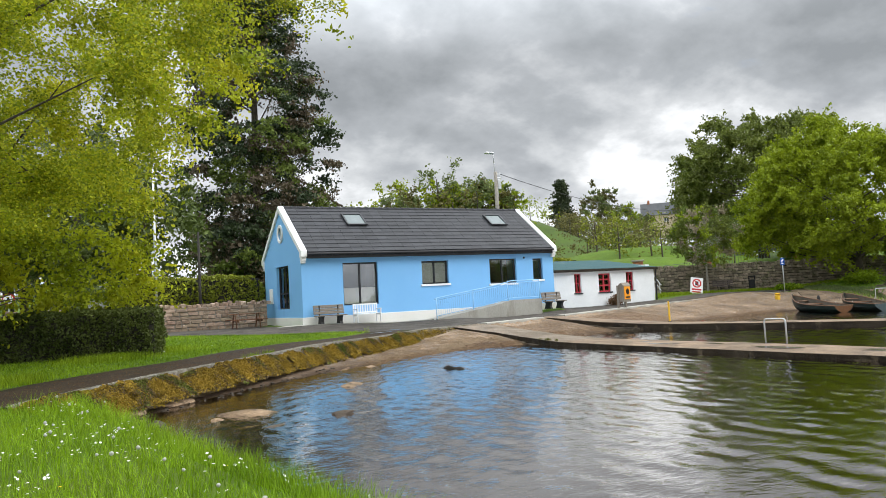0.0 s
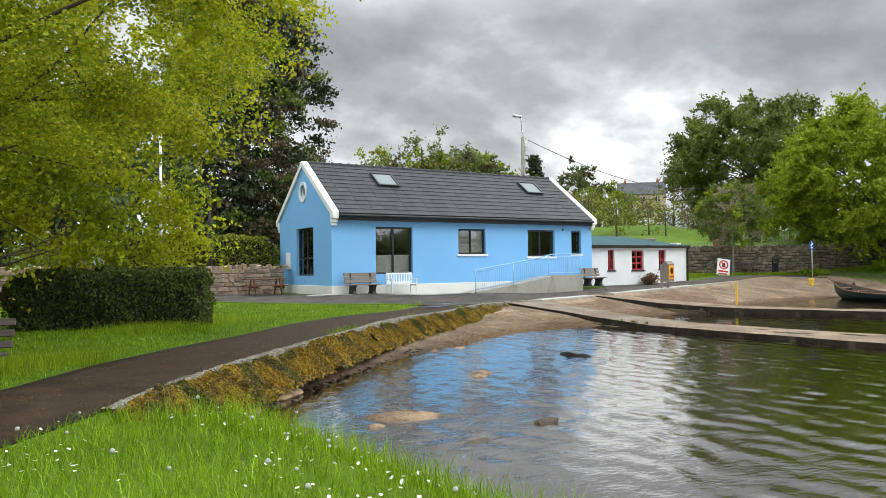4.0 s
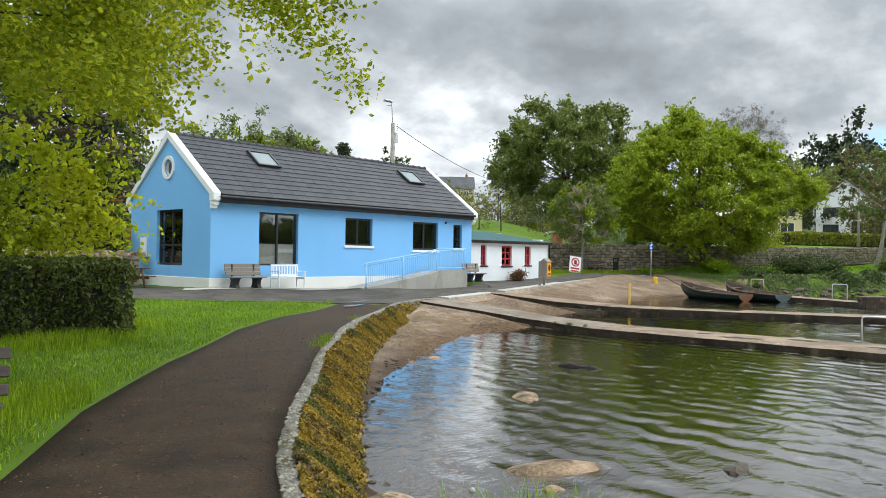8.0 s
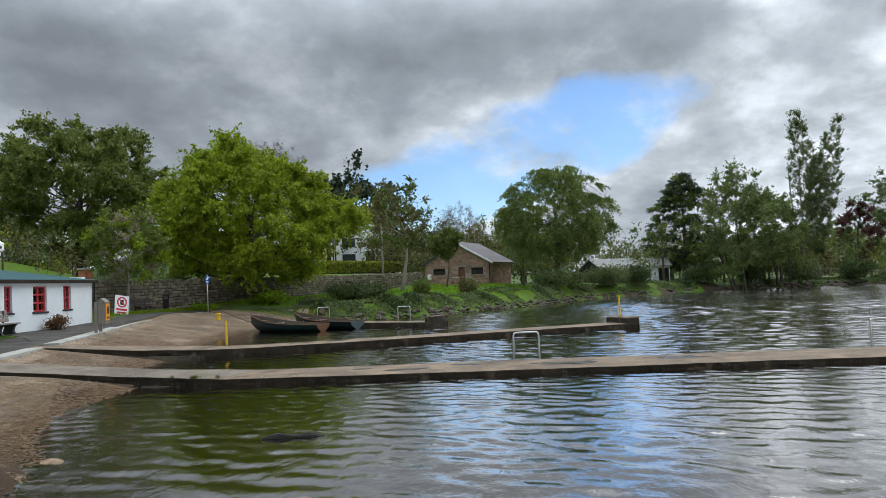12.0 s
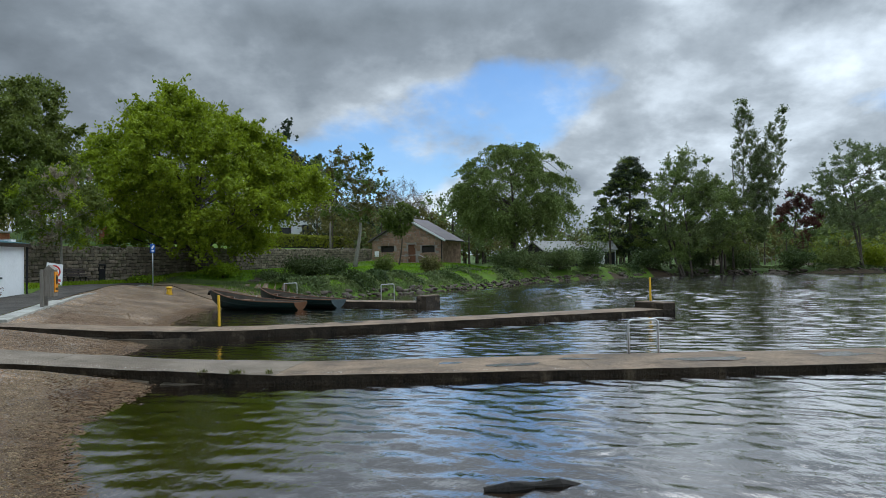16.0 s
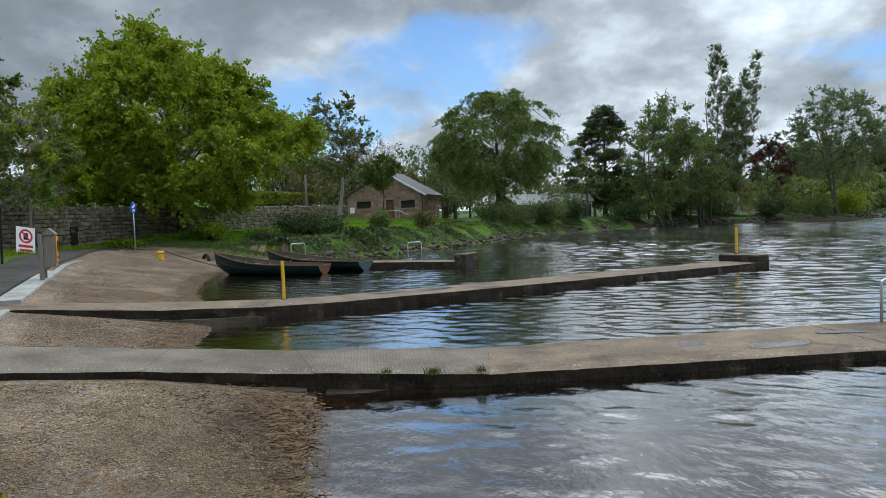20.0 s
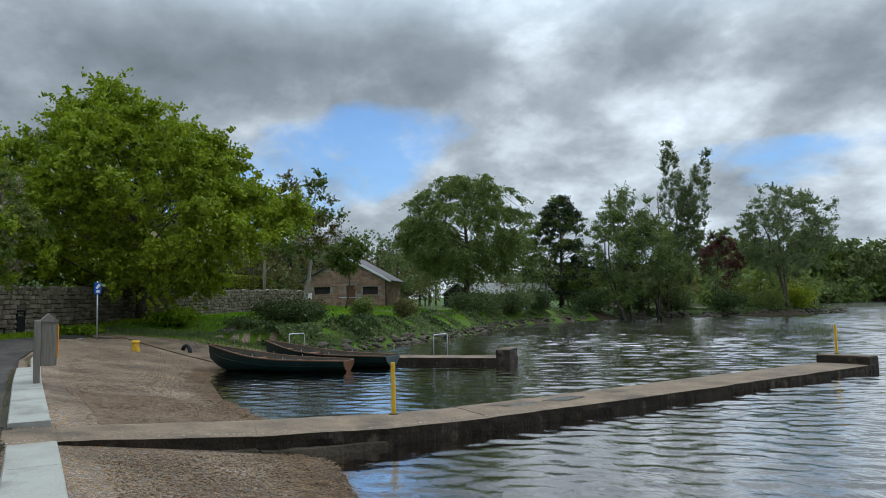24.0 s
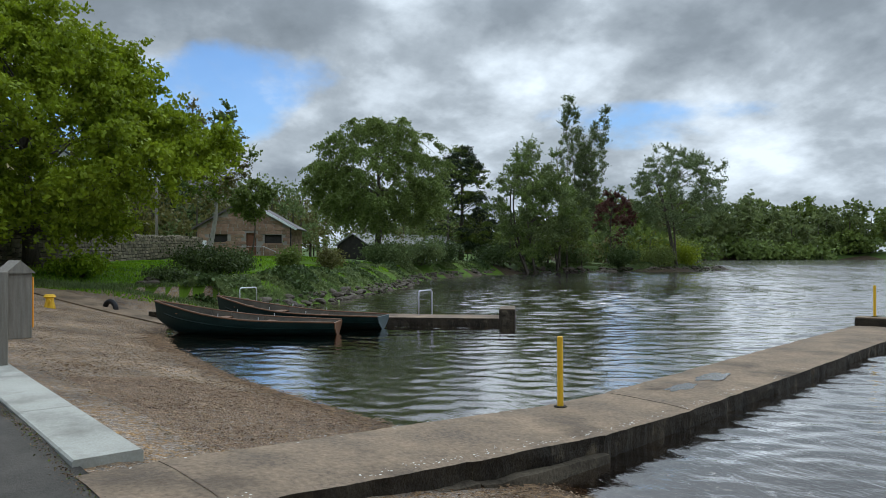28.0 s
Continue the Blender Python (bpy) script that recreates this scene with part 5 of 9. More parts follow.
def build_house():
    house = thing("boathouse", 0, 0, Z0, label="sky-blue rendered single-storey house with dark tiled roof", category="house")
    e, r = ZE - Z0, ZR - Z0
    front = [(2.14, 4.04, 1.96 - Z0, 4.10 - Z0), (6.58, 8.18, 2.85 - Z0, 4.08 - Z0), (10.82, 12.60, 2.72 - Z0, 4.09 - Z0), (13.76, 14.43, 2.85 - Z0, 4.06 - Z0)]
    gwin = (2.1, 4.25, 1.92 - Z0, 4.17 - Z0)
    T = 0.3
    bm = bmesh.new()
    panel(bm, T, HX - T, 0.0, e, front, lambda u, v, w: (u, w * T, v))
    part("front_wall", bm, M["blue"], house)
    bm = bmesh.new()
    panel(bm, T, HX - T, 0.0, e, [], lambda u, v, w: (u, HY - w * T, v))
    part("back_wall", bm, M["blue"], house)
    bm = bmesh.new()
    panel(bm, 0.0, HY, 0.0, e, [gwin], lambda u, v, w: (w * T, u, v))
    part("gable_wall", bm, M["blue"], house)
    bm = bmesh.new()
    panel(bm, 0.0, HY, 0.0, e, [], lambda u, v, w: (HX - w * T, u, v))
    part("gable_wall", bm, M["blue"], house)
    # gable triangles; the near one has a round opening
    cy, cz, cr = HY / 2, 5.88 - Z0, 0.33
    for x0, x1, hole in ((0, T, True), (HX - T, HX, False)):
        bm = bmesh.new()
        tri = [(0.0, e), (HY, e), (HY / 2, r)]
        if not hole:
            a = [bm.verts.new((x0, y, z)) for y, z in tri]
            b = [bm.verts.new((x1, y, z)) for y, z in tri]
            bm.faces.new(a)
            bm.faces.new(b)
            for i in range(3):
                bm.faces.new((a[i], a[(i + 1) % 3], b[(i + 1) % 3], b[i]))
        else:
            angs = sorted([2 * math.pi * k / 32 for k in range(32)] + [math.atan2(z - cz, y - cy) % (2 * math.pi) for y, z in tri])
            rings = []
            for a in angs:
                d = (math.cos(a), math.sin(a))
                best = 99
                for (y0, z0), (y1, z1) in zip(tri, tri[1:] + tri[:1]):
                    ny, nz = z1 - z0, y0 - y1
                    den = d[0] * ny + d[1] * nz
                    if abs(den) > 1e-9:
                        s = ((y0 - cy) * ny + (z0 - cz) * nz) / den
                        if 0 < s < best:
                            best = s
                rings.append([bm.verts.new((x, cy + d[0] * s, cz + d[1] * s)) for x in (x0, x1) for s in (best, cr)])
            for p, q in zip(rings, rings[1:] + rings[:1]):
                for i, j in ((0, 1), (1, 3), (3, 2), (2, 0)):
                    bm.faces.new((p[i], p[j], q[j], q[i]))
        part("gable_wall", bm, M["blue"], house)
    # plinth
    for b in ((-0.035, HX + 0.035, -0.035, 0.0, -0.25, 0.43), (-0.035, 0.0, 0.0, HY + 0.03, -0.25, 0.43)):
        bm = bmesh.new()
        box(bm, *b, bevel=0.012)
        part("plinth", bm, M["plinth"], house, "cream painted plinth")
    # windows
    for k, (a, b, c, d) in enumerate(front):
        kw = dict(cols=2, lowfill=0.0, sill=0.19)
        if k == 0:
            kw = dict(cols=2, lowfill=0.40)
        if k == 1:
            kw = dict(cols=2, sill=0.19, lowfill=0.97)
        if k == 3:
            kw = dict(cols=1, sill=0.19)
        window(house, pose(a, 0.13, c), b - a, d - c, mat_frame=M["anthracite"], **kw)
    a, b, c, d = gwin
    window(house, pose(0.13, b, c, 0, 0, -90), b - a, d - c, cols=2, mat_frame=M["anthracite"], rails=(0.82,), lowfill=0.0)
    # round window
    bm = bmesh.new()
    n = 36
    prev = None
    ring = []
    for k in range(n):
        a = 2 * math.pi * k / n
        ring.append([bm.verts.new((x, cy + s * math.cos(a), cz + s * math.sin(a))) for x, s in ((-0.05, 0.34), (-0.06, 0.48), (0.0, 0.49), (0.16, 0.32))])
    for p, q in zip(ring, ring[1:] + ring[:1]):
        for i in range(4):
            bm.faces.new((p[i], p[(i + 1) % 4], q[(i + 1) % 4], q[i]))
    part("round_surround", bm, M["white"], house, "white round window surround")
    bm = bmesh.new()
    bmesh.ops.create_circle(bm, cap_ends=True, segments=32, radius=0.33, matrix=pose(0.15, cy, cz, 0, 90, 0))
    ob = part("round_pane", bm, M["glass"], house)
    ob.visible_shadow = False
    # roof deck, tiles, ridge, verges, gutter
    pitch = math.atan2(r - e, HY / 2)
    slope = (HY / 2 + 0.32) / math.cos(pitch)
    for sgn, y in ((1, -0.32), (-1, HY + 0.32)):
        bm = bmesh.new()
        lo = e - 0.32 * math.tan(pitch)
        vs = [bm.verts.new((x, yy, zz + k)) for k in (0.02, 0.13) for x, yy, zz in ((0.02, y, lo), (HX - 0.02, y, lo), (HX - 0.02, HY / 2, r), (0.02, HY / 2, r))]
        for f in ((0, 1, 2, 3), (7, 6, 5, 4), (0, 4, 5, 1), (1, 5, 6, 2), (2, 6, 7, 3), (3, 7, 4, 0)):
            bm.faces.new([vs[i] for i in f])
        part("roof_deck", bm, M["gutter"], house)
    for x0, x1 in ((-0.09, 0.22), (HX - 0.22, HX + 0.09)):
        for sgn, y in ((1, -0.34), (-1, HY + 0.34)):
            bm = bmesh.new()
            lo = e - 0.34 * math.tan(pitch)
            vs = [bm.verts.new((x, yy, zz + k)) for k in (-0.05, 0.245) for x, yy, zz in ((x0, y, lo), (x1, y, lo), (x1, HY / 2, r), (x0, HY / 2, r))]
            for f in ((0, 1, 2, 3), (7, 6, 5, 4), (0, 4, 5, 1), (1, 5, 6, 2), (2, 6, 7, 3), (3, 7, 4, 0)):
                bm.faces.new([vs[i] for i in f])
            bmesh.ops.bevel(bm, geom=bm.edges[:], offset=0.012, segments=1, affect="EDGES")
            part("verge", bm, M["white"], house, "white painted verge")
            # corbelled foot
            bm = bmesh.new()
            yy = -0.3 if sgn == 1 else HY + 0.02
            for k, (dy, h0, h1) in enumerate(((0.0, 0.0, 0.24), (0.07, -0.16, 0.0), (0.14, -0.28, -0.16))):
                if sgn == 1:
                    box(bm, x0 + 0.015 * k + 0.02, x1 - 0.015 * k, yy + dy, 0.0 if k else 0.02, lo + h0 - 0.08, lo + h1 - 0.08, 0.02)
                else:
                    box(bm, x0 + 0.015 * k + 0.02, x1 - 0.015 * k, HY, HY + 0.3 - dy, lo + h0 - 0.08, lo + h1 - 0.08, 0.02)
            part("verge_foot", bm, M["white"], house)
    rows, cols = 12, 25
    bm = bmesh.new()
    tw, tl = (HX - 0.5) / cols, slope / rows
    box(bm, 0.003, tw - 0.003, 0, tl + 0.06, 0.0, 0.024, 0.004)
    tile_me = bpy.data.meshes.new("roof_tile")
    bm.to_mesh(tile_me)
    bm.free()
    tile_me.materials.append(M["slate"])
    lo = e - 0.32 * math.tan(pitch) + 0.15
    for j in range(rows):
        for i in range(cols):
            off = 0.25 + (i + (0.0 if j % 2 else 0.0)) * tw
            ob = new("roof_tile", tile_me)
            ob.parent = house
            ob.matrix_basis = pose(off, -0.36, lo, math.degrees(pitch), 0, 0) @ pose(0, j * tl, 0.012, -3.2, 0, random.uniform(-0.15, 0.15))
    bm = bmesh.new()
    for j in range(rows):
        q = pose(0.25, HY + 0.36, lo, -math.degrees(pitch), 0, 0) @ pose(0, -(j + 1) * tl, 0.012, 3.2)
        box(bm, 0, HX - 0.5, -0.06, tl, 0.0, 0.024, 0, q)
    part("back_tiles", bm, M["slate"], house)
    n = 34
    for k in range(n):
        bm = bmesh.new()
        x0, x1 = 0.22 + (HX - 0.44) * k / n, 0.22 + (HX - 0.44) * (k + 1) / n
        rod(bm, [(x0, HY / 2, r + 0.14), (x1 - 0.05, HY / 2, r + 0.14), (x1 - 0.05, HY / 2, r + 0.15), (x1, HY / 2, r + 0.15)], [0.11, 0.11, 0.13, 0.13], 10)
        part("ridge_tile", bm, M["slate"], house)
    bm = bmesh.new()
    box(bm, 0.22, HX - 0.22, -0.34, -0.30, lo - 0.30, lo - 0.05, 0.01)
    box(bm, 0.22, HX - 0.22, -0.33, 0.0, lo - 0.26, lo - 0.24)
    part("fascia", bm, M["gutter"], house)
    bm = bmesh.new()
    rod(bm, [(0.2, -0.40, lo - 0.09), (HX - 0.2, -0.40, lo - 0.09)], 0.065, 10)
    part("gutter", bm, M["gutter"], house)
    # roof windows
    for x0 in (3.15, 12.15):
        sk = new("roof_window")
        sk.parent = house
        sk.matrix_basis = pose(x0, -0.36, lo, math.degrees(pitch)) @ pose(0, slope * 0.56, 0.05)
        for b in ((0, 1.15, 0, 0.09, 0, 0.09), (0, 1.15, 1.11, 1.2, 0, 0.09), (0, 0.09, 0.09, 1.11, 0, 0.09), (1.06, 1.15, 0.09, 1.11, 0, 0.09)):
            bm = bmesh.new()
            box(bm, *b, bevel=0.01)
            part("window_frame", bm, M["anthracite"], sk)
        bm = bmesh.new()
        box(bm, 0.09, 1.06, 0.09, 1.11, 0.03, 0.05)
        part("pane", bm, M["skyglass"], sk)
    # interior
    bm = bmesh.new()
    box(bm, T + 0.02, HX - T - 0.02, T + 0.02, HY - T - 0.02, 0.35, 0.42)
    part("room_floor", bm, M["roomdark"], house)
    bm = bmesh.new()
    box(bm, T + 0.02, HX - T - 0.02, T + 0.02, HY - T - 0.02, e - 0.25, e - 0.15)
    part("room_ceiling", bm, M["curtain"], house)
    for b in ((5.2, 5.3, T + 0.02, HY - T - 0.02, 0.42, e - 0.25), (9.5, 9.6, T + 0.02, HY - T - 0.02, 0.42, e - 0.25), (T + 0.03, HX - T - 0.03, 4.4, 4.5, 0.42, e - 0.25)):
        bm = bmesh.new()
        box(bm, *b)
        part("partition", bm, M["roomdark"], house)
    # small wall fittings
    bm = bmesh.new()
    bmesh.ops.create_cone(bm, cap_ends=True, segments=16, radius1=0.07, radius2=0.06, depth=0.05, matrix=pose(6.05, -0.02, 4.42 - Z0, 90))
    part("vent", bm, M["white"], house)
    bm = bmesh.new()
    bmesh.ops.create_cone(bm, cap_ends=True, segments=16, radius1=0.06, radius2=0.05, depth=0.05, matrix=pose(13.15, -0.02, 4.12 - Z0, 90))
    part("vent", bm, M["black"], house)
    bm = bmesh.new()
    box(bm, -0.06, 0.0, 5.05, 5.6, 1.18, 2.0, 0.01)
    part("meter_box", bm, M["white"], house, "white meter box")
    return house


M["skyglass"] = surf("roof_window_glass", (0.10, 0.13, 0.13), (0.13, 0.16, 0.16), rough=0.06, big=1, fine=3, bump=0, spec=0.9)
build_house()


def build_ramp():
    ramp = thing("access_ramp", 6.6, -1.5, 1.0, label="stained concrete access ramp with a landing", category="ramp")
    z = [0.0, 0.52, 0.72, 0.72]
    xs = [0.0, 3.7, 4.6, 6.55]
    for nm, y0, y1, up, mat in (("ramp_wall", 0.0, 0.22, 0.0, M["ramp"]), ("ramp_surface", 0.22, 1.42, -0.05, M["concrete"])):
        bm = bmesh.new()
        a = [bm.verts.new((x, y0, -0.2)) for x in (xs[0], xs[-1])]
        top = [[bm.verts.new((x, y, zz + up + 0.04)) for x, zz in zip(xs, z)] for y in (y0, y1)]
        b = [bm.verts.new((x, y1, -0.2)) for x in (xs[0], xs[-1])]
        for i in range(3):
            bm.faces.new((top[0][i], top[0][i + 1], top[1][i + 1], top[1][i]))
        bm.faces.new((a[0], a[1], *top[0][::-1]))
        bm.faces.new((b[1], b[0], *top[1]))
        bm.faces.new((a[0], top[0][0], top[1][0], b[0]))
        bm.faces.new((a[1], b[1], top[1][-1], top[0][-1]))
        part(nm, bm, mat, ramp)
    rail = thing("handrail", 6.6, -1.5, 1.0, label="pale blue painted steel handrail along the ramp", category="railing")

    def top(x):
        return float(np.interp(x, xs, z))

    line = [(x, 0.10, top(x) + 1.08) for x in (0.0, 3.7, 4.6, 6.5)]
    bm = bmesh.new()
    rod(bm, [(-0.12, 0.10, 0.92), (-0.12, 0.10, 1.02), *line, (6.55, 0.6, 1.82), (6.55, 1.3, 1.82)], 0.026, 8)
    part("top_rail", bm, M["bluerail"], rail, smooth=True)
    bm = bmesh.new()
    rod(bm, [(x, 0.10, top(x) + 0.16) for x in (0.0, 3.7, 4.6, 6.5)] + [(6.5, 1.3, 0.88)], 0.016, 6)
    part("bottom_rail", bm, M["bluerail"], rail, smooth=True)
    bm = bmesh.new()
    rod(bm, [(x, 0.10, top(x) + 0.97) for x in (0.0, 3.7, 4.6, 6.5)] + [(6.5, 1.3, 1.70)], 0.016, 6)
    part("under_rail", bm, M["bluerail"], rail, smooth=True)
    for x in (0.0, 2.2, 4.4, 6.5):
        bm = bmesh.new()
        rod(bm, [(x, 0.10, top(x) - 0.1), (x, 0.10, top(x) + 1.08)], 0.026, 8)
        part("post", bm, M["bluerail"], rail, smooth=True)
    for k in range(1, 52):
        x = 6.5 * k / 52
        bm = bmesh.new()
        rod(bm, [(x, 0.10, top(x) + 0.16), (x, 0.10, top(x) + 0.97)], 0.0085, 5)
        part("baluster", bm, M["bluerail"], rail)
    for k in range(1, 10):
        y = 0.1 + 1.2 * k / 10
        bm = bmesh.new()
        rod(bm, [(6.5, y, 0.88), (6.5, y, 1.70)], 0.0085, 5)
        part("baluster", bm, M["bluerail"], rail)


build_ramp()


# ---- whitewashed annex ----
def build_annex():
    x0, x1, y0, y1, zb = 15.25, 24.8, 1.75, 7.2, 1.0
    an = thing("annex", x0, y0, zb, label="low whitewashed annex with red windows and teal roof", category="building")
    w, d, e = x1 - x0, y1 - y0, 3.32 - zb
    wins = [(2.85, 3.38, 1.92 - zb, 3.10 - zb), (4.80, 5.80, 1.90 - zb, 3.08 - zb), (7.10, 7.72, 1.94 - zb, 3.10 - zb)]
    bm = bmesh.new()
    panel(bm, 0, w, 0, e, wins, lambda u, v, k: (u, k * 0.35, v))
    for v in bm.verts:
        if v.co.y < 0.01:
            v.co.y += 0.02 * noise.noise(Vector((v.co.x, 0, v.co.z)))
    part("front_wall", bm, M["whitewash"], an)
    for b in ((w - 0.35, w, 0.35, d, 0, e + 0.25), (0, 0.35, 0.35, d, 0, e + 0.25), (0.35, w - 0.35, d - 0.35, d, 0, e + 0.65)):
        bm = bmesh.new()
        box(bm, *b)
        part("side_wall", bm, M["whitewash"], an)
    # shallow roof in standing sheets
    n = 12
    for k in range(n):
        a, b = -0.0 + (w + 0.15) * k / n, (w + 0.15) * (k + 1) / n
        bm = bmesh.new()
        vs = [bm.verts.new((x, y, z)) for x, y, z in ((a, -0.22, e), (b - 0.004, -0.22, e), (b - 0.004, d + 0.1, e + 0.82), (a, d + 0.1, e + 0.82), (a, -0.22, e + 0.07), (b - 0.004, -0.22, e + 0.07), (b - 0.004, d + 0.1, e + 0.89), (a, d + 0.1, e + 0.89))]
        for f in ((3, 2, 1, 0), (4, 5, 6, 7), (0, 1, 5, 4), (1, 2, 6, 5), (2, 3, 7, 6), (3, 0, 4, 7)):
            bm.faces.new([vs[i] for i in f])
        part("roof_sheet", bm, M["teal"], an)
    bm = bmesh.new()
    box(bm, -0.05, w + 0.17, -0.25, -0.20, e - 0.10, e + 0.06, 0.008)
    part("fascia", bm, M["jettyside"], an)
    bm = bmesh.new()
    rod(bm, [(w + 0.06, -0.12, e), (w + 0.06, -0.10, 1.2), (w + 0.06, -0.08, 0.05)], 0.045, 10)
    part("downpipe", bm, M["black"], an)
    for k, (a, b, c, dd) in enumerate(wins):
        win = window(an, pose(a, 0.10, c), b - a, dd - c, cols=2, mat_frame=M["red"], rails=(0.42, 0.80) if k == 1 else (0.6,), bar=0.085 if k == 1 else 0.06)
        bm = bmesh.new()
        box(bm, -0.08, b - a + 0.08, -0.16, 0.05, -0.08, 0.0, 0.01)
        part("sill", bm, M["anthracite"], win, "dark stone sill")
    bm = bmesh.new()
    box(bm, 0.4, w - 0.4, 2.2, 2.3, 0, e)
    part("partition", bm, M["roomdark"], an)


build_annex()


# ---- trees ----
def limb(rng, p0, p1, r0, r1, bend=0.12, n=4):
    """Points and radii of a bent limb."""
    p0, p1 = np.array(p0, float), np.array(p1, float)
    d = np.linalg.norm(p1 - p0)
    pts, rad = [], []
    off = rng.normal(size=3) * d * bend
    for k in range(n + 1):
        u = k / n
        pts.append(p0 + (p1 - p0) * u + off * math.sin(math.pi * u) * (0.5 + 0.5 * u))
        rad.append(r0 + (r1 - r0) * u)
    return pts, rad


def tree(name, x, y, h, rx, ry, base, mats, count, leaf, seed, label, style="round", trunk_r=None, bark="bark", limbs=16, clumps=120, clump_r=None, lean=(0, 0), z=None, group="", gap=0.0, category="tree", trunks=1, rz=None, twigs=12, lobes=0.32, skirt=0.0, clear=None, avoid=(), extra=(), thin=0.62, taper_to=0.8, fine=None):
    """A tapered trunk with limbs and twigs, and a crown of many leaves in uneven clumps."""
    rng = np.random.default_rng(seed)
    z = gz(x, y) - 0.1 if z is None else z
    root = thing(name, x, y, z, 0 if rz is None else rz, label, category, group)
    tr = trunk_r or h * 0.022
    cz, rzz = (h + base) / 2, (h - base) / 2
    clump_r = clump_r or 0.16 * (rx + rzz)
    bm = bmesh.new()
    ends = []
    # clump centres in the crown
    C = []
    while len(C) < clumps:
        d = rng.normal(size=3)
        d /= np.linalg.norm(d)
        rad = rng.uniform(0.35, 1.0) ** 0.5
        if style == "conifer":
            u = rng.uniform(0, 1) ** 1.35
            a = rng.uniform(0, 2 * math.pi)
            rr = (1 - u) ** taper_to * rng.uniform(0.35, 1.0) * min(1.0, 0.6 + 1.8 * u) * 1.2
            zt = base + (h - base) * u
            zt = base + (round((zt - base) / (h * 0.045)) + rng.uniform(-0.45, 0.45)) * h * 0.045
            c = np.array([rx * rr * math.cos(a), ry * rr * math.sin(a), zt - 0.12 * rx * rr])
        elif style == "poplar":
            k = rng.integers(0, 3)
            u = rng.uniform(0, 1)
            cx = (0.28, -0.52, -0.12)[k] * rx * u ** 1.3
            top = (1.0, 0.93, 0.72)[k]
            w = 0.30 * math.sin(math.pi * (0.12 + 0.80 * u))
            c = np.array([cx + d[0] * rx * w, d[1] * ry * 0.5 * w * 2, base + (h * top - base) * u])
        elif style == "umbrella":
            lob = 1 + lobes * noise.noise(Vector((d[0] * 1.9, d[1] * 1.9, d[2] * 1.9 + seed * 3.1)))
            tp = 1.0 - 0.38 * max(0, d[2]) ** 1.5
            c = np.array([d[0] * rx * rad * lob * tp, d[1] * ry * rad * lob * tp, cz + d[2] * rzz * rad * lob])
            out = math.hypot(c[0] / rx, c[1] / ry)
            c[2] = max(c[2] - 0.15 * rzz * out * out, base + skirt * max(0.0, out - 0.6))
        else:
            lob = 1 + lobes * noise.noise(Vector((d[0] * 1.9, d[1] * 1.9, d[2] * 1.9 + seed * 3.1)))
            taper = 1.0
            if style == "egg":
                taper = 1.0 - 0.30 * max(0, d[2])
            c = np.array([d[0] * rx * rad * lob * taper, d[1] * ry * rad * lob * taper, cz + d[2] * rzz * rad * lob])
            if style == "willow":
                out = math.hypot(c[0] / rx, c[1] / ry)
                c[2] -= 0.35 * rzz * out ** 2
        if gap and noise.noise(Vector((c[0] * 0.35 + seed, c[1] * 0.35, c[2] * 0.35))) < gap - 0.5:
            if rng.uniform() < 0.8:
                continue
        if clear is not None and not clear(c[0] + x, c[1] + y, c[2] + z):
            continue
        C.append(c + np.array([lean[0], lean[1], 0]) * max(0, c[2]) / h)
    C = np.array(C + [np.array(q) - (x, y, z) for q in extra])
    top = np.array([lean[0], lean[1], 0.0])
    for t in range(trunks):
        foot = np.array([rng.uniform(-0.6, 0.6), rng.uniform(-0.6, 0.6), 0]) * (trunks > 1) * 1.2
        spread_to = np.array([rng.uniform(-0.4, 0.4) * rx, rng.uniform(-0.4, 0.4) * ry, 0]) * (trunks > 1)
        th = h * (0.95 if style == "conifer" else 0.72)
        pts, rad = limb(rng, foot + (0, 0, -0.15), foot + spread_to + top * 0.7 + (0, 0, th), tr * (1.0 if trunks == 1 else 0.7), tr * 0.22, 0.02 if style == "conifer" else 0.05, 7)
        rad[0] *= 1.35
        rod(bm, pts, rad, 9)
        ends.append((pts, rad))
    # limbs grow to the clumps
    order = rng.permutation(len(C))[: limbs * 4]
    mains = []
    for k, i in enumerate(order):
        c = C[i]
        pts, rad = ends[rng.integers(0, len(ends))]
        if k < limbs or not mains:
            u = np.clip((c[2] - 0.35 * math.hypot(c[0], c[1]) - (0 if style != "umbrella" else 1)) / pts[-1][2], 0.22, 0.95)
            j = min(int(u * 7), 6)
            p0 = pts[j] + (pts[j + 1] - pts[j]) * (u * 7 - j)
            lp, lr = limb(rng, p0, c, max(tr * 0.30 * (1 - 0.6 * u), 0.02), 0.008, 0.10, 5)
            mains.append(lp)
            rod(bm, lp, lr, 5, cap=False)
        else:
            lp0 = min(mains, key=lambda q: np.linalg.norm(q[3] - c))
            lp, lr = limb(rng, lp0[rng.integers(2, 5)], c, 0.028, 0.006, 0.12, 3)
            rod(bm, lp, lr, 4, cap=False)
    part("trunk", bm, M[bark], root, smooth=True)
    # leaves sit along twigs that leave each clump outwards
    m = twigs
    cen = np.array([lean[0] * 0.5, lean[1] * 0.5, base + (h - base) * 0.45])
    outw = C - cen
    outw /= np.linalg.norm(outw, axis=1)[:, None] + 1e-6
    td = rng.normal(size=(len(C), m, 3)) + outw[:, None, :] * 0.9
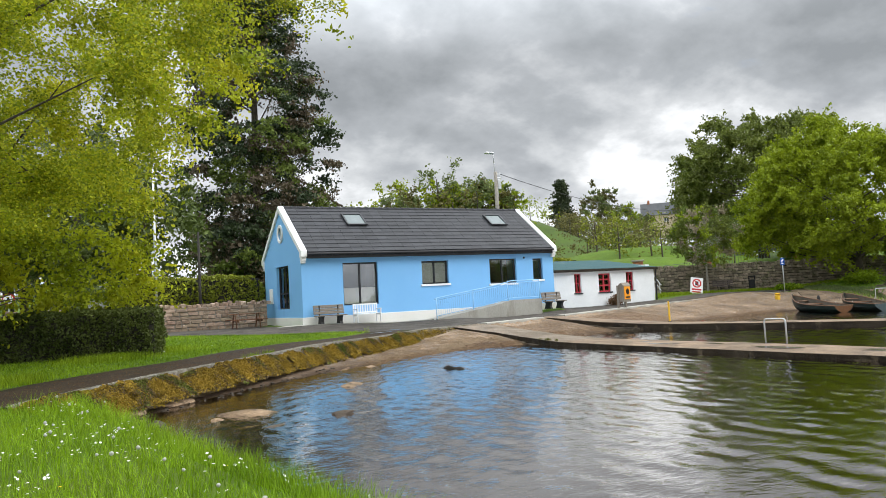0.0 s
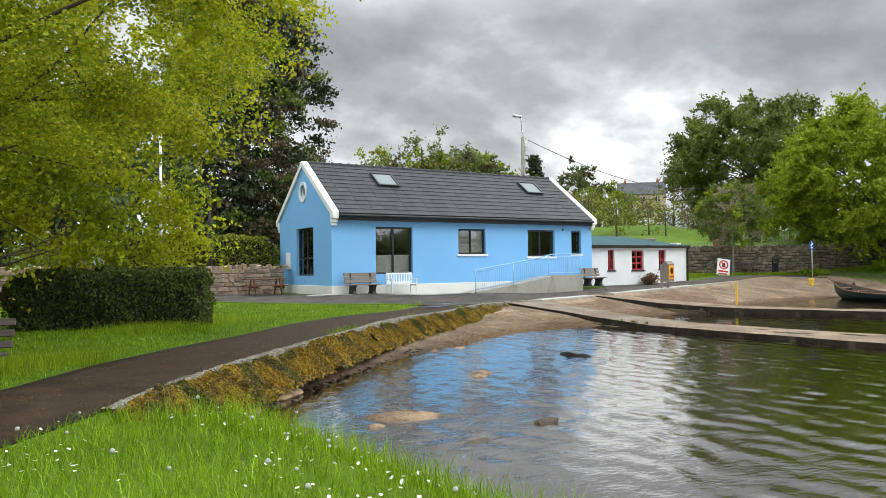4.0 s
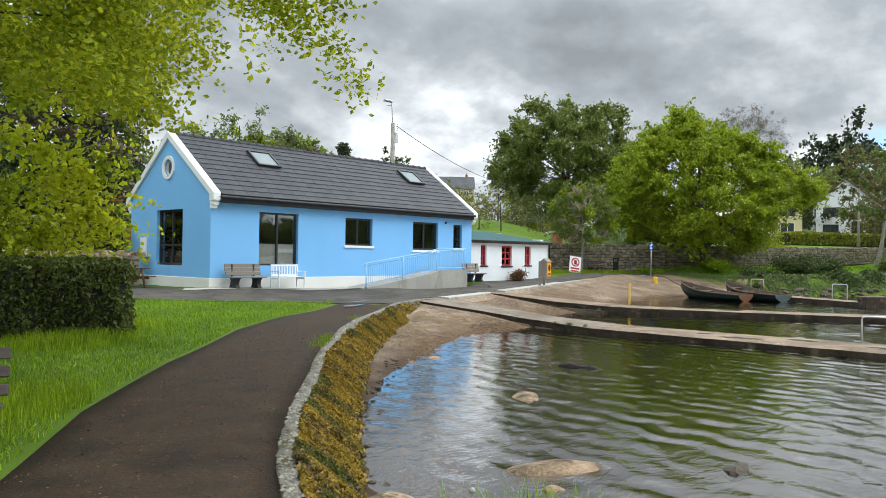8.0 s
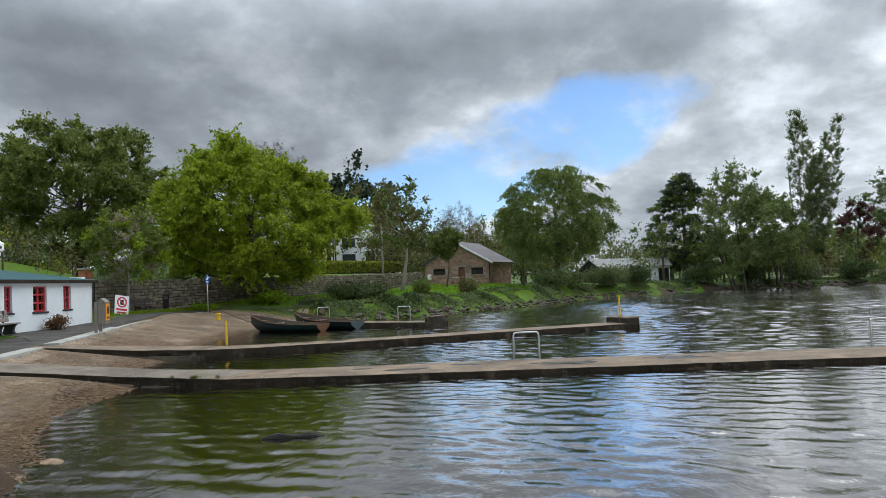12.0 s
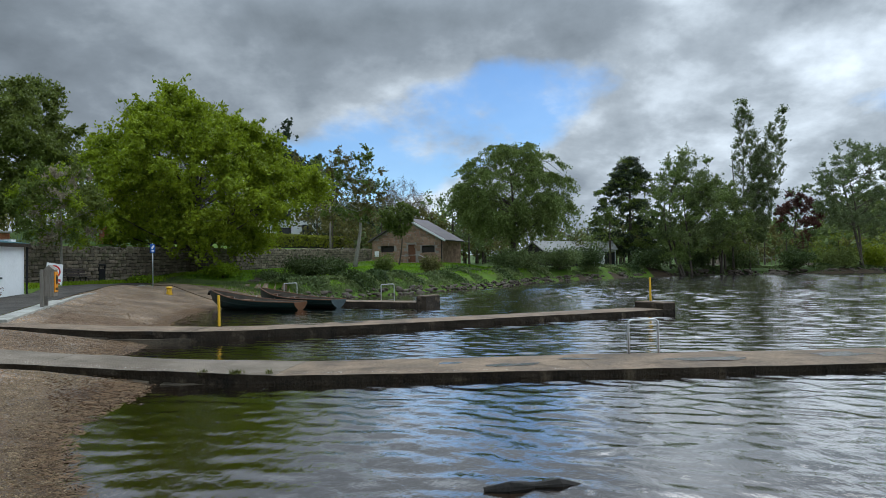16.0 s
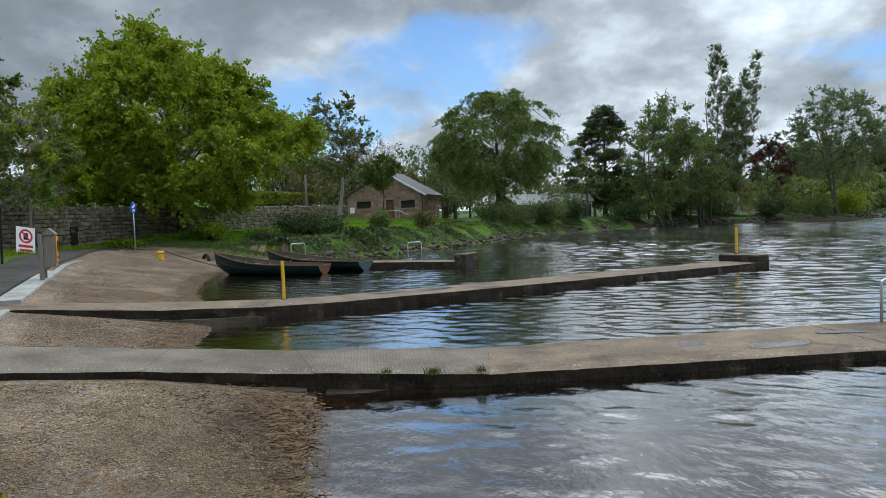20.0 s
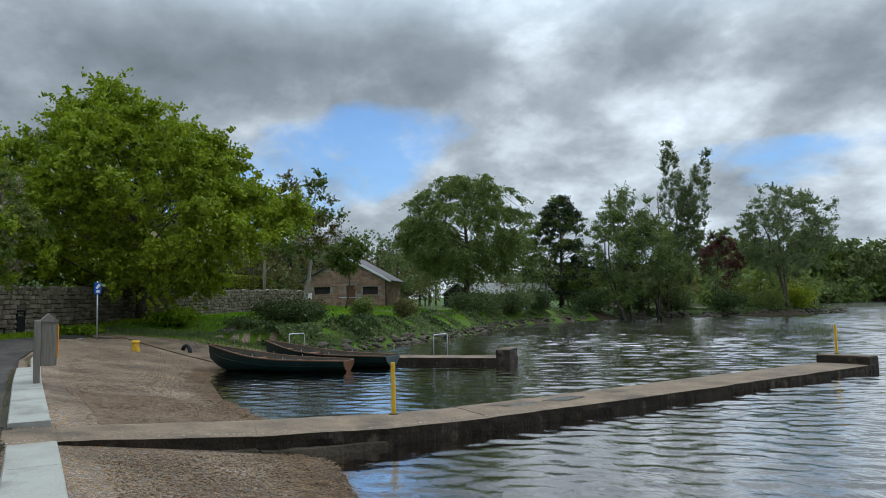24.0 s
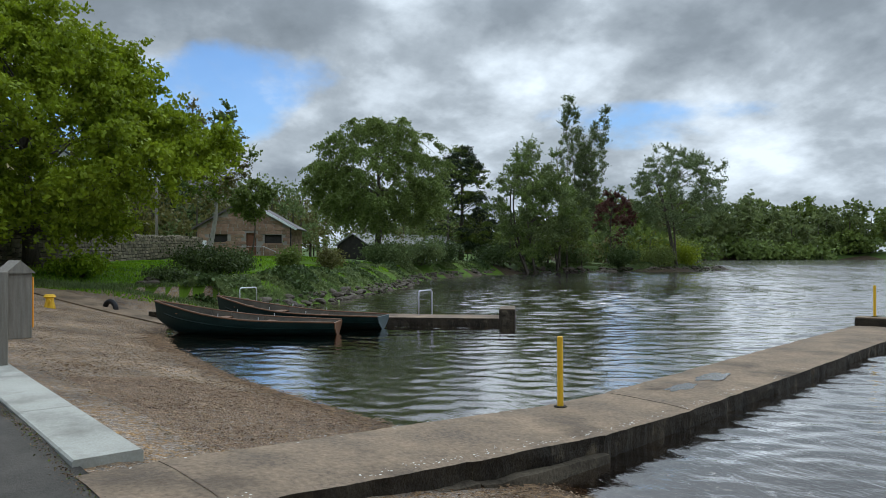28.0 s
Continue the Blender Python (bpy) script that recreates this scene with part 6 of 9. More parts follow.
    if style == "conifer":
        td[..., 2] = td[..., 2] * 0.32 - 0.30
    elif style == "willow":
        td[..., 2] = td[..., 2] * 0.5 - 0.9
    elif style == "umbrella":
        td[..., 2] = td[..., 2] * 0.6 - 0.10
    elif style == "poplar":
        td[..., 2] = np.abs(td[..., 2]) + 0.9
    else:
        td[..., 2] = td[..., 2] * 0.8 + 0.1
    td /= np.linalg.norm(td, axis=2)[..., None]
    tl = rng.uniform(0.55, 1.5, (len(C), m)) * clump_r
    which, tw = rng.integers(0, len(C), count), rng.integers(0, m, count)
    u = rng.uniform(0, 1, count) ** 0.8
    p = C[which] + td[which, tw] * (u * tl[which, tw])[:, None] + rng.normal(size=(count, 3)) * clump_r * 0.085
    p[:, 2] -= (u * tl[which, tw]) ** 2 * ((0.28 if style == "willow" else 0.13) / clump_r if style in ("umbrella", "willow") else 0.06 / clump_r)
    ok = p[:, 2] > min(0.25, base)
    for ax, ay, ar in avoid:
        d = np.hypot(p[:, 0] + x - ax, p[:, 1] + y - ay)
        ok &= (d > ar) | (p[:, 2] + z - 2.3 > 0.43 * d + 0.3)
    p, which = p[ok], which[ok]
    if fine:
        # close over the path every leaf is drawn at its true size
        near = np.hypot(p[:, 0] + x - fine[0], p[:, 1] + y - fine[1]) < fine[2]
        q = np.repeat(p[near], 4, 0)
        q += rng.normal(size=q.shape) * 0.09
        p, which = p[~near], which[~near]
        for k, mname in enumerate(dict.fromkeys(mats)):
            leaves("near_leaves", q[k::len(set(mats))], leaf * 0.36, leaf * 0.62, M[mname], root, seed + 40 + k, flat=0.45)
    if len(mats) == 1:
        leaves("crown", p, leaf * 0.6, leaf * 1.25, M[mats[0]], root, seed + 2, droop=0.5 if style in ("willow",) else 0.15, long=thin)
    else:
        pick = np.random.default_rng(seed + 3).integers(0, 100, len(C))[which] % len(mats)
        for k, mname in enumerate(mats):
            leaves("crown", p[pick == k], leaf * 0.6, leaf * 1.25, M[mname], root, seed + 2 + k)
    return root


def build_trees():
    # overhanging beech by the path
    def over_path(px, py, pz):
        """The lower twigs of the beech rise towards the lake and leave the path clear."""
        ahead = px + 12.0 > 1.05 * (py + 20.5)
        d = math.hypot(px + 12.0, py + 20.5)
        return pz > 2.9 + 0.85 * max(0.0, px + 13) and not (ahead and pz < 4.5 + 0.5 * d) and math.hypot(px + 14.4, py + 25) > 6.0

    # boughs that hang low over the lawn beside the hedge
    rnd, low = random.Random(3), []
    while len(low) < 170:
        q = (rnd.uniform(-17, -8), rnd.uniform(-17.3, -9.5), 2.5 + 3.2 * rnd.random())
        if q[0] < -15.6 + 0.46 * (q[1] + 25.5) - 0.25 * (5.7 - q[2]) + 1.0:
            low.append(q)
    tree("beech_tree", -16.9, -12.9, 15.5, 12.6, 11.4, 1.7, ["lime", "lime", "lime", "limetree"], 330000, 0.074, 11, "spreading beech with fresh yellow-green leaves over the path", "umbrella", 0.42, limbs=24, clumps=620, clump_r=1.15, twigs=12, lobes=0.2, skirt=3.0, clear=over_path, extra=low, fine=(-14.2, -24.0, 10.0), avoid=((-12.3, -20.4, 6.5), (-11.0, -19.3, 6.5), (-9.0, -17.2, 7.0)))
    tree("fir_tree", 10.4, 47.3, 42, 9.0, 9.0, 2.5, ["fir", "deadfir", "fir", "oak"], 130000, 0.20, 12, "tall dark fir with dead brown branches", "conifer", 0.6, limbs=60, clumps=640, clump_r=1.8, twigs=14, taper_to=0.55)
    tree("lime_tree", 44.0, -0.4, 12.4, 8.3, 8.2, 1.7, ["limetree"], 170000, 0.115, 13, "broad lime tree in bright spring leaf beside the wall", "umbrella", 0.38, limbs=36, clumps=350, clump_r=1.25, twigs=10, lean=(0.0, 0.8), lobes=0.24)
    tree("oak_tree", 80, 36, 20.3, 12.2, 11.5, 3.0, ["oak"], 110000, 0.20, 14, "large dark olive oak on the hill", "round", 0.7, limbs=50, clumps=300, clump_r=1.8, gap=0.34)
    tree("young_tree", 31.9, 3.6, 6.3, 2.5, 2.5, 2.3, ["oak", "limetree", "oak", "blossom"], 26000, 0.07, 15, "young flowering tree beside the stone wall", "round", 0.09, "palebark", limbs=16, clumps=110, clump_r=0.55)
    tree("ash_tree", 59.3, -9.4, 10.6, 3.7, 3.5, 4.2, ["brownleaf", "oak"], 11000, 0.11, 16, "thin ash with sparse olive leaves on the lawn", "round", 0.20, "palebark", limbs=26, clumps=75, clump_r=0.7, lean=(0.6, 0.2))
    tree("holly_tree", 65.0, -13.2, 6.6, 1.55, 1.55, 3.1, ["oak"], 10000, 0.10, 17, "small dark round tree in front of the stone hut", "round", 0.09, limbs=10, clumps=55, clump_r=0.5)
    tree("willow_tree", 69.2, -24.9, 14.2, 6.3, 6.2, 3.7, ["willow"], 120000, 0.095, 18, "large rounded grey-green willow on the shore", "willow", 0.36, limbs=40, clumps=340, clump_r=1.05, twigs=11, lobes=0.16)
    tree("cypress_tree", 92.5, -43.8, 14.8, 5.4, 5.4, 2.6, ["fir", "oak"], 70000, 0.12, 19, "dark dense tree with a ragged outline", "conifer", 0.3, limbs=26, clumps=300, clump_r=0.9, taper_to=0.5)
    tree("alder_tree", 80.6, -47.6, 15.5, 5.0, 5.0, 2.4, ["dull", "willow"], 40000, 0.115, 20, "tall alder among the shore trees", "egg", 0.22, limbs=24, clumps=130, clump_r=1.1, trunks=3, gap=0.25)
    tree("alder_tree", 84.5, -52.5, 12.0, 4.6, 4.6, 1.8, ["willow", "dull"], 32000, 0.115, 21, "alder among the shore trees", "egg", 0.2, limbs=20, clumps=100, clump_r=1.0, trunks=3, gap=0.25)
    tree("poplar_tree", 90.2, -60.3, 22.5, 6.2, 6.2, 3.0, ["poplar"], 70000, 0.085, 22, "tall thin wind-blown poplar", "poplar", 0.26, "palebark", limbs=60, clumps=520, clump_r=0.75, lean=(-0.2, 0.3), trunks=3, rz=65)
    tree("copper_beech", 91.2, -66.6, 11.4, 2.6, 2.6, 2.5, ["copper", "copper", "dull"], 20000, 0.115, 23, "small copper-red beech among the shore trees", "egg", 0.2, limbs=12, clumps=60, clump_r=0.8)
    tree("shore_willow", 82.6, -70.0, 15.6, 6.2, 5.8, 4.2, ["poplar"], 46000, 0.10, 24, "open wind-blown willow near the point", "round", 0.24, limbs=44, clumps=230, clump_r=0.85, lean=(0.3, -0.6), trunks=3, gap=0.3)


build_trees()


# ---- stone walls ----
BLOCKS = {}


def blocks(key, mat):
    if key not in BLOCKS:
        BLOCKS[key] = [block_mesh("stone", k + 31 * len(BLOCKS), mat) for k in range(6)]
    return BLOCKS[key]


def stone_wall(name, line, z0, z1, thick, sw, sh, mat, core, label, cope=True, most=300, seed=1, cope_mat=None):
    """A rubble wall along a plan line: a mortar core, face stones in rough courses and upright cope stones. z0, z1: base and top at each point."""
    rnd = random.Random(seed)
    ox, oy = line[0]
    root = thing(name, ox, oy, 0, label=label, category="stone wall", kind="structure")
    made, rest_v, rest_f = 0, [], []
    meshes = blocks(name, mat)
    for (a, b, p0, p1, q0, q1) in zip(line, line[1:], z0, z0[1:], z1, z1[1:]):
        a, b = Vector(a), Vector(b)
        d = b - a
        L = d.length
        t = d.normalized()
        nrm = Vector((t.y, -t.x))
        yaw = math.degrees(math.atan2(t.y, t.x))
        bm = bmesh.new()
        e = nrm * (thick / 2 - 0.03)
        lo = [(a - e, p0), (b - e, p1), (b + e, p1), (a + e, p0)]
        hi = [(a - e, q0), (b - e, q1), (b + e, q1), (a + e, q0)]
        vs = [bm.verts.new((p.x - ox, p.y - oy, z - 0.3)) for p, z in lo] + [bm.verts.new((p.x - ox, p.y - oy, z)) for p, z in hi]
        for f in ((3, 2, 1, 0), (4, 5, 6, 7), (0, 1, 5, 4), (1, 2, 6, 5), (2, 3, 7, 6), (3, 0, 4, 7)):
            bm.faces.new([vs[i] for i in f])
        part("core", bm, core, root)
        rows = max(2, round((q0 - p0) / sh))
        jobs = []
        for j in range(rows):
            s = -rnd.uniform(0, sw * 0.6)
            while s < L:
                w = rnd.uniform(0.6, 1.6) * sw
                u = min(max((s + w / 2) / L, 0), 1)
                zb, zt = p0 + (p1 - p0) * u, q0 + (q1 - q0) * u
                h = (zt - zb) / rows
                w2 = min(w, L - s)
                if w2 > 0.08 and s + w2 > 0.05:
                    c = a + t * (s + w2 / 2) + nrm * (thick / 2 - 0.05 + rnd.uniform(-0.012, 0.02))
                    jobs.append((c, zb + h * (j + 0.5) + rnd.uniform(-0.02, 0.02), w2 - 0.025, 0.16, h * rnd.uniform(0.86, 1.0) - 0.015, rnd.uniform(-3, 3)))
                s += w
        if cope:
            s = 0.0
            while s < L:
                w = rnd.uniform(0.16, 0.34)
                u = min((s + w / 2) / L, 1)
                hh = rnd.uniform(0.14, 0.27)
                jobs.append((a + t * (s + w / 2), q0 + (q1 - q0) * u + hh / 2 - 0.03, w - 0.02, thick * rnd.uniform(0.85, 1.05), hh, rnd.uniform(-9, 9)))
                s += w
        for c, z, w, dd, h, tilt in jobs:
            m = Matrix.Translation((c.x - ox, c.y - oy, z)) @ pose(0, 0, 0, 0, tilt, yaw) @ Matrix.Diagonal((w, dd, h, 1))
            me = meshes[rnd.randrange(6)]
            if made < most:
                ob = new("stone", me)
                ob.parent = root
                ob.matrix_basis = m
                made += 1
            else:
                k = len(rest_v)
                rest_v += [(m @ v.co)[:] for v in me.vertices]
                rest_f += [[k + i for i in f.vertices] for f in me.polygons]
    if rest_v:
        me = bpy.data.meshes.new("far_stones")
        me.from_pydata(rest_v, [], rest_f)
        tagged(finish("far_stones", me, mat, root), kind="stuff")
    return root


# ---- far houses ----
def plain_window(parent, m, w, h, mat_frame, cols=2):
    e = new("window")
    e.parent = parent
    e.matrix_basis = m
    bm = bmesh.new()
    panel(bm, 0, w, 0, h, [(0.07 + (w - 0.07) * k / cols, (w - 0.07) * (k + 1) / cols, 0.07, h - 0.07) for k in range(cols)], lambda u, v, k: (u, -0.05 + 0.07 * k, v))
    part("window_frame", bm, mat_frame, e)
    bm = bmesh.new()
    box(bm, 0.05, w - 0.05, 0.0, 0.015, 0.05, h - 0.05)
    part("pane", bm, M["farglass"], e)


def far_house(name, x, y, z, rz, w, d, h, rh, wall, roof, wins, label, gable_front=False, chimneys=(), wf=None, over=0.3):
    """A house with a pitched roof; local x along its front, which faces -y. gable_front turns the ridge to run front to back."""
    r = thing(name, x, y, z, rz, label, "house")
    bm = bmesh.new()
    box(bm, 0, w, 0, d, -1.0, h)
    part("wall", bm, M[wall], r)
    bm = bmesh.new()
    if gable_front:
        a = [bm.verts.new(v) for v in ((0, 0, h), (w, 0, h), (w / 2, 0, h + rh), (0, d, h), (w, d, h), (w / 2, d, h + rh))]
        for f in ((0, 1, 2), (3, 5, 4), (0, 3, 4, 1), (1, 4, 5, 2), (0, 2, 5, 3)):
            bm.faces.new([a[i] for i in f])
    else:
        a = [bm.verts.new(v) for v in ((0, 0, h), (0, d, h), (0, d / 2, h + rh), (w, 0, h), (w, d, h), (w, d / 2, h + rh))]
        for f in ((0, 1, 2), (3, 5, 4), (0, 3, 4, 1), (1, 4, 5, 2), (0, 2, 5, 3)):
            bm.faces.new([a[i] for i in f])
    part("gable", bm, M[wall], r)
    half = (w if gable_front else d) / 2
    ang = math.atan2(rh, half)
    sl = math.hypot(rh, half) + over
    run = d if gable_front else w
    for s in (0, 1):
        bm = bmesh.new()
        box(bm, -over, run + over, -over, sl - over + 0.02, 0.0, 0.12, 0.01)
        base = pose(0, 0, h) if s == 0 else pose(w, d, h, 0, 0, 180)
        if gable_front:
            base = pose(0, d, h, 0, 0, -90) if s == 0 else pose(w, 0, h, 0, 0, 90)
        bmesh.ops.transform(bm, matrix=base @ pose(0, 0, 0.01, math.degrees(ang)), verts=bm.verts)
        part("roof", bm, M[roof], r)
    for cx, cy, ch in chimneys:
        bm = bmesh.new()
        box(bm, cx - 0.35, cx + 0.35, cy - 0.3, cy + 0.3, h, ch, 0.02)
        part("chimney", bm, M["brick"], r)
        bm = bmesh.new()
        rod(bm, [(cx, cy, ch - 0.05), (cx, cy, ch + 0.35)], 0.12, 8)
        part("chimney_pot", bm, M["brick"], r)
    for side, u, v, ww, hh in wins:
        m = {"f": pose(u, -0.004, v), "r": pose(w + 0.004, u, v, 0, 0, 90), "l": pose(-0.004, u, v, 0, 0, -90)}[side]
        plain_window(r, m, ww, hh, M[wf or "signwhite"])
    return r


M["farglass"] = surf("dark_far_window_glass", (0.02, 0.024, 0.03), (0.04, 0.046, 0.055), rough=0.08, big=1, fine=3, bump=0, spec=0.8)

far_house("white_house", 93.5, 5.2, 5.4, -72, 7.0, 12, 5.0, 3.0, "greyhouse", "farslate", [("f", 0.8, 0.4, 1.9, 1.6), ("f", 4.2, 0.4, 1.3, 2.0), ("f", 0.8, 3.0, 1.9, 1.3), ("f", 4.4, 3.0, 1.6, 1.3), ("l", 3, 0.5, 1.5, 2.0), ("l", 3, 3.0, 1.6, 1.2), ("l", 7, 0.5, 1.6, 2.0), ("l", 7, 3.0, 1.6, 1.2)], "white rendered two-storey house with grey slate roof", True, wf="anthracite")
far_house("cream_house", 84.0, 12.5, 5.3, -66, 6.4, 9, 4.3, 2.9, "cream", "farslate", [("f", 0.7, 0.5, 1.1, 1.9), ("f", 2.6, 0.5, 1.5, 1.5), ("f", 0.7, 2.7, 1.0, 1.1), ("f", 2.6, 2.7, 1.5, 1.2)], "cream yellow rendered house with dark slate roof", wf="signwhite")
far_house("house_wing", 85.8, 8.3, 5.3, -66, 3.5, 7, 4.8, 2.3, "cream", "farslate", [("f", 0.9, 0.5, 1.7, 1.6), ("f", 0.7, 2.9, 2.1, 1.3)], "cream rendered gabled wing with wide windows", True, wf="signwhite")
far_house("beige_house", 140, 122, 17.0, -45, 13, 8, 5.2, 3.6, "beigehouse", "farslate", [("f", 2, 3, 1.4, 1.4), ("f", 6, 3, 1.4, 1.4), ("f", 10, 3, 1.4, 1.4), ("f", 2, 0.6, 1.4, 1.6)], "beige rendered house on the hill", chimneys=((2, 4, 9.6), (11, 4, 9.6)))
far_house("white_cottage", 84.5, 50, 9.6, -50, 5.0, 9, 2.6, 2.6, "greyhouse", "farslate", [("f", 1.6, 0.7, 1.4, 1.2)], "white gabled cottage on the hill", True)
far_house("brick_house", 21.0, 66, 4.5, -20, 7.5, 9, 6.2, 2.6, "brick", "farslate", [("f", 0.9, 3.6, 1.3, 1.8), ("f", 4.8, 3.6, 1.3, 1.8), ("f", 0.9, 0.8, 1.3, 1.8), ("f", 4.8, 0.8, 1.3, 1.8)], "tall red brick house with chimneys", chimneys=((0.9, 4.5, 9.8), (6.8, 4.5, 9.8)))


# ---- stone hut on the lawn ----
def build_hut():
    z = 2.0
    r = thing("stone_hut", 71.0, -17.7, z, 70, "sandstone hut with slate roof and brown door", "hut")
    # local x runs from the near corner along the front, local -y is the way in
    W, D, H, R = 8.2, 6.4, 2.75, 2.3
    front = [(0.9, 2.4, 1.35, 2.1), (3.1, 4.0, 0.35, 2.25), (5.6, 7.2, 1.45, 2.15)]
    bm = bmesh.new()
    panel(bm, 0, W, -0.6, H, front, lambda u, v, k: (u, -0.3 * k, v))
    part("front_wall", bm, M["mortar"], r)
    bm = bmesh.new()
    a = [bm.verts.new((x, y, zz)) for y in (0, -0.3) for x, zz in ((0, H), (W, H), (W / 2, H + R))]
    for f in ((0, 1, 2), (3, 5, 4), (0, 3, 4, 1), (1, 4, 5, 2), (2, 5, 3, 0)):
        bm.faces.new([a[i] for i in f])
    part("gable", bm, M["mortar"], r)
    for b in ((0, 0.3, -D, -0.3, -0.6, H), (W - 0.3, W, -D, -0.3, -0.6, H), (0.3, W - 0.3, -D, -D + 0.3, -0.6, H)):
        bm = bmesh.new()
        box(bm, *b)
        part("side_wall", bm, M["hutstone"], r)
    rnd = random.Random(3)
    me = blocks("stone_hut", M["hutstone"])
    n = 0
    for j in range(17):
        zz = -0.25 + j * 0.3
        s = -rnd.uniform(0, 0.3)
        while s < W:
            w = rnd.uniform(0.35, 0.85)
            a, b = max(s, 0), min(s + w, W)
            mid = (a + b) / 2
            if zz < H - 0.1:
                ok = not any(c - 0.15 < mid < d + 0.15 and e - 0.1 < zz + 0.15 < g + 0.1 for c, d, e, g in front)
            else:
                ok = zz + 0.15 < H + R * (1 - abs(mid - W / 2) / (W / 2)) - 0.25
            if ok and b - a > 0.12 and n < 290:
                ob = new("stone", me[rnd.randrange(6)])
                ob.parent = r
                ob.matrix_basis = Matrix.Translation((mid, 0.0, zz + 0.15)) @ Matrix.Diagonal((b - a - 0.02, 0.09, 0.28, 1))
                n += 1
            s += w
    # side towards the lake
    bm = bmesh.new()
    for j in range(11):
        s = -rnd.uniform(0, 0.3)
        while s < D:
            w = rnd.uniform(0.35, 0.85)
            a, b = max(s, 0), min(s + w, D)
            if b - a > 0.1 and j * 0.29 < H:
                box(bm, -0.04, 0.02, -b + 0.012, -a - 0.012, -0.25 + j * 0.29, 0.02 + j * 0.29, 0.01)
            s += w
    tagged(part("side_masonry", bm, M["hutstone"], r), kind="stuff")
    ang = math.atan2(R, W / 2)
    sl = math.hypot(R, W / 2) + 0.45
    for s in (0, 1):
        bm = bmesh.new()
        box(bm, -0.35, D + 0.35, -0.45, sl - 0.43, 0, 0.10, 0.01)
        m = pose(0, 0, H, 0, 0, -90) if s == 0 else pose(W, -D, H, 0, 0, 90)
        bmesh.ops.transform(bm, matrix=m @ pose(0, 0, 0.02, math.degrees(ang)), verts=bm.verts)
        part("roof", bm, M["hutroof"], r)
        for k in range(9):
            bm = bmesh.new()
            box(bm, -0.36, D + 0.36, -0.47 + k * sl / 9, -0.45 + (k + 1) * sl / 9 + 0.02, 0.10, 0.125)
            bmesh.ops.transform(bm, matrix=m @ pose(0, 0, 0.02, math.degrees(ang)), verts=bm.verts)
            part("slate_course", bm, M["hutroof"], r)
        bm = bmesh.new()
        box(bm, -0.40, -0.34, -0.5, sl - 0.43, -0.06, 0.14, 0.01)
        bmesh.ops.transform(bm, matrix=m @ pose(0, 0, 0.02, math.degrees(ang)), verts=bm.verts)
        part("barge_board", bm, M["greyhouse"], r) if s == 0 else bm.free()
    bm = bmesh.new()
    box(bm, 3.1, 4.0, -0.22, -0.16, 0.35, 2.25, 0.01)
    part("door", bm, M["picnic"], r, "brown timber door")
    for a, b, c, d in (front[0], front[2]):
        bm = bmesh.new()
        box(bm, a, b, -0.24, -0.2, c, d)
        part("window_louvre", bm, M["shedwall"], r)
        bm = bmesh.new()
        box(bm, a - 0.1, b + 0.1, -0.05, 0.07, c - 0.12, c, 0.01)
        part("sill", bm, M["hutstone"], r)
    bm = bmesh.new()
    box(bm, 7.4, 7.9, 0.03, 0.06, 1.0, 1.6, 0.005)
    part("notice", bm, M["signwhite"], r, "white notice board")
    for k in range(3):
        bm = bmesh.new()
        box(bm, 2.9, 4.2, 0.06, 0.4 + 0.3 * (2 - k), -0.3, 0.0 + 0.16 * k - 0.12, 0.01)
        part("step", bm, M["ramp"], r)
    for y in (0.5, 1.2):
        bm = bmesh.new()
        rod(bm, [(2.4, y, 0.0), (2.4, y, 1.1), (4.6, y, 1.1)] if y < 1 else [(1.2, y, -0.2), (1.2, y, 0.6), (2.4, y - 0.5, 1.1)], 0.025, 6)
        part("handrail", bm, M["steel"], r)
    bm = bmesh.new()
    rod(bm, [(0.1, 0.08, H), (0.1, 0.08, -0.2)], 0.05, 8)
    part("downpipe", bm, M["black"], r)


build_hut()


def shed(x, y, z, rz, w, d, h, rh, wall, roof, label):
    far = far_house("shed", x, y, z, rz, w, d, h, rh, wall, roof, [], label, over=0.25)
    far["category"] = "shed"
    bm = bmesh.new()
    box(bm, w * 0.35, w * 0.35 + 1.4, -0.03, 0.02, -0.5, h - 0.3, 0.01)
    part("door", bm, M["black"], far)


shed(97.0, -33.0, 1.2, -62, 13, 6, 2.3, 1.5, "shedwall", "corrugated", "long dark boathouse shed with pale sheet roof")
shed(88.6, -38.6, 1.0, -80, 2.4, 3, 2.6, 1.0, "greyhouse", "corrugated", "small white gabled shed by the shore")


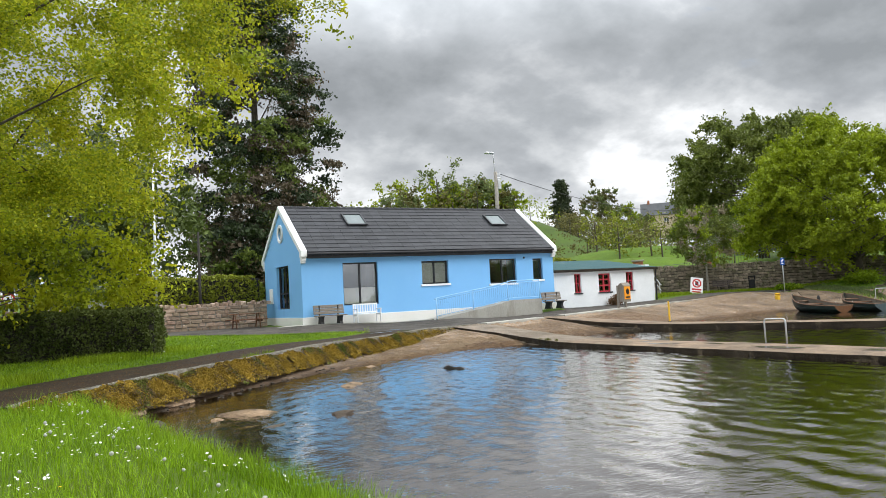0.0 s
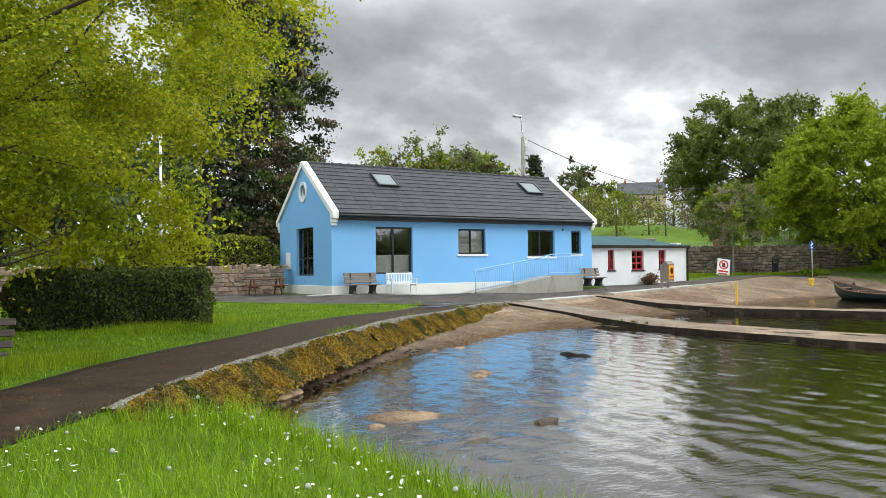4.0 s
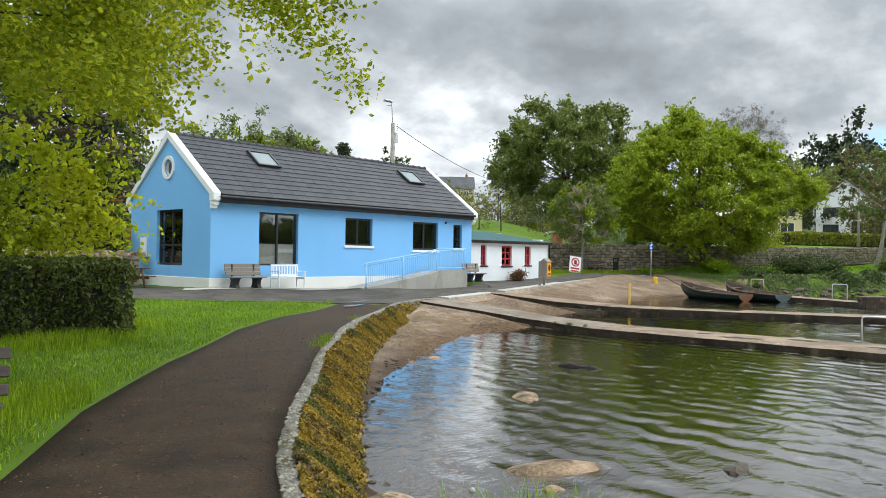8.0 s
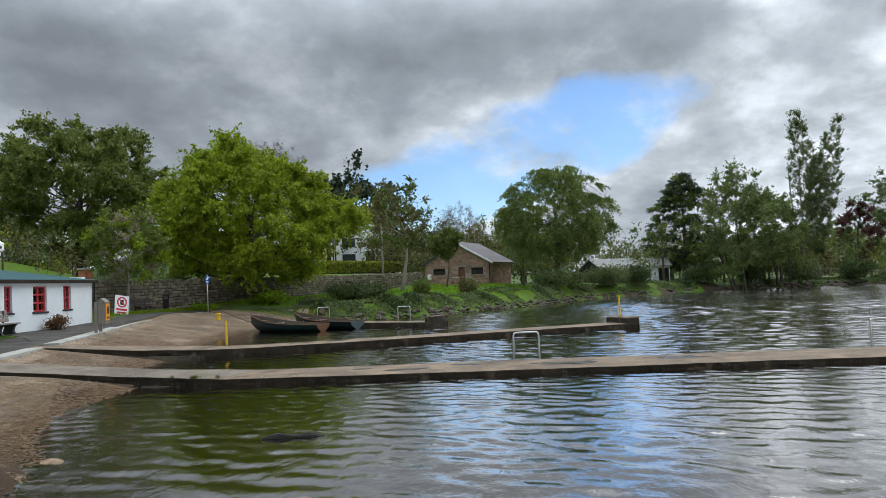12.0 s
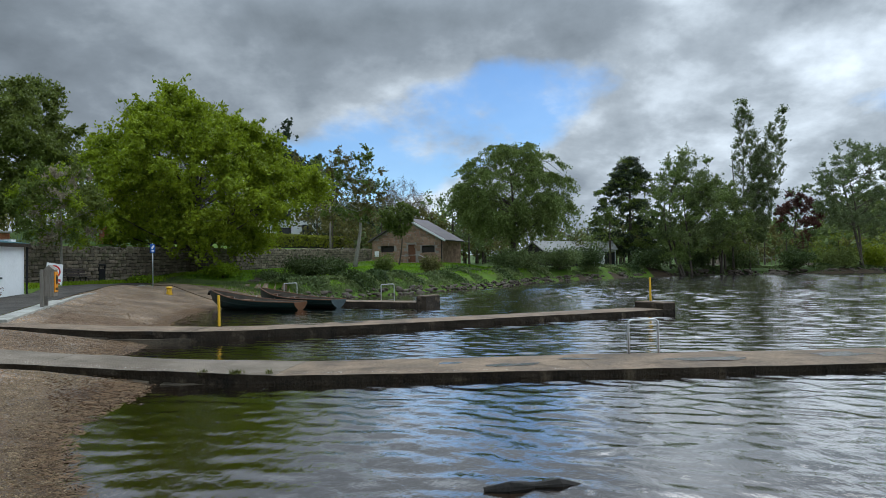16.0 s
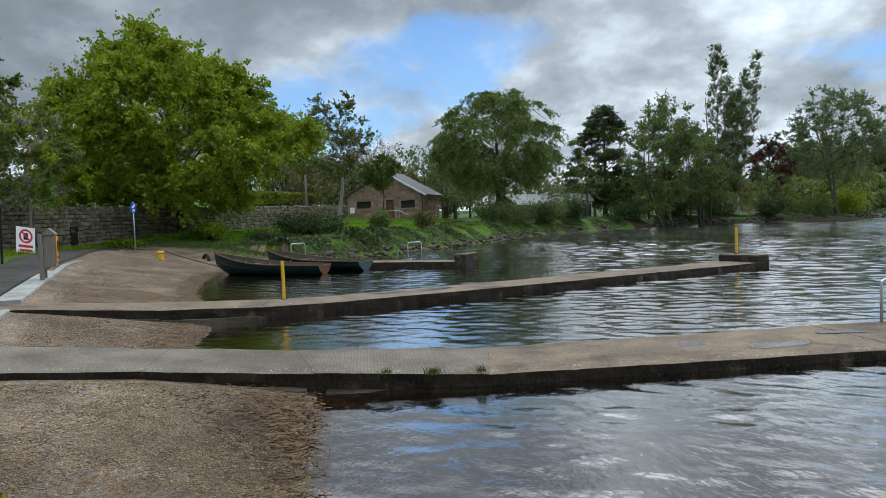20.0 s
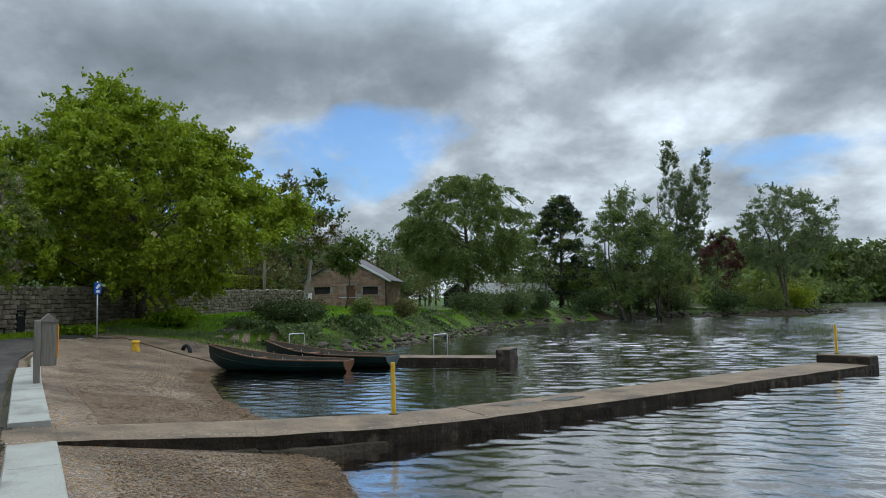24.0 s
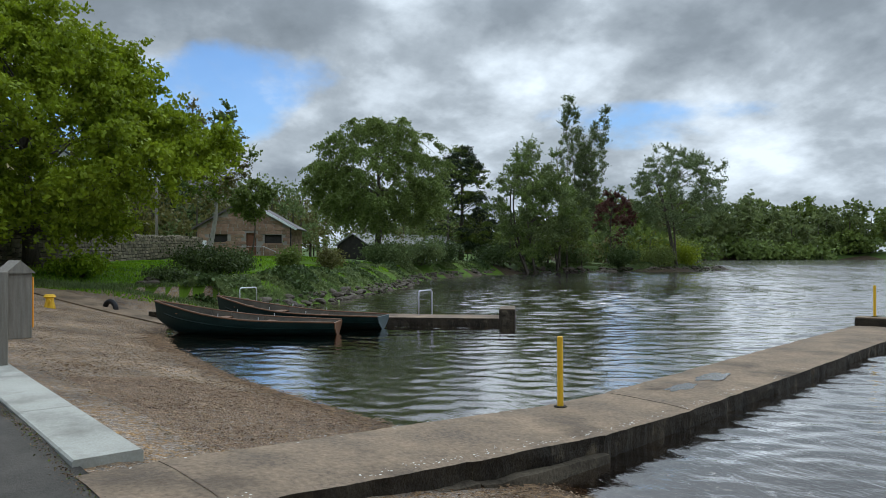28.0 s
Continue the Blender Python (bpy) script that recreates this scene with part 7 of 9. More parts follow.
# ---- boats ----
def boat(x, y, z, rz, pitch, L, label, transom_mat):
    r = thing("rowing_boat", x, y, z, rz, label, "boat", "rowing boats on the beach")
    r.matrix_world = pose(x, y, z, 0, -pitch, rz)
    n, m = 18, 6

    def sect(u, inset=0.0):
        """Half section at u from stern (0) to stem (1): points from gunwale to keel."""
        b = (0.50 + 0.92 * u - 0.55 * u * u) if u < 0.55 else 0.85 * math.cos((u - 0.5) / 0.5 * math.pi / 2) ** 0.72
        b = max(min(b, 0.82) - inset, 0.012)
        sheer = 0.56 + 0.10 * (1 - u) ** 2 + 0.36 * max(0, u - 0.35) ** 2 / 0.42
        keel = 0.0 + 0.20 * (1 - u) ** 3 + (0.42 * (u - 0.86) / 0.14 * (u - 0.86) / 0.14 if u > 0.86 else 0)
        xs = u * L + (0.12 * max(0, u - 0.9) / 0.1 if u > 0.9 else 0)
        out = []
        for k in range(m + 1):
            t = k / m
            w = b * math.cos(t * math.pi / 2) ** (0.62 + 0.55 * max(0.0, 1 - u / 0.45) ** 1.5)
            out.append((xs + (0.10 * (1 - t) * max(0, u - 0.85) / 0.15), w, keel + inset * 0.7 + (sheer - keel - inset * 0.7) * (1 - t) ** 1.15))
        return out

    for nm, inset, mat in (("hull", 0.0, M["hull"]), ("inner_planking", 0.035, M["boatinside"])):
        bm = bmesh.new()
        rows = []
        for i in range(n + 1):
            s = sect(i / n, inset)
            rows.append([bm.verts.new(p) for p in s] + [bm.verts.new((p[0], -p[1], p[2])) for p in s[-2::-1]])
        for a, b in zip(rows, rows[1:]):
            for k in range(len(a) - 1):
                bm.faces.new((a[k], a[k + 1], b[k + 1], b[k]))
        part(nm, bm, mat, r, smooth=True)
    bm = bmesh.new()
    s = sect(0)
    pts = [(p[0], p[1], p[2]) for p in s] + [(p[0], -p[1], p[2]) for p in s[-2::-1]]
    a = [bm.verts.new((p[0] - 0.03, p[1], p[2])) for p in pts]
    b = [bm.verts.new((p[0] + 0.03, p[1], p[2])) for p in pts]
    bm.faces.new(a)
    bm.faces.new(b[::-1])
    for i in range(len(a)):
        j = (i + 1) % len(a)
        bm.faces.new((a[i], a[j], b[j], b[i]))
    part("transom", bm, transom_mat, r, "bare timber transom")
    for sgn in (1, -1):
        bm = bmesh.new()
        rod(bm, [(sect(i / n)[0][0], sgn * sect(i / n)[0][1], sect(i / n)[0][2] + 0.01) for i in range(n + 1)], 0.028, 6)
        part("gunwale", bm, M["gunwale"], r, "worn varnished gunwale", smooth=True)
        bm = bmesh.new()
        rod(bm, [(sect(i / n)[2][0], sgn * (sect(i / n)[2][1] + 0.004), sect(i / n)[2][2]) for i in range(n)], 0.012, 4)
        part("rubbing_strake", bm, M["hull"], r)
        for u in (0.4, 0.62):
            q = sect(u)[0]
            bm = bmesh.new()
            rod(bm, [(q[0], sgn * q[1], q[2]), (q[0], sgn * q[1], q[2] + 0.11)], 0.013, 6)
            part("rowlock", bm, M["steel"], r)
    for u in (0.12, 0.40, 0.66, 0.86):
        q = sect(u)[1]
        bm = bmesh.new()
        box(bm, q[0] - 0.13, q[0] + 0.13, -q[1] + 0.03, q[1] - 0.03, q[2] - 0.02, q[2] + 0.015, 0.006)
        part("thwart", bm, M["gunwale"], r)
    bm = bmesh.new()
    rod(bm, [(0.0, 0, 0.06), (L * 0.5, 0, -0.03), (L * 0.86, 0, -0.02), (L * 0.96, 0, 0.25), (L * 1.0 + 0.22, 0, sect(1)[0][2] + 0.05)], 0.035, 6)
    part("keel", bm, M["hull"], r)
    for k in range(7):
        bm = bmesh.new()
        u = 0.15 + 0.1 * k
        s = sect(u, 0.045)
        rod(bm, [(p[0], p[1], p[2]) for p in s] + [(p[0], -p[1], p[2]) for p in s[-2::-1]], 0.014, 4)
        part("frame_rib", bm, M["boatinside"], r)


boat(26.95, -9.95, -0.16, 63.0, 3.2, 5.3, "dark green wooden rowing boat with bow on the gravel", M["transom"])
boat(27.85, -11.65, -0.12, 51.5, 2.6, 5.65, "dark green wooden rowing boat moored beside the jetty", M["greytransom"])


# ---- benches, tables ----
def slat_bench(name, x, y, z, rz, w, label, group, back_mat, leg_mat, style):
    r = thing(name, x, y, z, rz, label, "bench", group)

    def bar(nm, b, mat, m=None):
        bm = bmesh.new()
        box(bm, *b, bevel=0.008, m=m)
        part(nm, bm, mat, r)

    if style == "block":  # chunky recycled-plastic bench
        for k in range(3):
            bar("seat_slat", (0, w, -0.02 - 0.15 * k - 0.13, -0.02 - 0.15 * k, 0.40, 0.45), back_mat)
        for k in range(3):
            bar("back_slat", (0, w, -0.03, 0.025, 0, 0.135), back_mat, pose(0, 0.03 + 0.035 * k, 0.50 + 0.15 * k, 0 - 10))
        for sx in (0.22, w - 0.38):
            bm = bmesh.new()
            o = [(-0.42, 0.0), (0.12, 0.0), (0.04, 0.14), (0.0, 0.30), (0.10, 0.40), (-0.46, 0.40), (-0.36, 0.30), (-0.32, 0.14)]
            a = [bm.verts.new((sx, p, q)) for p, q in o]
            b = [bm.verts.new((sx + 0.16, p, q)) for p, q in o]
            bm.faces.new(a)
            bm.faces.new(b[::-1])
            for i in range(len(o)):
                j = (i + 1) % len(o)
                bm.faces.new((a[i], a[j], b[j], b[i]))
            part("leg", bm, leg_mat, r, "black moulded support")
            bar("back_post", (sx + 0.05, sx + 0.11, 0.04, 0.09, 0.38, 0.92), leg_mat, pose(0, 0.0, 0, 0))
    elif style == "white":
        for k in range(5):
            bar("seat_slat", (0.05, w - 0.05, -0.10 * k - 0.085, -0.10 * k, 0.40, 0.425), back_mat)
        n = int(w / 0.13)
        for k in range(1, n):
            bar("back_slat", (w * k / n - 0.03, w * k / n + 0.03, 0.0, 0.022, 0.48, 0.84), back_mat)
        for zz in (0.44, 0.84):
            bar("back_rail", (0.05, w - 0.05, -0.005, 0.035, zz, zz + 0.07), back_mat)
        for sx in (0.0, w - 0.06):
            bar("leg", (sx, sx + 0.06, -0.01, 0.05, 0, 0.92), back_mat)
            bar("leg", (sx, sx + 0.06, -0.52, -0.46, 0, 0.62), back_mat)
            bar("arm", (sx - 0.01, sx + 0.07, -0.56, 0.0, 0.62, 0.655), back_mat)
            bar("side_rail", (sx + 0.01, sx + 0.05, -0.48, 0.0, 0.33, 0.40), back_mat)
    else:  # plank bench on bent steel legs
        for k in range(3):
            bar("back_slat", (0, w, -0.018, 0.018, 0, 0.095), back_mat, pose(0, 0.03 + 0.045 * k, 0.47 + 0.145 * k, -16))
        for k in range(3):
            bar("seat_slat", (0.03, w - 0.03, -0.12 - 0.14 * k, -0.14 * k, 0.38, 0.415), back_mat)
        for sx in (0.40, w - 0.40):
            bm = bmesh.new()
            box(bm, -0.03, 0.03, -0.02, 0.02, 0, 0.86, 0.005, pose(sx, -0.045, 0.0, -16))
            part("leg", bm, leg_mat, r, "red painted steel leg")
            bm = bmesh.new()
            box(bm, -0.03, 0.03, -0.02, 0.02, 0, 0.40, 0.005, pose(sx, -0.30, 0.0, 14))
            part("leg", bm, leg_mat, r, "red painted steel leg")
            bar("seat_bearer", (sx - 0.025, sx + 0.025, -0.44, 0.08, 0.345, 0.38), leg_mat)
    return r


slat_bench("promenade_bench", 0.40, -0.45, 1.10, 0, 1.55, "grey-brown recycled plastic bench with black supports", "promenade benches", M["post"], M["benchleg"], "block")
slat_bench("promenade_bench", 13.75, -0.75, 1.14, 8, 1.5, "grey-brown plastic bench beside the ramp landing", "promenade benches", M["post"], M["benchleg"], "block")
slat_bench("white_bench", 2.42, -0.45, 1.10, 0, 1.3, "white painted slatted garden bench against the blue wall", "", M["white"], M["white"], "white")
slat_bench("park_bench", 32.9, 4.0, gz(33.7, 4.0), -18, 1.7, "dark brown slatted bench beside the stone wall", "", M["darkwood"], M["benchleg"], "plank")
slat_bench("path_bench", -14.3, -17.7, gz(-13.2, -17.9), -25, 1.95, "brown plank bench with rusty red legs on the grass", "", M["darkwood"], M["redsteel"], "plank")


def picnic_table(x, y, z, rz):
    r = thing("picnic_table", x, y, z, rz, "brown timber picnic table with attached benches", "table")
    for k in range(5):
        bm = bmesh.new()
        box(bm, 0, 1.8, -0.36 + 0.145 * k, -0.23 + 0.145 * k, 0.71, 0.75, 0.006)
        part("top_plank", bm, M["picnic"], r)
    for sgn in (-1, 1):
        for k in range(2):
            bm = bmesh.new()
            y0 = sgn * (0.62 + 0.14 * k)
            box(bm, 0, 1.8, min(y0, y0 + sgn * 0.12), max(y0, y0 + sgn * 0.12), 0.42, 0.46, 0.006)
            part("seat_plank", bm, M["picnic"], r)
    for sx in (0.3, 1.46):
        for sgn in (-1, 1):
            bm = bmesh.new()
            box(bm, sx, sx + 0.05, -0.05, 0.05, 0, 0.84, 0.006, pose(0, sgn * 0.66, 0, sgn * 28))
            part("leg", bm, M["picnic"], r)
        bm = bmesh.new()
        box(bm, sx + 0.05, sx + 0.10, -0.88, 0.88, 0.33, 0.42, 0.006)
        part("cross_bearer", bm, M["picnic"], r)


picnic_table(-3.0, 2.7, float(land(np.array(-2.1), np.array(2.7))) + 0.02, -4)


# ---- posts, signs, boxes ----
def street_lamp(x, y, z, h, label, mat, head=True, r0=0.09):
    r = thing("street_lamp" if head else "pole", x, y, z, label=label, category="lamp post" if head else "pole")
    bm = bmesh.new()
    rod(bm, [(0, 0, -0.3), (0, 0, h * 0.3), (0, 0, h)], [r0, r0 * 0.8, r0 * 0.55], 10)
    part("pole", bm, mat, r, smooth=True)
    bm = bmesh.new()
    rod(bm, [(0, 0, -0.3), (0, 0, 1.0)], r0 * 1.35, 10)
    part("base", bm, mat, r)
    if head:
        bm = bmesh.new()
        rod(bm, [(0, 0, h - 0.1), (0.3, -0.3, h + 0.05), (0.7, -0.6, h + 0.08)], 0.03, 6)
        part("arm", bm, mat, r)
        bm = bmesh.new()
        box(bm, 0.55, 1.15, -0.78, -0.52, h + 0.02, h + 0.14, 0.03)
        part("lamp_head", bm, mat, r)


street_lamp(-5.8, 6.6, 1.1, 10.6, "tall galvanised street lamp behind the stone wall", M["steel"])
street_lamp(-3.7, 5.9, 1.1, 5.2, "dark wooden pole behind the stone wall", M["shedwall"], False, 0.10)
street_lamp(66.0, -6.4, 2.4, 7.2, "weathered wooden pole beside the wall", M["post"], False, 0.13)


def utility_pole():
    r = thing("utility_pole", 16.4, 7.4, 1.2, label="grey utility pole with street lamp arm and insulators", category="pole")
    bm = bmesh.new()
    rod(bm, [(0, 0, -0.3), (0, 0, 5), (0.0, 0, 9.3)], [0.17, 0.15, 0.12], 10)
    part("pole", bm, M["palebark"], r, smooth=True)
    bm = bmesh.new()
    rod(bm, [(0.16, 0, 7.6), (0.0, 0, 9.0), (-0.1, 0, 10.4), (-0.18, 0, 10.55)], [0.045, 0.04, 0.035, 0.03], 8)
    part("lamp_bracket", bm, M["steel"], r, smooth=True)
    bm = bmesh.new()
    box(bm, -0.75, -0.1, -0.14, 0.14, 10.52, 10.64, 0.03)
    part("lamp_head", bm, M["steel"], r)
    bm = bmesh.new()
    box(bm, 0.10, 0.36, -0.12, 0.12, 8.1, 8.75, 0.02)
    part("junction_box", bm, M["steel"], r)
    for zz in (8.9, 9.15):
        bm = bmesh.new()
        rod(bm, [(0.1, -0.05, zz), (0.34, -0.05, zz), (0.34, -0.05, zz + 0.12)], 0.03, 6)
        part("insulator", bm, M["white"], r)
    bm = bmesh.new()
    a, b = Vector((0.2, 0, 9.2)), Vector((66, 30, 15.0))
    rod(bm, [a.lerp(b, k / 24) - Vector((0, 0, 3.2 * (1 - (2 * k / 24 - 1) ** 2))) for k in range(25)], 0.022, 5)
    part("cable", bm, M["black"], r)


utility_pole()


def rescue_station():
    r = thing("rescue_station", 17.55, -2.75, 0.72, 17, "timber posts carrying an orange lifebuoy housing", "safety sign")
    for sx in (0.0, 0.75):
        bm = bmesh.new()
        box(bm, sx - 0.06, sx + 0.06, -0.06, 0.06, -0.3, 1.52, 0.012)
        part("post", bm, M["post"], r)
    bm = bmesh.new()
    box(bm, 0.0, 0.75, -0.36, -0.06, 0.58, 1.50, 0.01)
    part("timber_box", bm, M["post"], r, "weathered timber box")
    bm = bmesh.new()
    vs = [bm.verts.new(v) for v in ((-0.04, -0.40, 1.49), (0.79, -0.40, 1.49), (0.79, -0.02, 1.49), (-0.04, -0.02, 1.49), (-0.04, -0.21, 1.67), (0.79, -0.21, 1.67))]
    for f in ((3, 2, 1, 0), (0, 1, 5, 4), (2, 3, 4, 5), (0, 4, 3), (1, 2, 5)):
        bm.faces.new([vs[i] for i in f])
    part("pitched_cap", bm, M["post"], r)
    bm = bmesh.new()
    box(bm, 0.06, 0.69, -0.395, -0.362, 0.72, 1.44, 0.012)
    part("housing", bm, M["orange"], r, "orange lifebuoy housing")
    bm = bmesh.new()
    bmesh.ops.create_cone(bm, cap_ends=True, segments=20, radius1=0.17, radius2=0.17, depth=0.012, matrix=pose(0.375, -0.403, 1.16, 90))
    part("emblem", bm, M["black"], r)
    bm = bmesh.new()
    box(bm, 0.16, 0.59, -0.403, -0.395, 0.80, 0.88)
    part("print_bar", bm, M["black"], r)


rescue_station()


def parking_sign():
    r = thing("sign_post", 35.8, 0.16, gz(35.8, 0.16), 30, "grey steel post with a small blue sign", "sign")
    bm = bmesh.new()
    rod(bm, [(0, 0, -0.2), (0, 0, 2.54)], 0.034, 10)
    part("post", bm, M["steel"], r, smooth=True)
    bm = bmesh.new()
    box(bm, -0.05, 0.05, -0.14, 0.14, 1.98, 2.48, 0.01)
    part("panel", bm, M["signblue"], r, "blue sign panel")
    bm = bmesh.new()
    box(bm, -0.056, 0.056, -0.05, 0.05, -0.10, 0.12, 0.0, pose(0, 0, 2.31, 35))
    part("pictogram", bm, M["signwhite"], r)
    bm = bmesh.new()
    box(bm, -0.056, 0.056, -0.07, 0.07, 2.05, 2.15)
    part("print_bar", bm, M["signwhite"], r)


parking_sign()


def warning_sign():
    r = thing("warning_sign", 29.7, 3.3, gz(29.7, 3.3), -30, "white warning board with a red prohibition circle", "sign")
    r.matrix_world = pose(29.7, 3.3, gz(29.7, 3.3), -9, 9, -32)
    bm = bmesh.new()
    box(bm, 0, 0.88, 0, 0.03, 0.05, 1.25, 0.006)
    part("board", bm, M["signwhite"], r)
    bm = bmesh.new()
    n = 28
    ring = [[bm.verts.new((0.44 + s * math.cos(a), y, 0.84 + s * math.sin(a))) for s, y in ((0.23, -0.006), (0.32, -0.006), (0.32, 0.0), (0.23, 0.0))] for a in [2 * math.pi * k / n for k in range(n)]]
    for p, q in zip(ring, ring[1:] + ring[:1]):
        for i in range(4):
            bm.faces.new((p[i], p[(i + 1) % 4], q[(i + 1) % 4], q[i]))
    box(bm, -0.27, 0.27, -0.010, -0.004, -0.035, 0.035, 0, pose(0.44, 0, 0.84, 0, 45, 0))
    part("prohibition_ring", bm, M["signred"], r)
    bm = bmesh.new()
    box(bm, 0.33, 0.55, -0.004, 0.0, 0.68, 0.98, 0)
    part("pictogram", bm, M["black"], r)
    bm = bmesh.new()
    box(bm, 0.10, 0.78, -0.005, 0.0, 0.33, 0.45)
    part("print_bar", bm, M["signred"], r)
    bm = bmesh.new()
    box(bm, 0.14, 0.74, -0.005, 0.0, 0.16, 0.26)
    part("print_bar", bm, M["signred"], r)


warning_sign()


def litter_bin():
    r = thing("litter_bin", 36.5, 3.6, gz(36.5, 3.6), -20, "black plastic litter bin beside the wall", "bin")
    bm = bmesh.new()
    box(bm, -0.27, 0.27, -0.25, 0.25, 0.0, 0.82, 0.03)
    part("body", bm, M["black"], r)
    for b in ((-0.28, -0.2, -0.26, 0.26, 0.82, 1.0), (0.2, 0.28, -0.26, 0.26, 0.82, 1.0)):
        bm = bmesh.new()
        box(bm, *b, bevel=0.01)
        part("hood_post", bm, M["black"], r)
    bm = bmesh.new()
    box(bm, -0.30, 0.30, -0.28, 0.28, 1.0, 1.10, 0.03)
    part("hood", bm, M["black"], r)


litter_bin()


def mooring_bollard():
    r = thing("bollard", 32.0, -2.1, gz(32, -2.1), label="small yellow iron mooring bollard on the beach", category="bollard")
    bm = bmesh.new()
    rod(bm, [(0, 0, -0.1), (0, 0, 0.05), (0, 0, 0.2), (0, 0, 0.3), (0, 0, 0.34), (0, 0, 0.42)], [0.17, 0.16, 0.12, 0.12, 0.19, 0.13], 14)
    part("body", bm, M["yellow"], r)
    bm = bmesh.new()
    rod(bm, [(-0.26, 0, 0.22), (0.26, 0, 0.22)], 0.045, 8)
    part("cross_bar", bm, M["yellow"], r)


mooring_bollard()


def old_tyre():
    r = thing("tyre", 33.8, -3.8, gz(33.8, -3.8), 40, "old black tyre half sunk in gravel", "tyre")
    bm = bmesh.new()
    R, q, n, m = 0.27, 0.09, 24, 10
    ring = [[bm.verts.new(((R + q * math.cos(b)) * math.cos(a), q * math.sin(b), 0.02 + (R + q * math.cos(b)) * math.sin(a))) for b in [2 * math.pi * j / m for j in range(m)]] for a in [2 * math.pi * k / n for k in range(n)]]
    for p, s in zip(ring, ring[1:] + ring[:1]):
        for j in range(m):
            bm.faces.new((p[j], p[(j + 1) % m], s[(j + 1) % m], s[j]))
    part("rubber_ring", bm, M["black"], r, smooth=True)


old_tyre()


def stair_and_gate():
    """Steps up through the boundary wall with steel handrails."""
    r = thing("steps", 26.6, 5.2, 1.3, -25, "short concrete steps with galvanised handrails", "steps")
    for k in range(5):
        bm = bmesh.new()
        box(bm, 0, 1.6, 0.3 * k, 2.2, -0.4, 0.17 * (k + 1), 0.01)
        part("step", bm, M["ramp"], r)
    for sx in (0.0, 1.6):
        for zz in (0.55, 0.95):
            bm = bmesh.new()
            rod(bm, [(sx, -0.3, zz - 0.1), (sx, 0.0, zz), (sx, 1.5, zz + 0.85), (sx, 2.0, zz + 0.85)], 0.025, 6)
            part("handrail", bm, M["steel"], r)
        for k in (0, 1, 2):
            bm = bmesh.new()
            rod(bm, [(sx, 0.05 + 0.7 * k, 0), (sx, 0.05 + 0.7 * k, 0.95 + 0.4 * k)], 0.025, 6)
            part("post", bm, M["steel"], r)


stair_and_gate()


def brick_pillar(x, y, z, h):
    r = thing("brick_pillar", x, y, z, -20, "orange-red brick gate pillar with a flat cap", "pillar", "brick gate pillars behind the wall")
    rows = int(h / 0.115)
    for j in range(rows):
        for i in range(2):
            bm = bmesh.new()
            o = 0.0 if j % 2 else 0.07
            box(bm, -0.36 + 0.36 * i + 0.006, -0.01 + 0.36 * i, -0.36, 0.36, j * 0.115, j * 0.115 + 0.105, 0.006)
            part("brick", bm, M["brick"], r)
    bm = bmesh.new()
    box(bm, -0.33, 0.33, -0.33, 0.33, -0.6, rows * 0.115)
    part("core", bm, M["mortar"], r)
    bm = bmesh.new()
    box(bm, -0.44, 0.44, -0.44, 0.44, rows * 0.115, rows * 0.115 + 0.14, 0.02)
    part("cap", bm, M["ramp"], r)


for px, py, ph in ((41.5, 12.2, 1.6), (47.3, 7.8, 1.5), (36.0, 15.0, 1.6)):
    brick_pillar(px, py, gz(px, py) - 0.3, ph + 0.3)


def fence(name, line, h, gapw, label, mat, wide=0.02, posts=True, most=110):
    """Uprights between two rails along a plan line."""
    ox, oy = line[0]
    r = thing(name, ox, oy, 0, label=label, category="fence")
    pts = along(line, gapw)
    for a, b in zip(line, line[1:]):
        for dz in (0.15, h - 0.08):
            bm = bmesh.new()
            rod(bm, [(a[0] - ox, a[1] - oy, gz(*a) + dz), (b[0] - ox, b[1] - oy, gz(*b) + dz)], wide * 1.1, 5)
            part("rail", bm, mat, r)
    bm = bmesh.new()
    rod(bm, [(0, 0, 0), (0, 0, h)], wide, 5)
    me = bpy.data.meshes.new("upright")
    bm.to_mesh(me)
    bm.free()
    me.materials.append(mat)
    for p in pts:
        ob = new("upright", me)
        ob.parent = r
        ob.location = (p.x - ox, p.y - oy, gz(p.x, p.y))


M["greenrail"] = surf("green_grey_fence_paint", (0.12, 0.17, 0.13), (0.18, 0.23, 0.18), rough=0.6, big=3, fine=30, bump=0)
fence("railing", [(37.0, 15.2), (41.2, 12.5), (47.0, 8.2), (52, 4.5)], 1.1, 0.25, "green-grey steel railing on the bank", M["greenrail"])
fence("paling_fence", [(62.0, -4.5), (70, -8.0), (80, -6)], 1.2, 0.45, "pale timber paling fence behind the wall", M["greyhouse"], 0.04)
fence("shore_fence", [(92, -44), (99, -58), (104, -70)], 1.3, 0.8, "grey post fence among the shore trees", M["post"], 0.05)


# ---- rocks ----
ROCKS = [stone_mesh("rock", k, M["rock"], 0.7) for k in range(6)]
PALE = [stone_mesh("rock", k + 20, M["palerock"], 0.55) for k in range(4)]


def boulder(x, y, z, sx, sy, sz, rz, pale, label, group="rocks in the shallows"):
    ob = new("rock", (PALE[int(abs(x * 7)) % 4] if pale else ROCKS[int(abs(x * 9)) % 6]))
    ob.matrix_world = pose(x, y, z + 0.09, 0, 0, rz) @ Matrix.Diagonal((sx, sy, sz, 1))
    return tagged(ob, label, "rock", group)


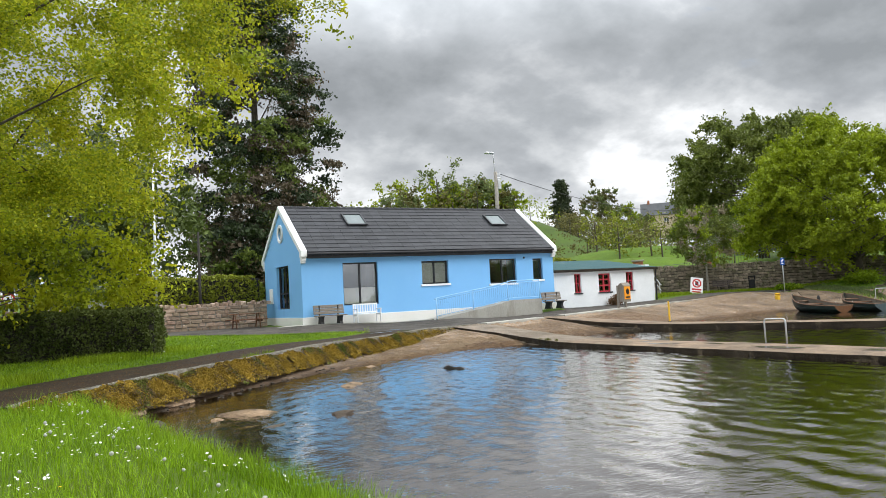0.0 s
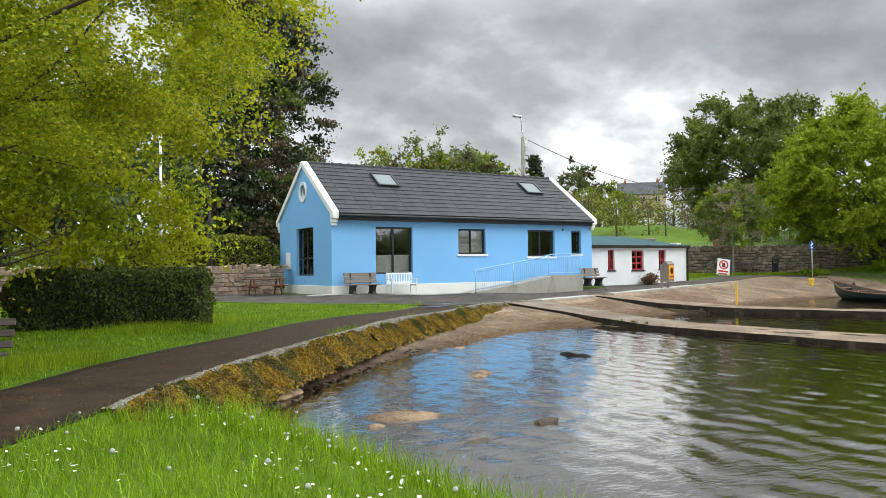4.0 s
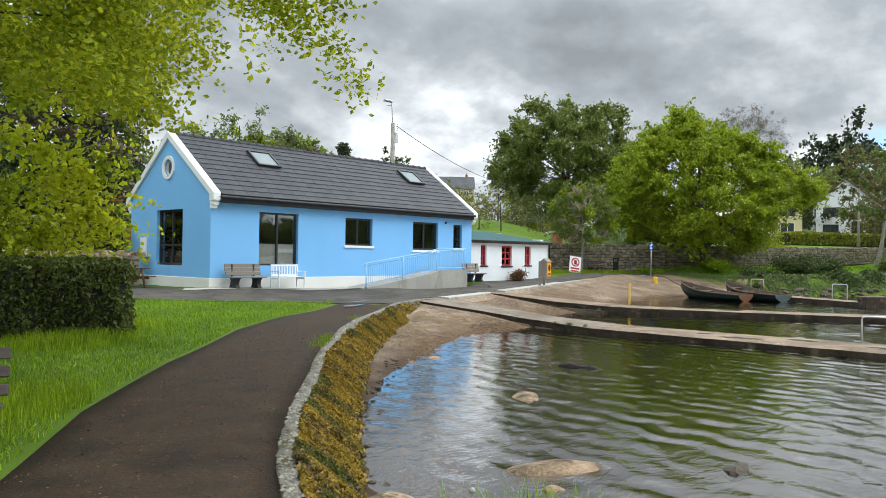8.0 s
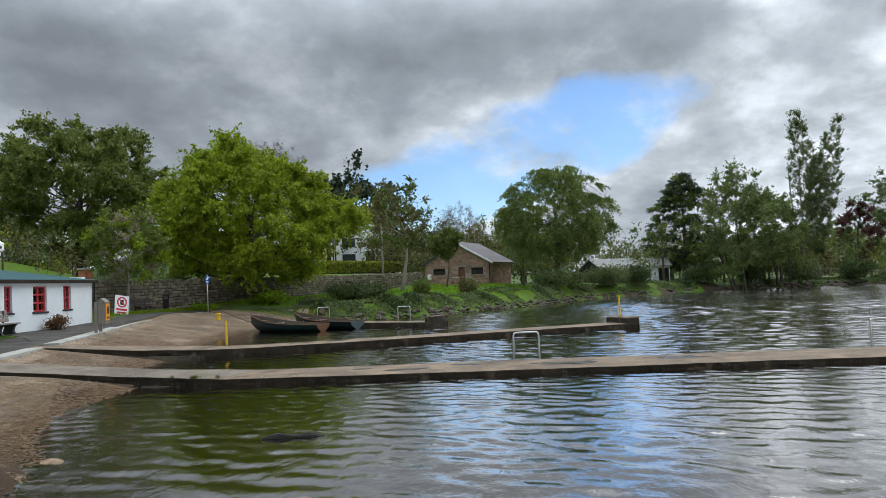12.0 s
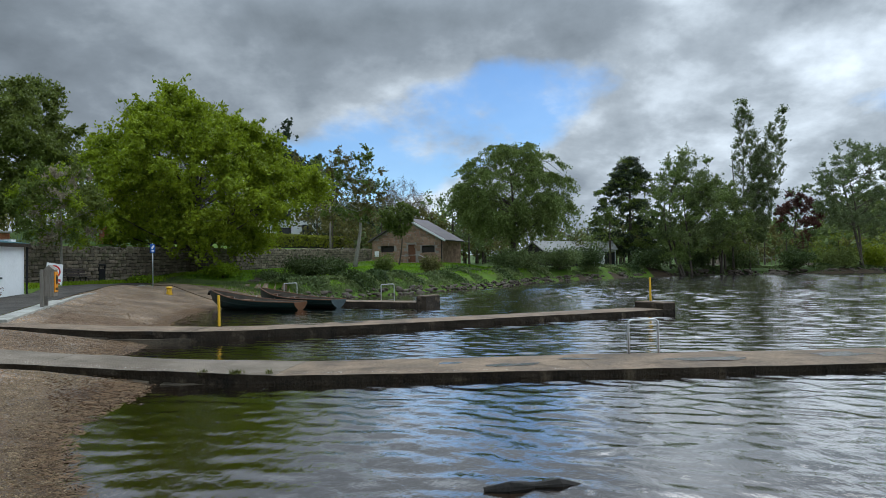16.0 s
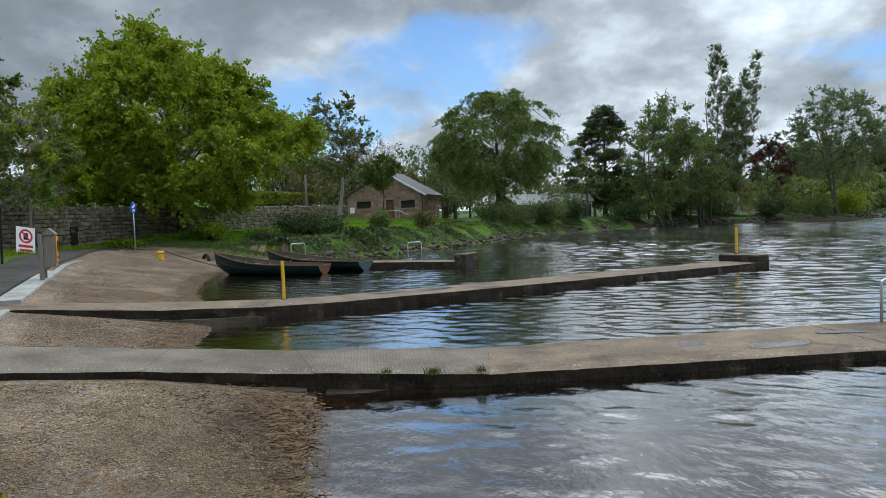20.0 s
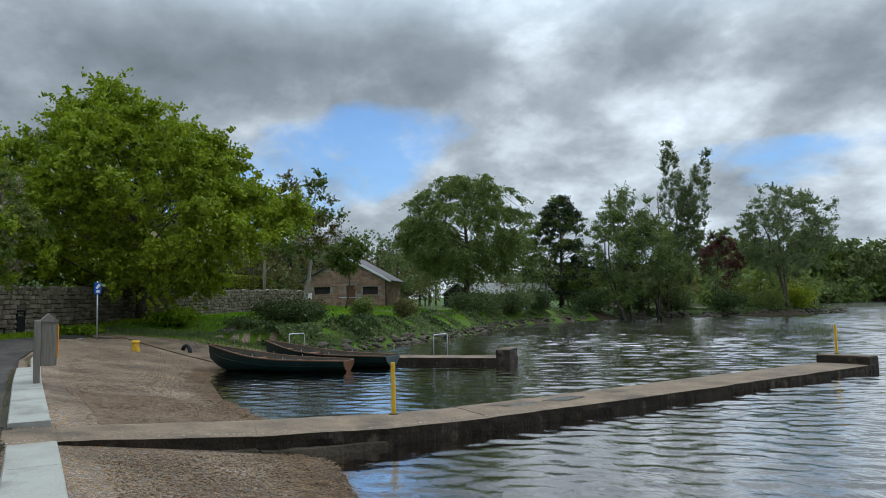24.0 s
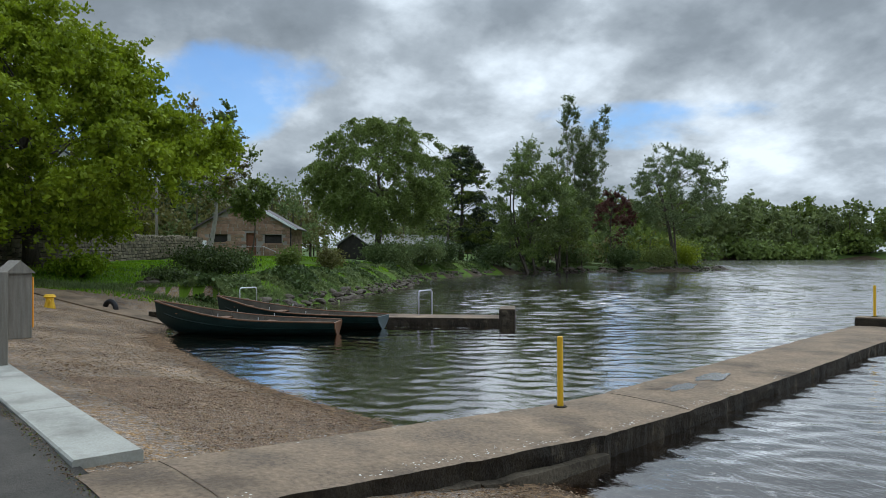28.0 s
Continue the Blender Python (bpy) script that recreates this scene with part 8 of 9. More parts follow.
for row in ((-7.8, -20.8, 0.0, 1.30, 0.72, 0.50, -25, True, "large flat pale boulder rising from the water"), (-8.45, -21.15, 0.02, 0.32, 0.26, 0.26, 0, True, "small pale stone in the shallow water"),
            (-4.75, -18.15, 0.02, 0.75, 0.5, 0.34, 30, True, "pale rounded stone in the shallow water"), (-6.5, -22.2, 0.02, 0.42, 0.28, 0.28, 0, False, "dark stone standing out of the lake"),
            (-7.85, -22.55, 0.01, 0.42, 0.28, 0.16, 20, False, "low mossy stone awash in the lake"), (-2.45, -13.95, 0.02, 0.5, 0.36, 0.2, 40, True, "low pale stone near the gravel edge"),
            (-8.75, -18.25, 0.06, 1.0, 0.6, 0.45, 40, True, "pale boulder at the foot of the lake wall"), (-9.85, -19.5, 0.10, 1.1, 0.7, 0.55, 55, True, "pale boulder at the foot of the lake wall"),
            (-10.2, -20.6, 0.15, 0.8, 0.6, 0.5, 10, True, "weathered boulder below the grass bank"), (-9.5, -21.2, 0.05, 0.6, 0.4, 0.35, 70, False, "dark boulder below the grass bank")):
    boulder(*row)


def build_log():
    r = thing("driftwood", -1.2, -16.95, 0.10, 100, "dark waterlogged driftwood stump in the lake", "driftwood")
    bm = bmesh.new()
    rod(bm, [(-0.5, 0, 0.02), (-0.25, 0.03, 0.05), (0.0, -0.02, 0.03), (0.25, 0.03, 0.06), (0.5, 0, 0.04)], [0.025, 0.055, 0.045, 0.05, 0.025], 9)
    for v in bm.verts:
        v.co += Vector([noise.noise(v.co * 9 + Vector((k * 3, 0, 0))) * 0.04 for k in range(3)])
    part("stump", bm, M["shedwall"], r, smooth=False)


build_log()


def rock_bank(label, line, n, lo, hi, seed, width=1.3, mats=ROCKS):
    """Boulders tipped along a shore line."""
    rnd = random.Random(seed)
    r = thing("rock_bank", line[0][0], line[0][1], 0, label=label, category="rocks")
    pts = [Vector(p) for p in line]
    cum = [0]
    for a, b in zip(pts, pts[1:]):
        cum.append(cum[-1] + (b - a).length)
    for _ in range(n):
        s = rnd.uniform(0, cum[-1])
        i = max(k for k in range(len(pts) - 1) if cum[k] <= s)
        a, b = pts[i], pts[i + 1]
        p = a.lerp(b, (s - cum[i]) / (cum[i + 1] - cum[i]))
        t = (b - a).normalized()
        o = rnd.uniform(-0.35, 0.8) * width
        q = p + Vector((-t.y, t.x)) * o
        k = rnd.uniform(lo, hi) * (1.15 if rnd.random() < 0.2 else 0.85)
        ob = new("rock", mats[rnd.randrange(len(mats))])
        ob.parent = r
        z = max(gz(q.x, q.y), -0.05)
        ob.matrix_basis = pose(q.x - line[0][0], q.y - line[0][1], z + k * 0.12, rnd.uniform(-15, 15), rnd.uniform(-15, 15), rnd.uniform(0, 360)) @ Matrix.Diagonal((k * rnd.uniform(0.8, 1.4), k, k * rnd.uniform(0.6, 1.0), 1))


rock_bank("bank of dark boulders along the lawn shore", [(35.5, -8.5), (40, -12.6), (47, -17.4), (55, -22.7), (63, -26.3), (70, -30.8)], 260, 0.25, 0.62, 4, 0.8)
rock_bank("bank of dark boulders along the point", [(70, -30.8), (78, -39.8), (84, -51), (82, -61), (80.5, -68), (83.5, -79), (85.5, -81.5)], 280, 0.4, 1.0, 6, 1.0)
rock_bank("stones along the foot of the lake wall", [(-10.2, -22.3), (-9.3, -20.4), (-8.2, -18.7), (-6.6, -17.3), (-4.9, -15.7), (-3.2, -14.2)], 260, 0.035, 0.12, 9, 0.9)
rock_bank("flat edging stones of the grass bank", [(-8.3, -31.0), (-8.8, -28), (-9.3, -25.5), (-9.8, -23.4), (-10.2, -22.4)], 150, 0.07, 0.20, 12, 0.4, PALE)
rock_bank("mossy stones at the edge of the lawn above the beach", [(36.5, -6.2), (38.5, -5.2), (41, -5.5), (44, -7.5)], 14, 0.5, 0.9, 15, 0.6)


# ---- hedges and shrubs ----
def hedge(name, x, y, z, rz, w, d, h, mat, count, leaf, seed, label, wob=0.12):
    """A clipped hedge: a dense twig core and leaves over its faces."""
    rng = np.random.default_rng(seed)
    r = thing(name, x, y, z, rz, label, "hedge")
    bm = bmesh.new()
    box(bm, 0.16, w - 0.16, 0.16, d - 0.16, -0.1, h - 0.16)
    part("twig_core", bm, M["shedwall"], r)
    area = np.array([w * d, w * h, w * h, d * h, d * h])
    f = rng.choice(5, count, p=area / area.sum())
    u, v = rng.uniform(0, 1, count), rng.uniform(0, 1, count)
    p = np.zeros((count, 3))
    p[:, 0] = np.where(f <= 2, u * w, np.where(f == 3, 0, w))
    p[:, 1] = np.where(f == 0, v * d, np.where(f == 1, 0, np.where(f == 2, d, u * d)))
    p[:, 2] = np.where(f == 0, h, v * h)
    # round the edges and make the faces uneven
    c = np.array([w / 2, d / 2, h * 0.45])
    k = np.array([noise.noise(Vector(q) * 1.6 + Vector((seed, 0, 0))) + 0.5 * noise.noise(Vector(q) * 4.5) for q in p])
    q = (p - c) / (np.array([w, d, h * 1.1]) / 2)
    far = (np.abs(q) ** 8).sum(1) ** (1 / 8)
    p = c + (p - c) * (1 / np.maximum(far, 0.9))[:, None] * np.where(far > 1, 1.02, 1.0)[:, None]
    n = (p - c) / np.linalg.norm(p - c, axis=1)[:, None]
    p += n * (k * wob - rng.uniform(0, 0.16, count))[:, None]
    p = p[p[:, 2] > 0.02]
    leaves("foliage", p, leaf * 0.6, leaf * 1.3, M[mat], r, seed + 1)
    return r


hedge("clipped_hedge", -12.45, -10.4, 0.74, -12, 4.45, 2.0, 1.55, "hedge", 30000, 0.042, 31, "clipped dark green hedge standing on the lawn", 0.2)
hedge("garden_hedge", -7.5, 6.4, 1.1, 0, 7.3, 1.6, 2.8, "yellowhedge", 16000, 0.07, 32, "tall yellow-green hedge behind the stone wall", 0.2)
hedge("bank_hedge", 17.0, 11.5, 2.4, -4, 9.0, 1.8, 2.2, "yellowhedge", 9000, 0.09, 33, "yellow-green hedge above the annex roof", 0.3)
hedge("garden_hedge", 66.5, 0.5, 4.2, -25, 18, 1.5, 1.3, "yellowhedge", 8000, 0.12, 34, "low clipped hedge in front of the white house", 0.2)


def shrub(x, y, h, r0, mat, count, leaf, seed, label, z=None):
    rng = np.random.default_rng(seed)
    z = gz(x, y) if z is None else z
    r = thing("shrub", x, y, z - 0.05, 0, label, "shrub", "shrubs along the shore")
    bm = bmesh.new()
    tips = []
    for k in range(9):
        a, o = rng.uniform(0, 2 * math.pi), rng.uniform(0.2, 0.9) * r0
        tip = np.array([o * math.cos(a), o * math.sin(a), h * rng.uniform(0.55, 0.95)])
        lp, lr = limb(rng, (0.15 * math.cos(a), 0.15 * math.sin(a), -0.05), tip, 0.03, 0.008, 0.1, 3)
        rod(bm, lp, lr, 4, cap=False)
        tips.append(tip)
    part("branchwork", bm, M["bark"], r)
    C = np.array([t * rng.uniform(0.5, 1.0) for t in tips for _ in range(5)])
    off = rng.normal(size=(count, 3)) * (r0 * 0.24, r0 * 0.24, h * 0.17)
    p = C[rng.integers(0, len(C), count)] + off
    p = p[p[:, 2] > 0.02]
    leaves("foliage", p, leaf * 0.6, leaf * 1.3, M[mat], r, seed + 1)


for row in ((42.8, -7.6, 1.5, 1.8, "shrub", 6000, 0.07, 41, "dark low shrub on the lawn edge"), (45.0, -8.8, 1.3, 1.5, "shrub", 4500, 0.07, 42, "dark low shrub on the lawn edge"),
            (47.8, -12.8, 1.6, 0.9, "oak", 3500, 0.07, 43, "small upright dark bush above the rocks"), (52.0, -16.2, 1.4, 1.0, "brownleaf", 3000, 0.07, 44, "brown-green bush above the rocks"),
            (64.5, -23.8, 2.0, 2.3, "dull", 6000, 0.09, 45, "grey-green bush at the lake edge"), (67.5, -26.0, 1.8, 2.2, "dull", 5000, 0.09, 46, "grey-green bush at the lake edge"),
            (73.0, -30.5, 2.2, 2.6, "dull", 6000, 0.10, 47, "spreading bush at the lake edge"), (76.5, -34.5, 2.2, 2.4, "shrub", 5000, 0.10, 48, "spreading bush at the lake edge"),
            (82.0, -43.5, 2.2, 2.8, "shrub", 6000, 0.11, 49, "dark bush below the shore trees"), (85.2, -50.0, 2.4, 2.6, "shrub", 6000, 0.11, 50, "dark bush below the shore trees"),
            (85.0, -56.0, 2.4, 2.6, "dull", 6000, 0.11, 51, "bush below the shore trees"), (83.5, -62.0, 2.2, 2.6, "shrub", 6000, 0.11, 52, "bush below the shore trees"),
            (82.5, -67.5, 2.4, 2.4, "willow", 5000, 0.11, 53, "pale bush near the point"), (83.8, -73.0, 2.6, 2.4, "limetree", 5000, 0.11, 54, "bright green bush near the point"),
            (38.0, 1.4, 0.5, 0.9, "grass", 1500, 0.08, 55, "tuft of tall grass below the wall"), (41.0, -2.4, 0.9, 1.4, "grass", 3000, 0.08, 56, "rough grass clump beside the slip"),
            (20.9, 1.15, 0.65, 0.55, "twigbush", 1400, 0.05, 57, "dry brown shrub against the white wall"), (58.0, -1.2, 2.0, 2.0, "limetree", 5000, 0.09, 58, "leafy shrub behind the boundary wall"),
            (39.5, -6.0, 0.8, 1.3, "shrub", 3000, 0.06, 59, "low dark shrub above the beach"), (-9.2, 10.5, 2.6, 2.4, "oak", 5000, 0.10, 60, "dark bush behind the stone wall"),
            (-16.0, 12.0, 3.0, 3.0, "oak", 6000, 0.11, 61, "dark bush behind the stone wall")):
    if row[4] == "twigbush" and "twigbush" not in M:
        M["twigbush"] = leaf_mat("dry_brown_twig_leaf", (0.14, 0.075, 0.035), (0.24, 0.14, 0.07))
    shrub(*row)


# ---- woods behind ----
def woods(name, spots, mats, per, leaf, seed, label, trunk=True):
    """Far woods as one mass: trunks and leaf clumps. spots: x, y, height, radius."""
    rng = np.random.default_rng(seed)
    x0, y0 = spots[0][:2]
    r = thing(name, x0, y0, 0, 0, label, "woods", kind="stuff")
    sets = {m: [] for m in mats}
    bm = bmesh.new()
    zs = height(np.array([s[0] for s in spots]), np.array([s[1] for s in spots]))
    for (x, y, h, rad), z in zip(spots, zs):
        z = max(float(z), 0.2)
        rod(bm, [(x - x0, y - y0, z - 0.3), (x - x0 + rng.uniform(-0.3, 0.3), y - y0, z + h * 0.75)], [0.025 * h, 0.008 * h], 5)
        k = 26
        d = rng.normal(size=(k, 3))
        d /= np.linalg.norm(d, axis=1)[:, None]
        lob = 1 + 0.35 * rng.normal(size=k)[:, None] * 0.5
        C = d * lob * (rng.uniform(0.25, 1, k) ** 0.5)[:, None] * (rad, rad, h * 0.42) + (x - x0, y - y0, z + h * 0.56)
        n = int(per * rad * h / 40)
        w = rng.integers(0, k, n)
        td = rng.normal(size=(k, 8, 3)) + d[:, None, :]
        td /= np.linalg.norm(td, axis=2)[..., None]
        tw = rng.integers(0, 8, n)
        p = C[w] + td[w, tw] * (rng.uniform(0, 1, n) * rad * 0.42)[:, None] + rng.normal(size=(n, 3)) * 0.05 * rad
        m = mats[rng.integers(0, len(mats))]
        sets[m].append(p[p[:, 2] > z + 0.1])
    part("trunks", bm, M["bark"], r)
    for m in mats:
        if sets[m]:
            tagged(leaves("foliage", np.concatenate(sets[m]), leaf * 0.6, leaf * 1.3, M[m], r, seed + 5), kind="stuff")


def grove(rng, x0, x1, y0, y1, n, h0, h1, r0, r1):
    return [(rng.uniform(x0, x1), rng.uniform(y0, y1), rng.uniform(h0, h1), rng.uniform(r0, r1)) for _ in range(n)]


R = random.Random(8)
woods("wood", grove(R, -45, -2, 17, 32, 48, 11, 16, 3.0, 4.6), ["oak", "dull", "hedge"], 1700, 0.2, 71, "dark trees behind the car park wall")
woods("wood", grove(R, -75, -22, -30, 20, 24, 9, 14, 3.0, 5.0), ["oak", "limetree"], 500, 0.35, 72, "trees beside the lake road")
woods("wood", grove(R, 30, 74, 22, 56, 20, 3, 6, 1.8, 3.2) + grove(R, 14, 34, 20, 34, 10, 2.5, 4.5, 1.6, 2.6), ["brownleaf", "yellowhedge", "dull"], 1700, 0.15, 83, "bushes and small trees on the bank")
woods("wood", grove(R, 20, 60, 62, 92, 16, 7, 11, 3.0, 4.5) + grove(R, 112, 126, 64, 78, 10, 7, 10, 3.0, 4.5), ["limetree", "brownleaf", "dull"], 1200, 0.28, 73, "mixed trees on the hill")
woods("wood", grove(R, 96, 150, -2, 30, 20, 8, 14, 3.5, 5.5), ["dull", "brownleaf", "oak"], 1500, 0.26, 74, "trees round the houses on the slope")
woods("wood", grove(R, 88, 112, -26, -2, 22, 6, 9.5, 2.6, 4.2) + grove(R, 78, 90, -12, -2, 6, 4.5, 6.5, 2.0, 3.0), ["brownleaf", "dull", "yellowhedge"], 1700, 0.2, 75, "low trees behind the stone hut")
woods("wood", grove(R, 92, 112, -16, 4, 14, 5.0, 7.2, 3.0, 4.5), ["oak", "fir", "dull"], 2200, 0.22, 86, "dark dense trees behind the hut garden")
woods("wood", grove(R, 104, 125, -62, -26, 18, 5, 8.5, 2.4, 3.8), ["dull", "brownleaf", "willow"], 1500, 0.2, 76, "trees behind the lake shore")
woods("wood", grove(R, 84, 92, -64, -36, 13, 4.0, 8.0, 1.5, 2.4), ["dull", "willow", "brownleaf"], 1300, 0.14, 77, "young trees along the shore")
woods("wood", grove(R, 84, 91, -78, -64, 9, 3.0, 5.0, 1.5, 2.2), ["willow", "yellowhedge"], 1300, 0.14, 78, "low growth on the point")
woods("far_wood", grove(R, 196, 240, -262, -128, 60, 13, 20, 5, 8), ["dull", "oak"], 330, 0.8, 79, "woods on the far lake shore")
woods("far_wood", grove(R, 188, 206, -262, -128, 60, 4, 8, 5, 7) + grove(R, 150, 190, -330, -262, 24, 4, 8, 5, 7), ["dull", "oak", "willow"], 420, 0.7, 87, "low scrub along the far lake shore")
woods("far_wood", grove(R, 150, 215, -330, -262, 36, 13, 20, 5, 8) + grove(R, 130, 200, -130, -76, 40, 6, 9, 4, 6), ["dull", "oak", "brownleaf"], 330, 0.8, 80, "woods on the far lake shore")
woods("wood", [(150, 14, 26, 7.5), (158, 17, 22, 7), (146, 20, 20, 6), (165, 12, 24, 6)], ["fir"], 700, 0.5, 81, "dark conifers behind the white house")
woods("wood", [(173, 200, 28, 6), (169, 203, 24, 5), (178, 204, 22, 6), (150, 165, 16, 7), (158, 175, 15, 7)], ["fir"], 520, 0.7, 82, "dark conifer and trees on the skyline")
woods("bushes", grove(random.Random(17), 60, 104, 36, 78, 30, 3.5, 6.0, 2.8, 4.2), ["limetree", "brownleaf", "yellowhedge", "dull"], 1500, 0.17, 88, "bushes and hedges in the gardens on the hill")
tree("bare_tree", 100.0, 17.5, 20, 6.5, 6.5, 6.0, ["twigs"], 16000, 0.42, 91, "tall nearly bare tree behind the lime", "round", 0.35, "palebark", limbs=70, clumps=300, clump_r=0.9, thin=0.03)
tree("bare_tree", 96.0, -12.5, 11, 4.2, 4.2, 3.5, ["twigs"], 11000, 0.32, 92, "bare twiggy tree behind the hut", "round", 0.22, "palebark", limbs=70, clumps=280, clump_r=0.7, thin=0.03)
tree("brown_tree", 124, 121, 30.8 - gz(124, 121), 7.5, 6.0, 1.0, ["brownleaf", "dull"], 20000, 0.26, 95, "thin brown-leaved tree on the hill", "round", 0.3, limbs=40, clumps=130, clump_r=1.4)
tree("round_bush", 98, 83, 19.6 - gz(98, 83), 4.6, 4.5, 0.3, ["limetree", "dull"], 20000, 0.2, 93, "round bright green tree on the hill", "round", 0.25, limbs=14, clumps=90, clump_r=1.1)
tree("hill_tree", 60, 80, 21.8 - gz(60, 80), 9.0, 6, 0.6, ["brownleaf", "limetree", "dull"], 26000, 0.24, 94, "broad leafy tree beyond the blue house roof", "round", 0.3, limbs=24, clumps=130, clump_r=1.5)
tree("skyline_conifer", 173.5, 201, 46.0 - gz(173.5, 201), 8.5, 8.5, 0.5, ["fir"], 26000, 0.5, 96, "dark broad conifer on the skyline", "conifer", 0.5, limbs=30, clumps=260, clump_r=2.2)


def bank_growth():
    """Ferns, ivy and rough grass hanging over the boulders of the lawn shore."""
    rng = np.random.default_rng(61)
    line = np.array([(36.2, -7.6), (40.4, -11.6), (47.5, -16.4), (55.5, -21.6), (63.5, -25.2), (70.6, -29.9), (78.8, -39.4), (84.8, -51), (83.0, -61), (81.4, -68), (84.0, -78)])
    n = 60000
    i = rng.choice(len(line) - 1, n)
    u = rng.uniform(0, 1, n)[:, None]
    t = line[i + 1] - line[i]
    t /= np.linalg.norm(t, axis=1)[:, None]
    o = rng.normal(0.8, 0.75, n)[:, None]
    p = line[i] * (1 - u) + line[i + 1] * u + np.column_stack([-t[:, 1], t[:, 0]]) * o
    lump = np.array([noise.noise(Vector((a * 0.45, b * 0.45, 2))) for a, b in p])
    keep = lump > -0.12
    p, lump = p[keep], lump[keep]
    z = np.maximum(height(p[:, 0], p[:, 1]), 0.12) + rng.uniform(0, 1, len(p)) * (0.18 + 0.7 * np.maximum(lump, 0))
    r = thing("bank_growth", 36.2, -7.6, 0, 0, "ferns and rough grass over the shore boulders", "plants", kind="stuff")
    c = np.column_stack([p, z]) - (36.2, -7.6, 0)
    k = lump > 0.2
    leaves("fern", c[k], 0.05, 0.14, M["shrub"], r, 3)
    leaves("rough_grass", c[~k], 0.05, 0.13, M["dull"], r, 4)


bank_growth()


# ---- grass, flowers, pebbles ----
def blades(name, xy, h0, h1, w, mat, seed, label, lean=0.35, level=None):
    """Grass blades as bent two-piece strips."""
    rng = np.random.default_rng(seed)
    n = len(xy)
    z = height(xy[:, 0], xy[:, 1]) - 0.01 if level is None else np.full(n, level)
    p = np.column_stack([xy, z])
    a = rng.uniform(0, 2 * math.pi, n)
    s = np.column_stack([np.cos(a), np.sin(a), np.zeros(n)])
    b = rng.uniform(0, 2 * math.pi, n)
    d = np.column_stack([np.cos(b), np.sin(b), np.zeros(n)])
    h = rng.uniform(h0, h1, n)[:, None]
    k = rng.uniform(0.1, lean, n)[:, None]
    up = np.array([0, 0, 1.0])
    mid, top = p + up * h * 0.55 + d * h * k * 0.35, p + up * h * (1 - 0.3 * k) + d * h * k
    v = np.stack([p - s * w, p + s * w, mid + s * w * 0.75, mid - s * w * 0.75, top], 1).reshape(-1, 3)
    i = np.arange(n)[:, None] * 5
    f = np.concatenate([i + [0, 1, 2], i + [0, 2, 3], i + [3, 2, 4]])
    ob = arrays(name, v, f, mat, None)
    return tagged(ob, label, "grass", kind="stuff")


def scatter(rng, poly, n, keep=None):
    poly = [tuple(p) for p in poly]
    xs, ys = [p[0] for p in poly], [p[1] for p in poly]
    out = np.zeros((0, 2))
    while len(out) < n:
        q = np.column_stack([rng.uniform(min(xs), max(xs), n), rng.uniform(min(ys), max(ys), n)])
        q = q[inside(q[:, 0], q[:, 1], poly)]
        if keep is not None:
            q = q[keep(q)]
        out = np.concatenate([out, q])
    return out[:n]


BANK = [(-9.0, -36), (-8.4, -31), (-9.0, -28), (-9.5, -25.5), (-10.0, -23.5), (-10.6, -22.3), (-11.75, -21.5), (-16.12, -27.22), (-20.2, -32.0), (-20, -38), (-9, -38)]
FORE = [(-22, -30.1), (-18.06, -25.74), (-13.16, -19.64), (-11.56, -17.34), (-9.26, -14.69), (-6.16, -11.59), (-3.5, -9.42), (-0.7, -7.5), (0.7, -6.5), (-4.4, -2.1), (-8.2, 1.2), (-17, 1.9), (-22, 1.9)]
rng = np.random.default_rng(77)
blades("bank_grass", scatter(rng, BANK, 85000), 0.07, 0.22, 0.0042, M["grass"], 1, "long unmown spring grass on the bank", 0.8)
blades("tall_grass", scatter(rng, [(-10.4, -22.6), (-9.6, -23.5), (-8.9, -27), (-8.3, -31), (-9.2, -31), (-9.9, -27), (-10.6, -24), (-11.6, -22.2)], 6000), 0.15, 0.42, 0.0035, M["grass"], 2, "tall seeding grass along the water edge", 0.5)
blades("lawn_grass", scatter(rng, FORE, 170000), 0.05, 0.13, 0.006, M["grass"], 3, "lush green lawn grass beside the path", 1.1)
tufts = np.concatenate([rng.normal(c, s, (m, 2)) for c, s, m in (((-9.2, -11.4), 0.5, 2200), ((-12.4, -16.9), 0.5, 1800), ((-11.6, -16.6), 0.35, 1200), ((-7.6, -9.6), 0.4, 1500), ((-9.9, -12.0), 0.5, 1500), ((0.8, -6.5), 0.12, 400))])
blades("lawn_tufts", tufts[inside(tufts[:, 0], tufts[:, 1], FORE)], 0.10, 0.28, 0.005, M["grass"], 4, "longer grass tufts below the hedge and bench")
blades("shore_lawn_grass", scatter(rng, [(38, 0.5), (35.8, -5.6), (36.6, -8.0), (40.4, -11.4), (47.3, -15.8), (56, -21.4), (70, -28), (78, -34), (80, -24), (71.0, -18.6), (70.5, -11), (56, -5), (44, -0.5)], 80000), 0.05, 0.11, 0.02, M["grass"], 5, "green lawn grass before the stone hut")
EDGE = np.array([(38.8, 1.0), (38.6, -1.5), (38.3, -3.6), (36.9, -7.3), (36.0, -8.6), (39.5, -11.0), (44.5, -14.6)])
k = rng.integers(0, len(EDGE) - 1, 16000)
edge_xy = EDGE[k] + (EDGE[k + 1] - EDGE[k]) * rng.uniform(0, 1, (16000, 1)) + rng.normal(size=(16000, 2)) * 0.42
blades("verge_grass", edge_xy, 0.08, 0.26, 0.012, M["dull"], 9, "rough grass where the lawn meets the beach", 0.9)
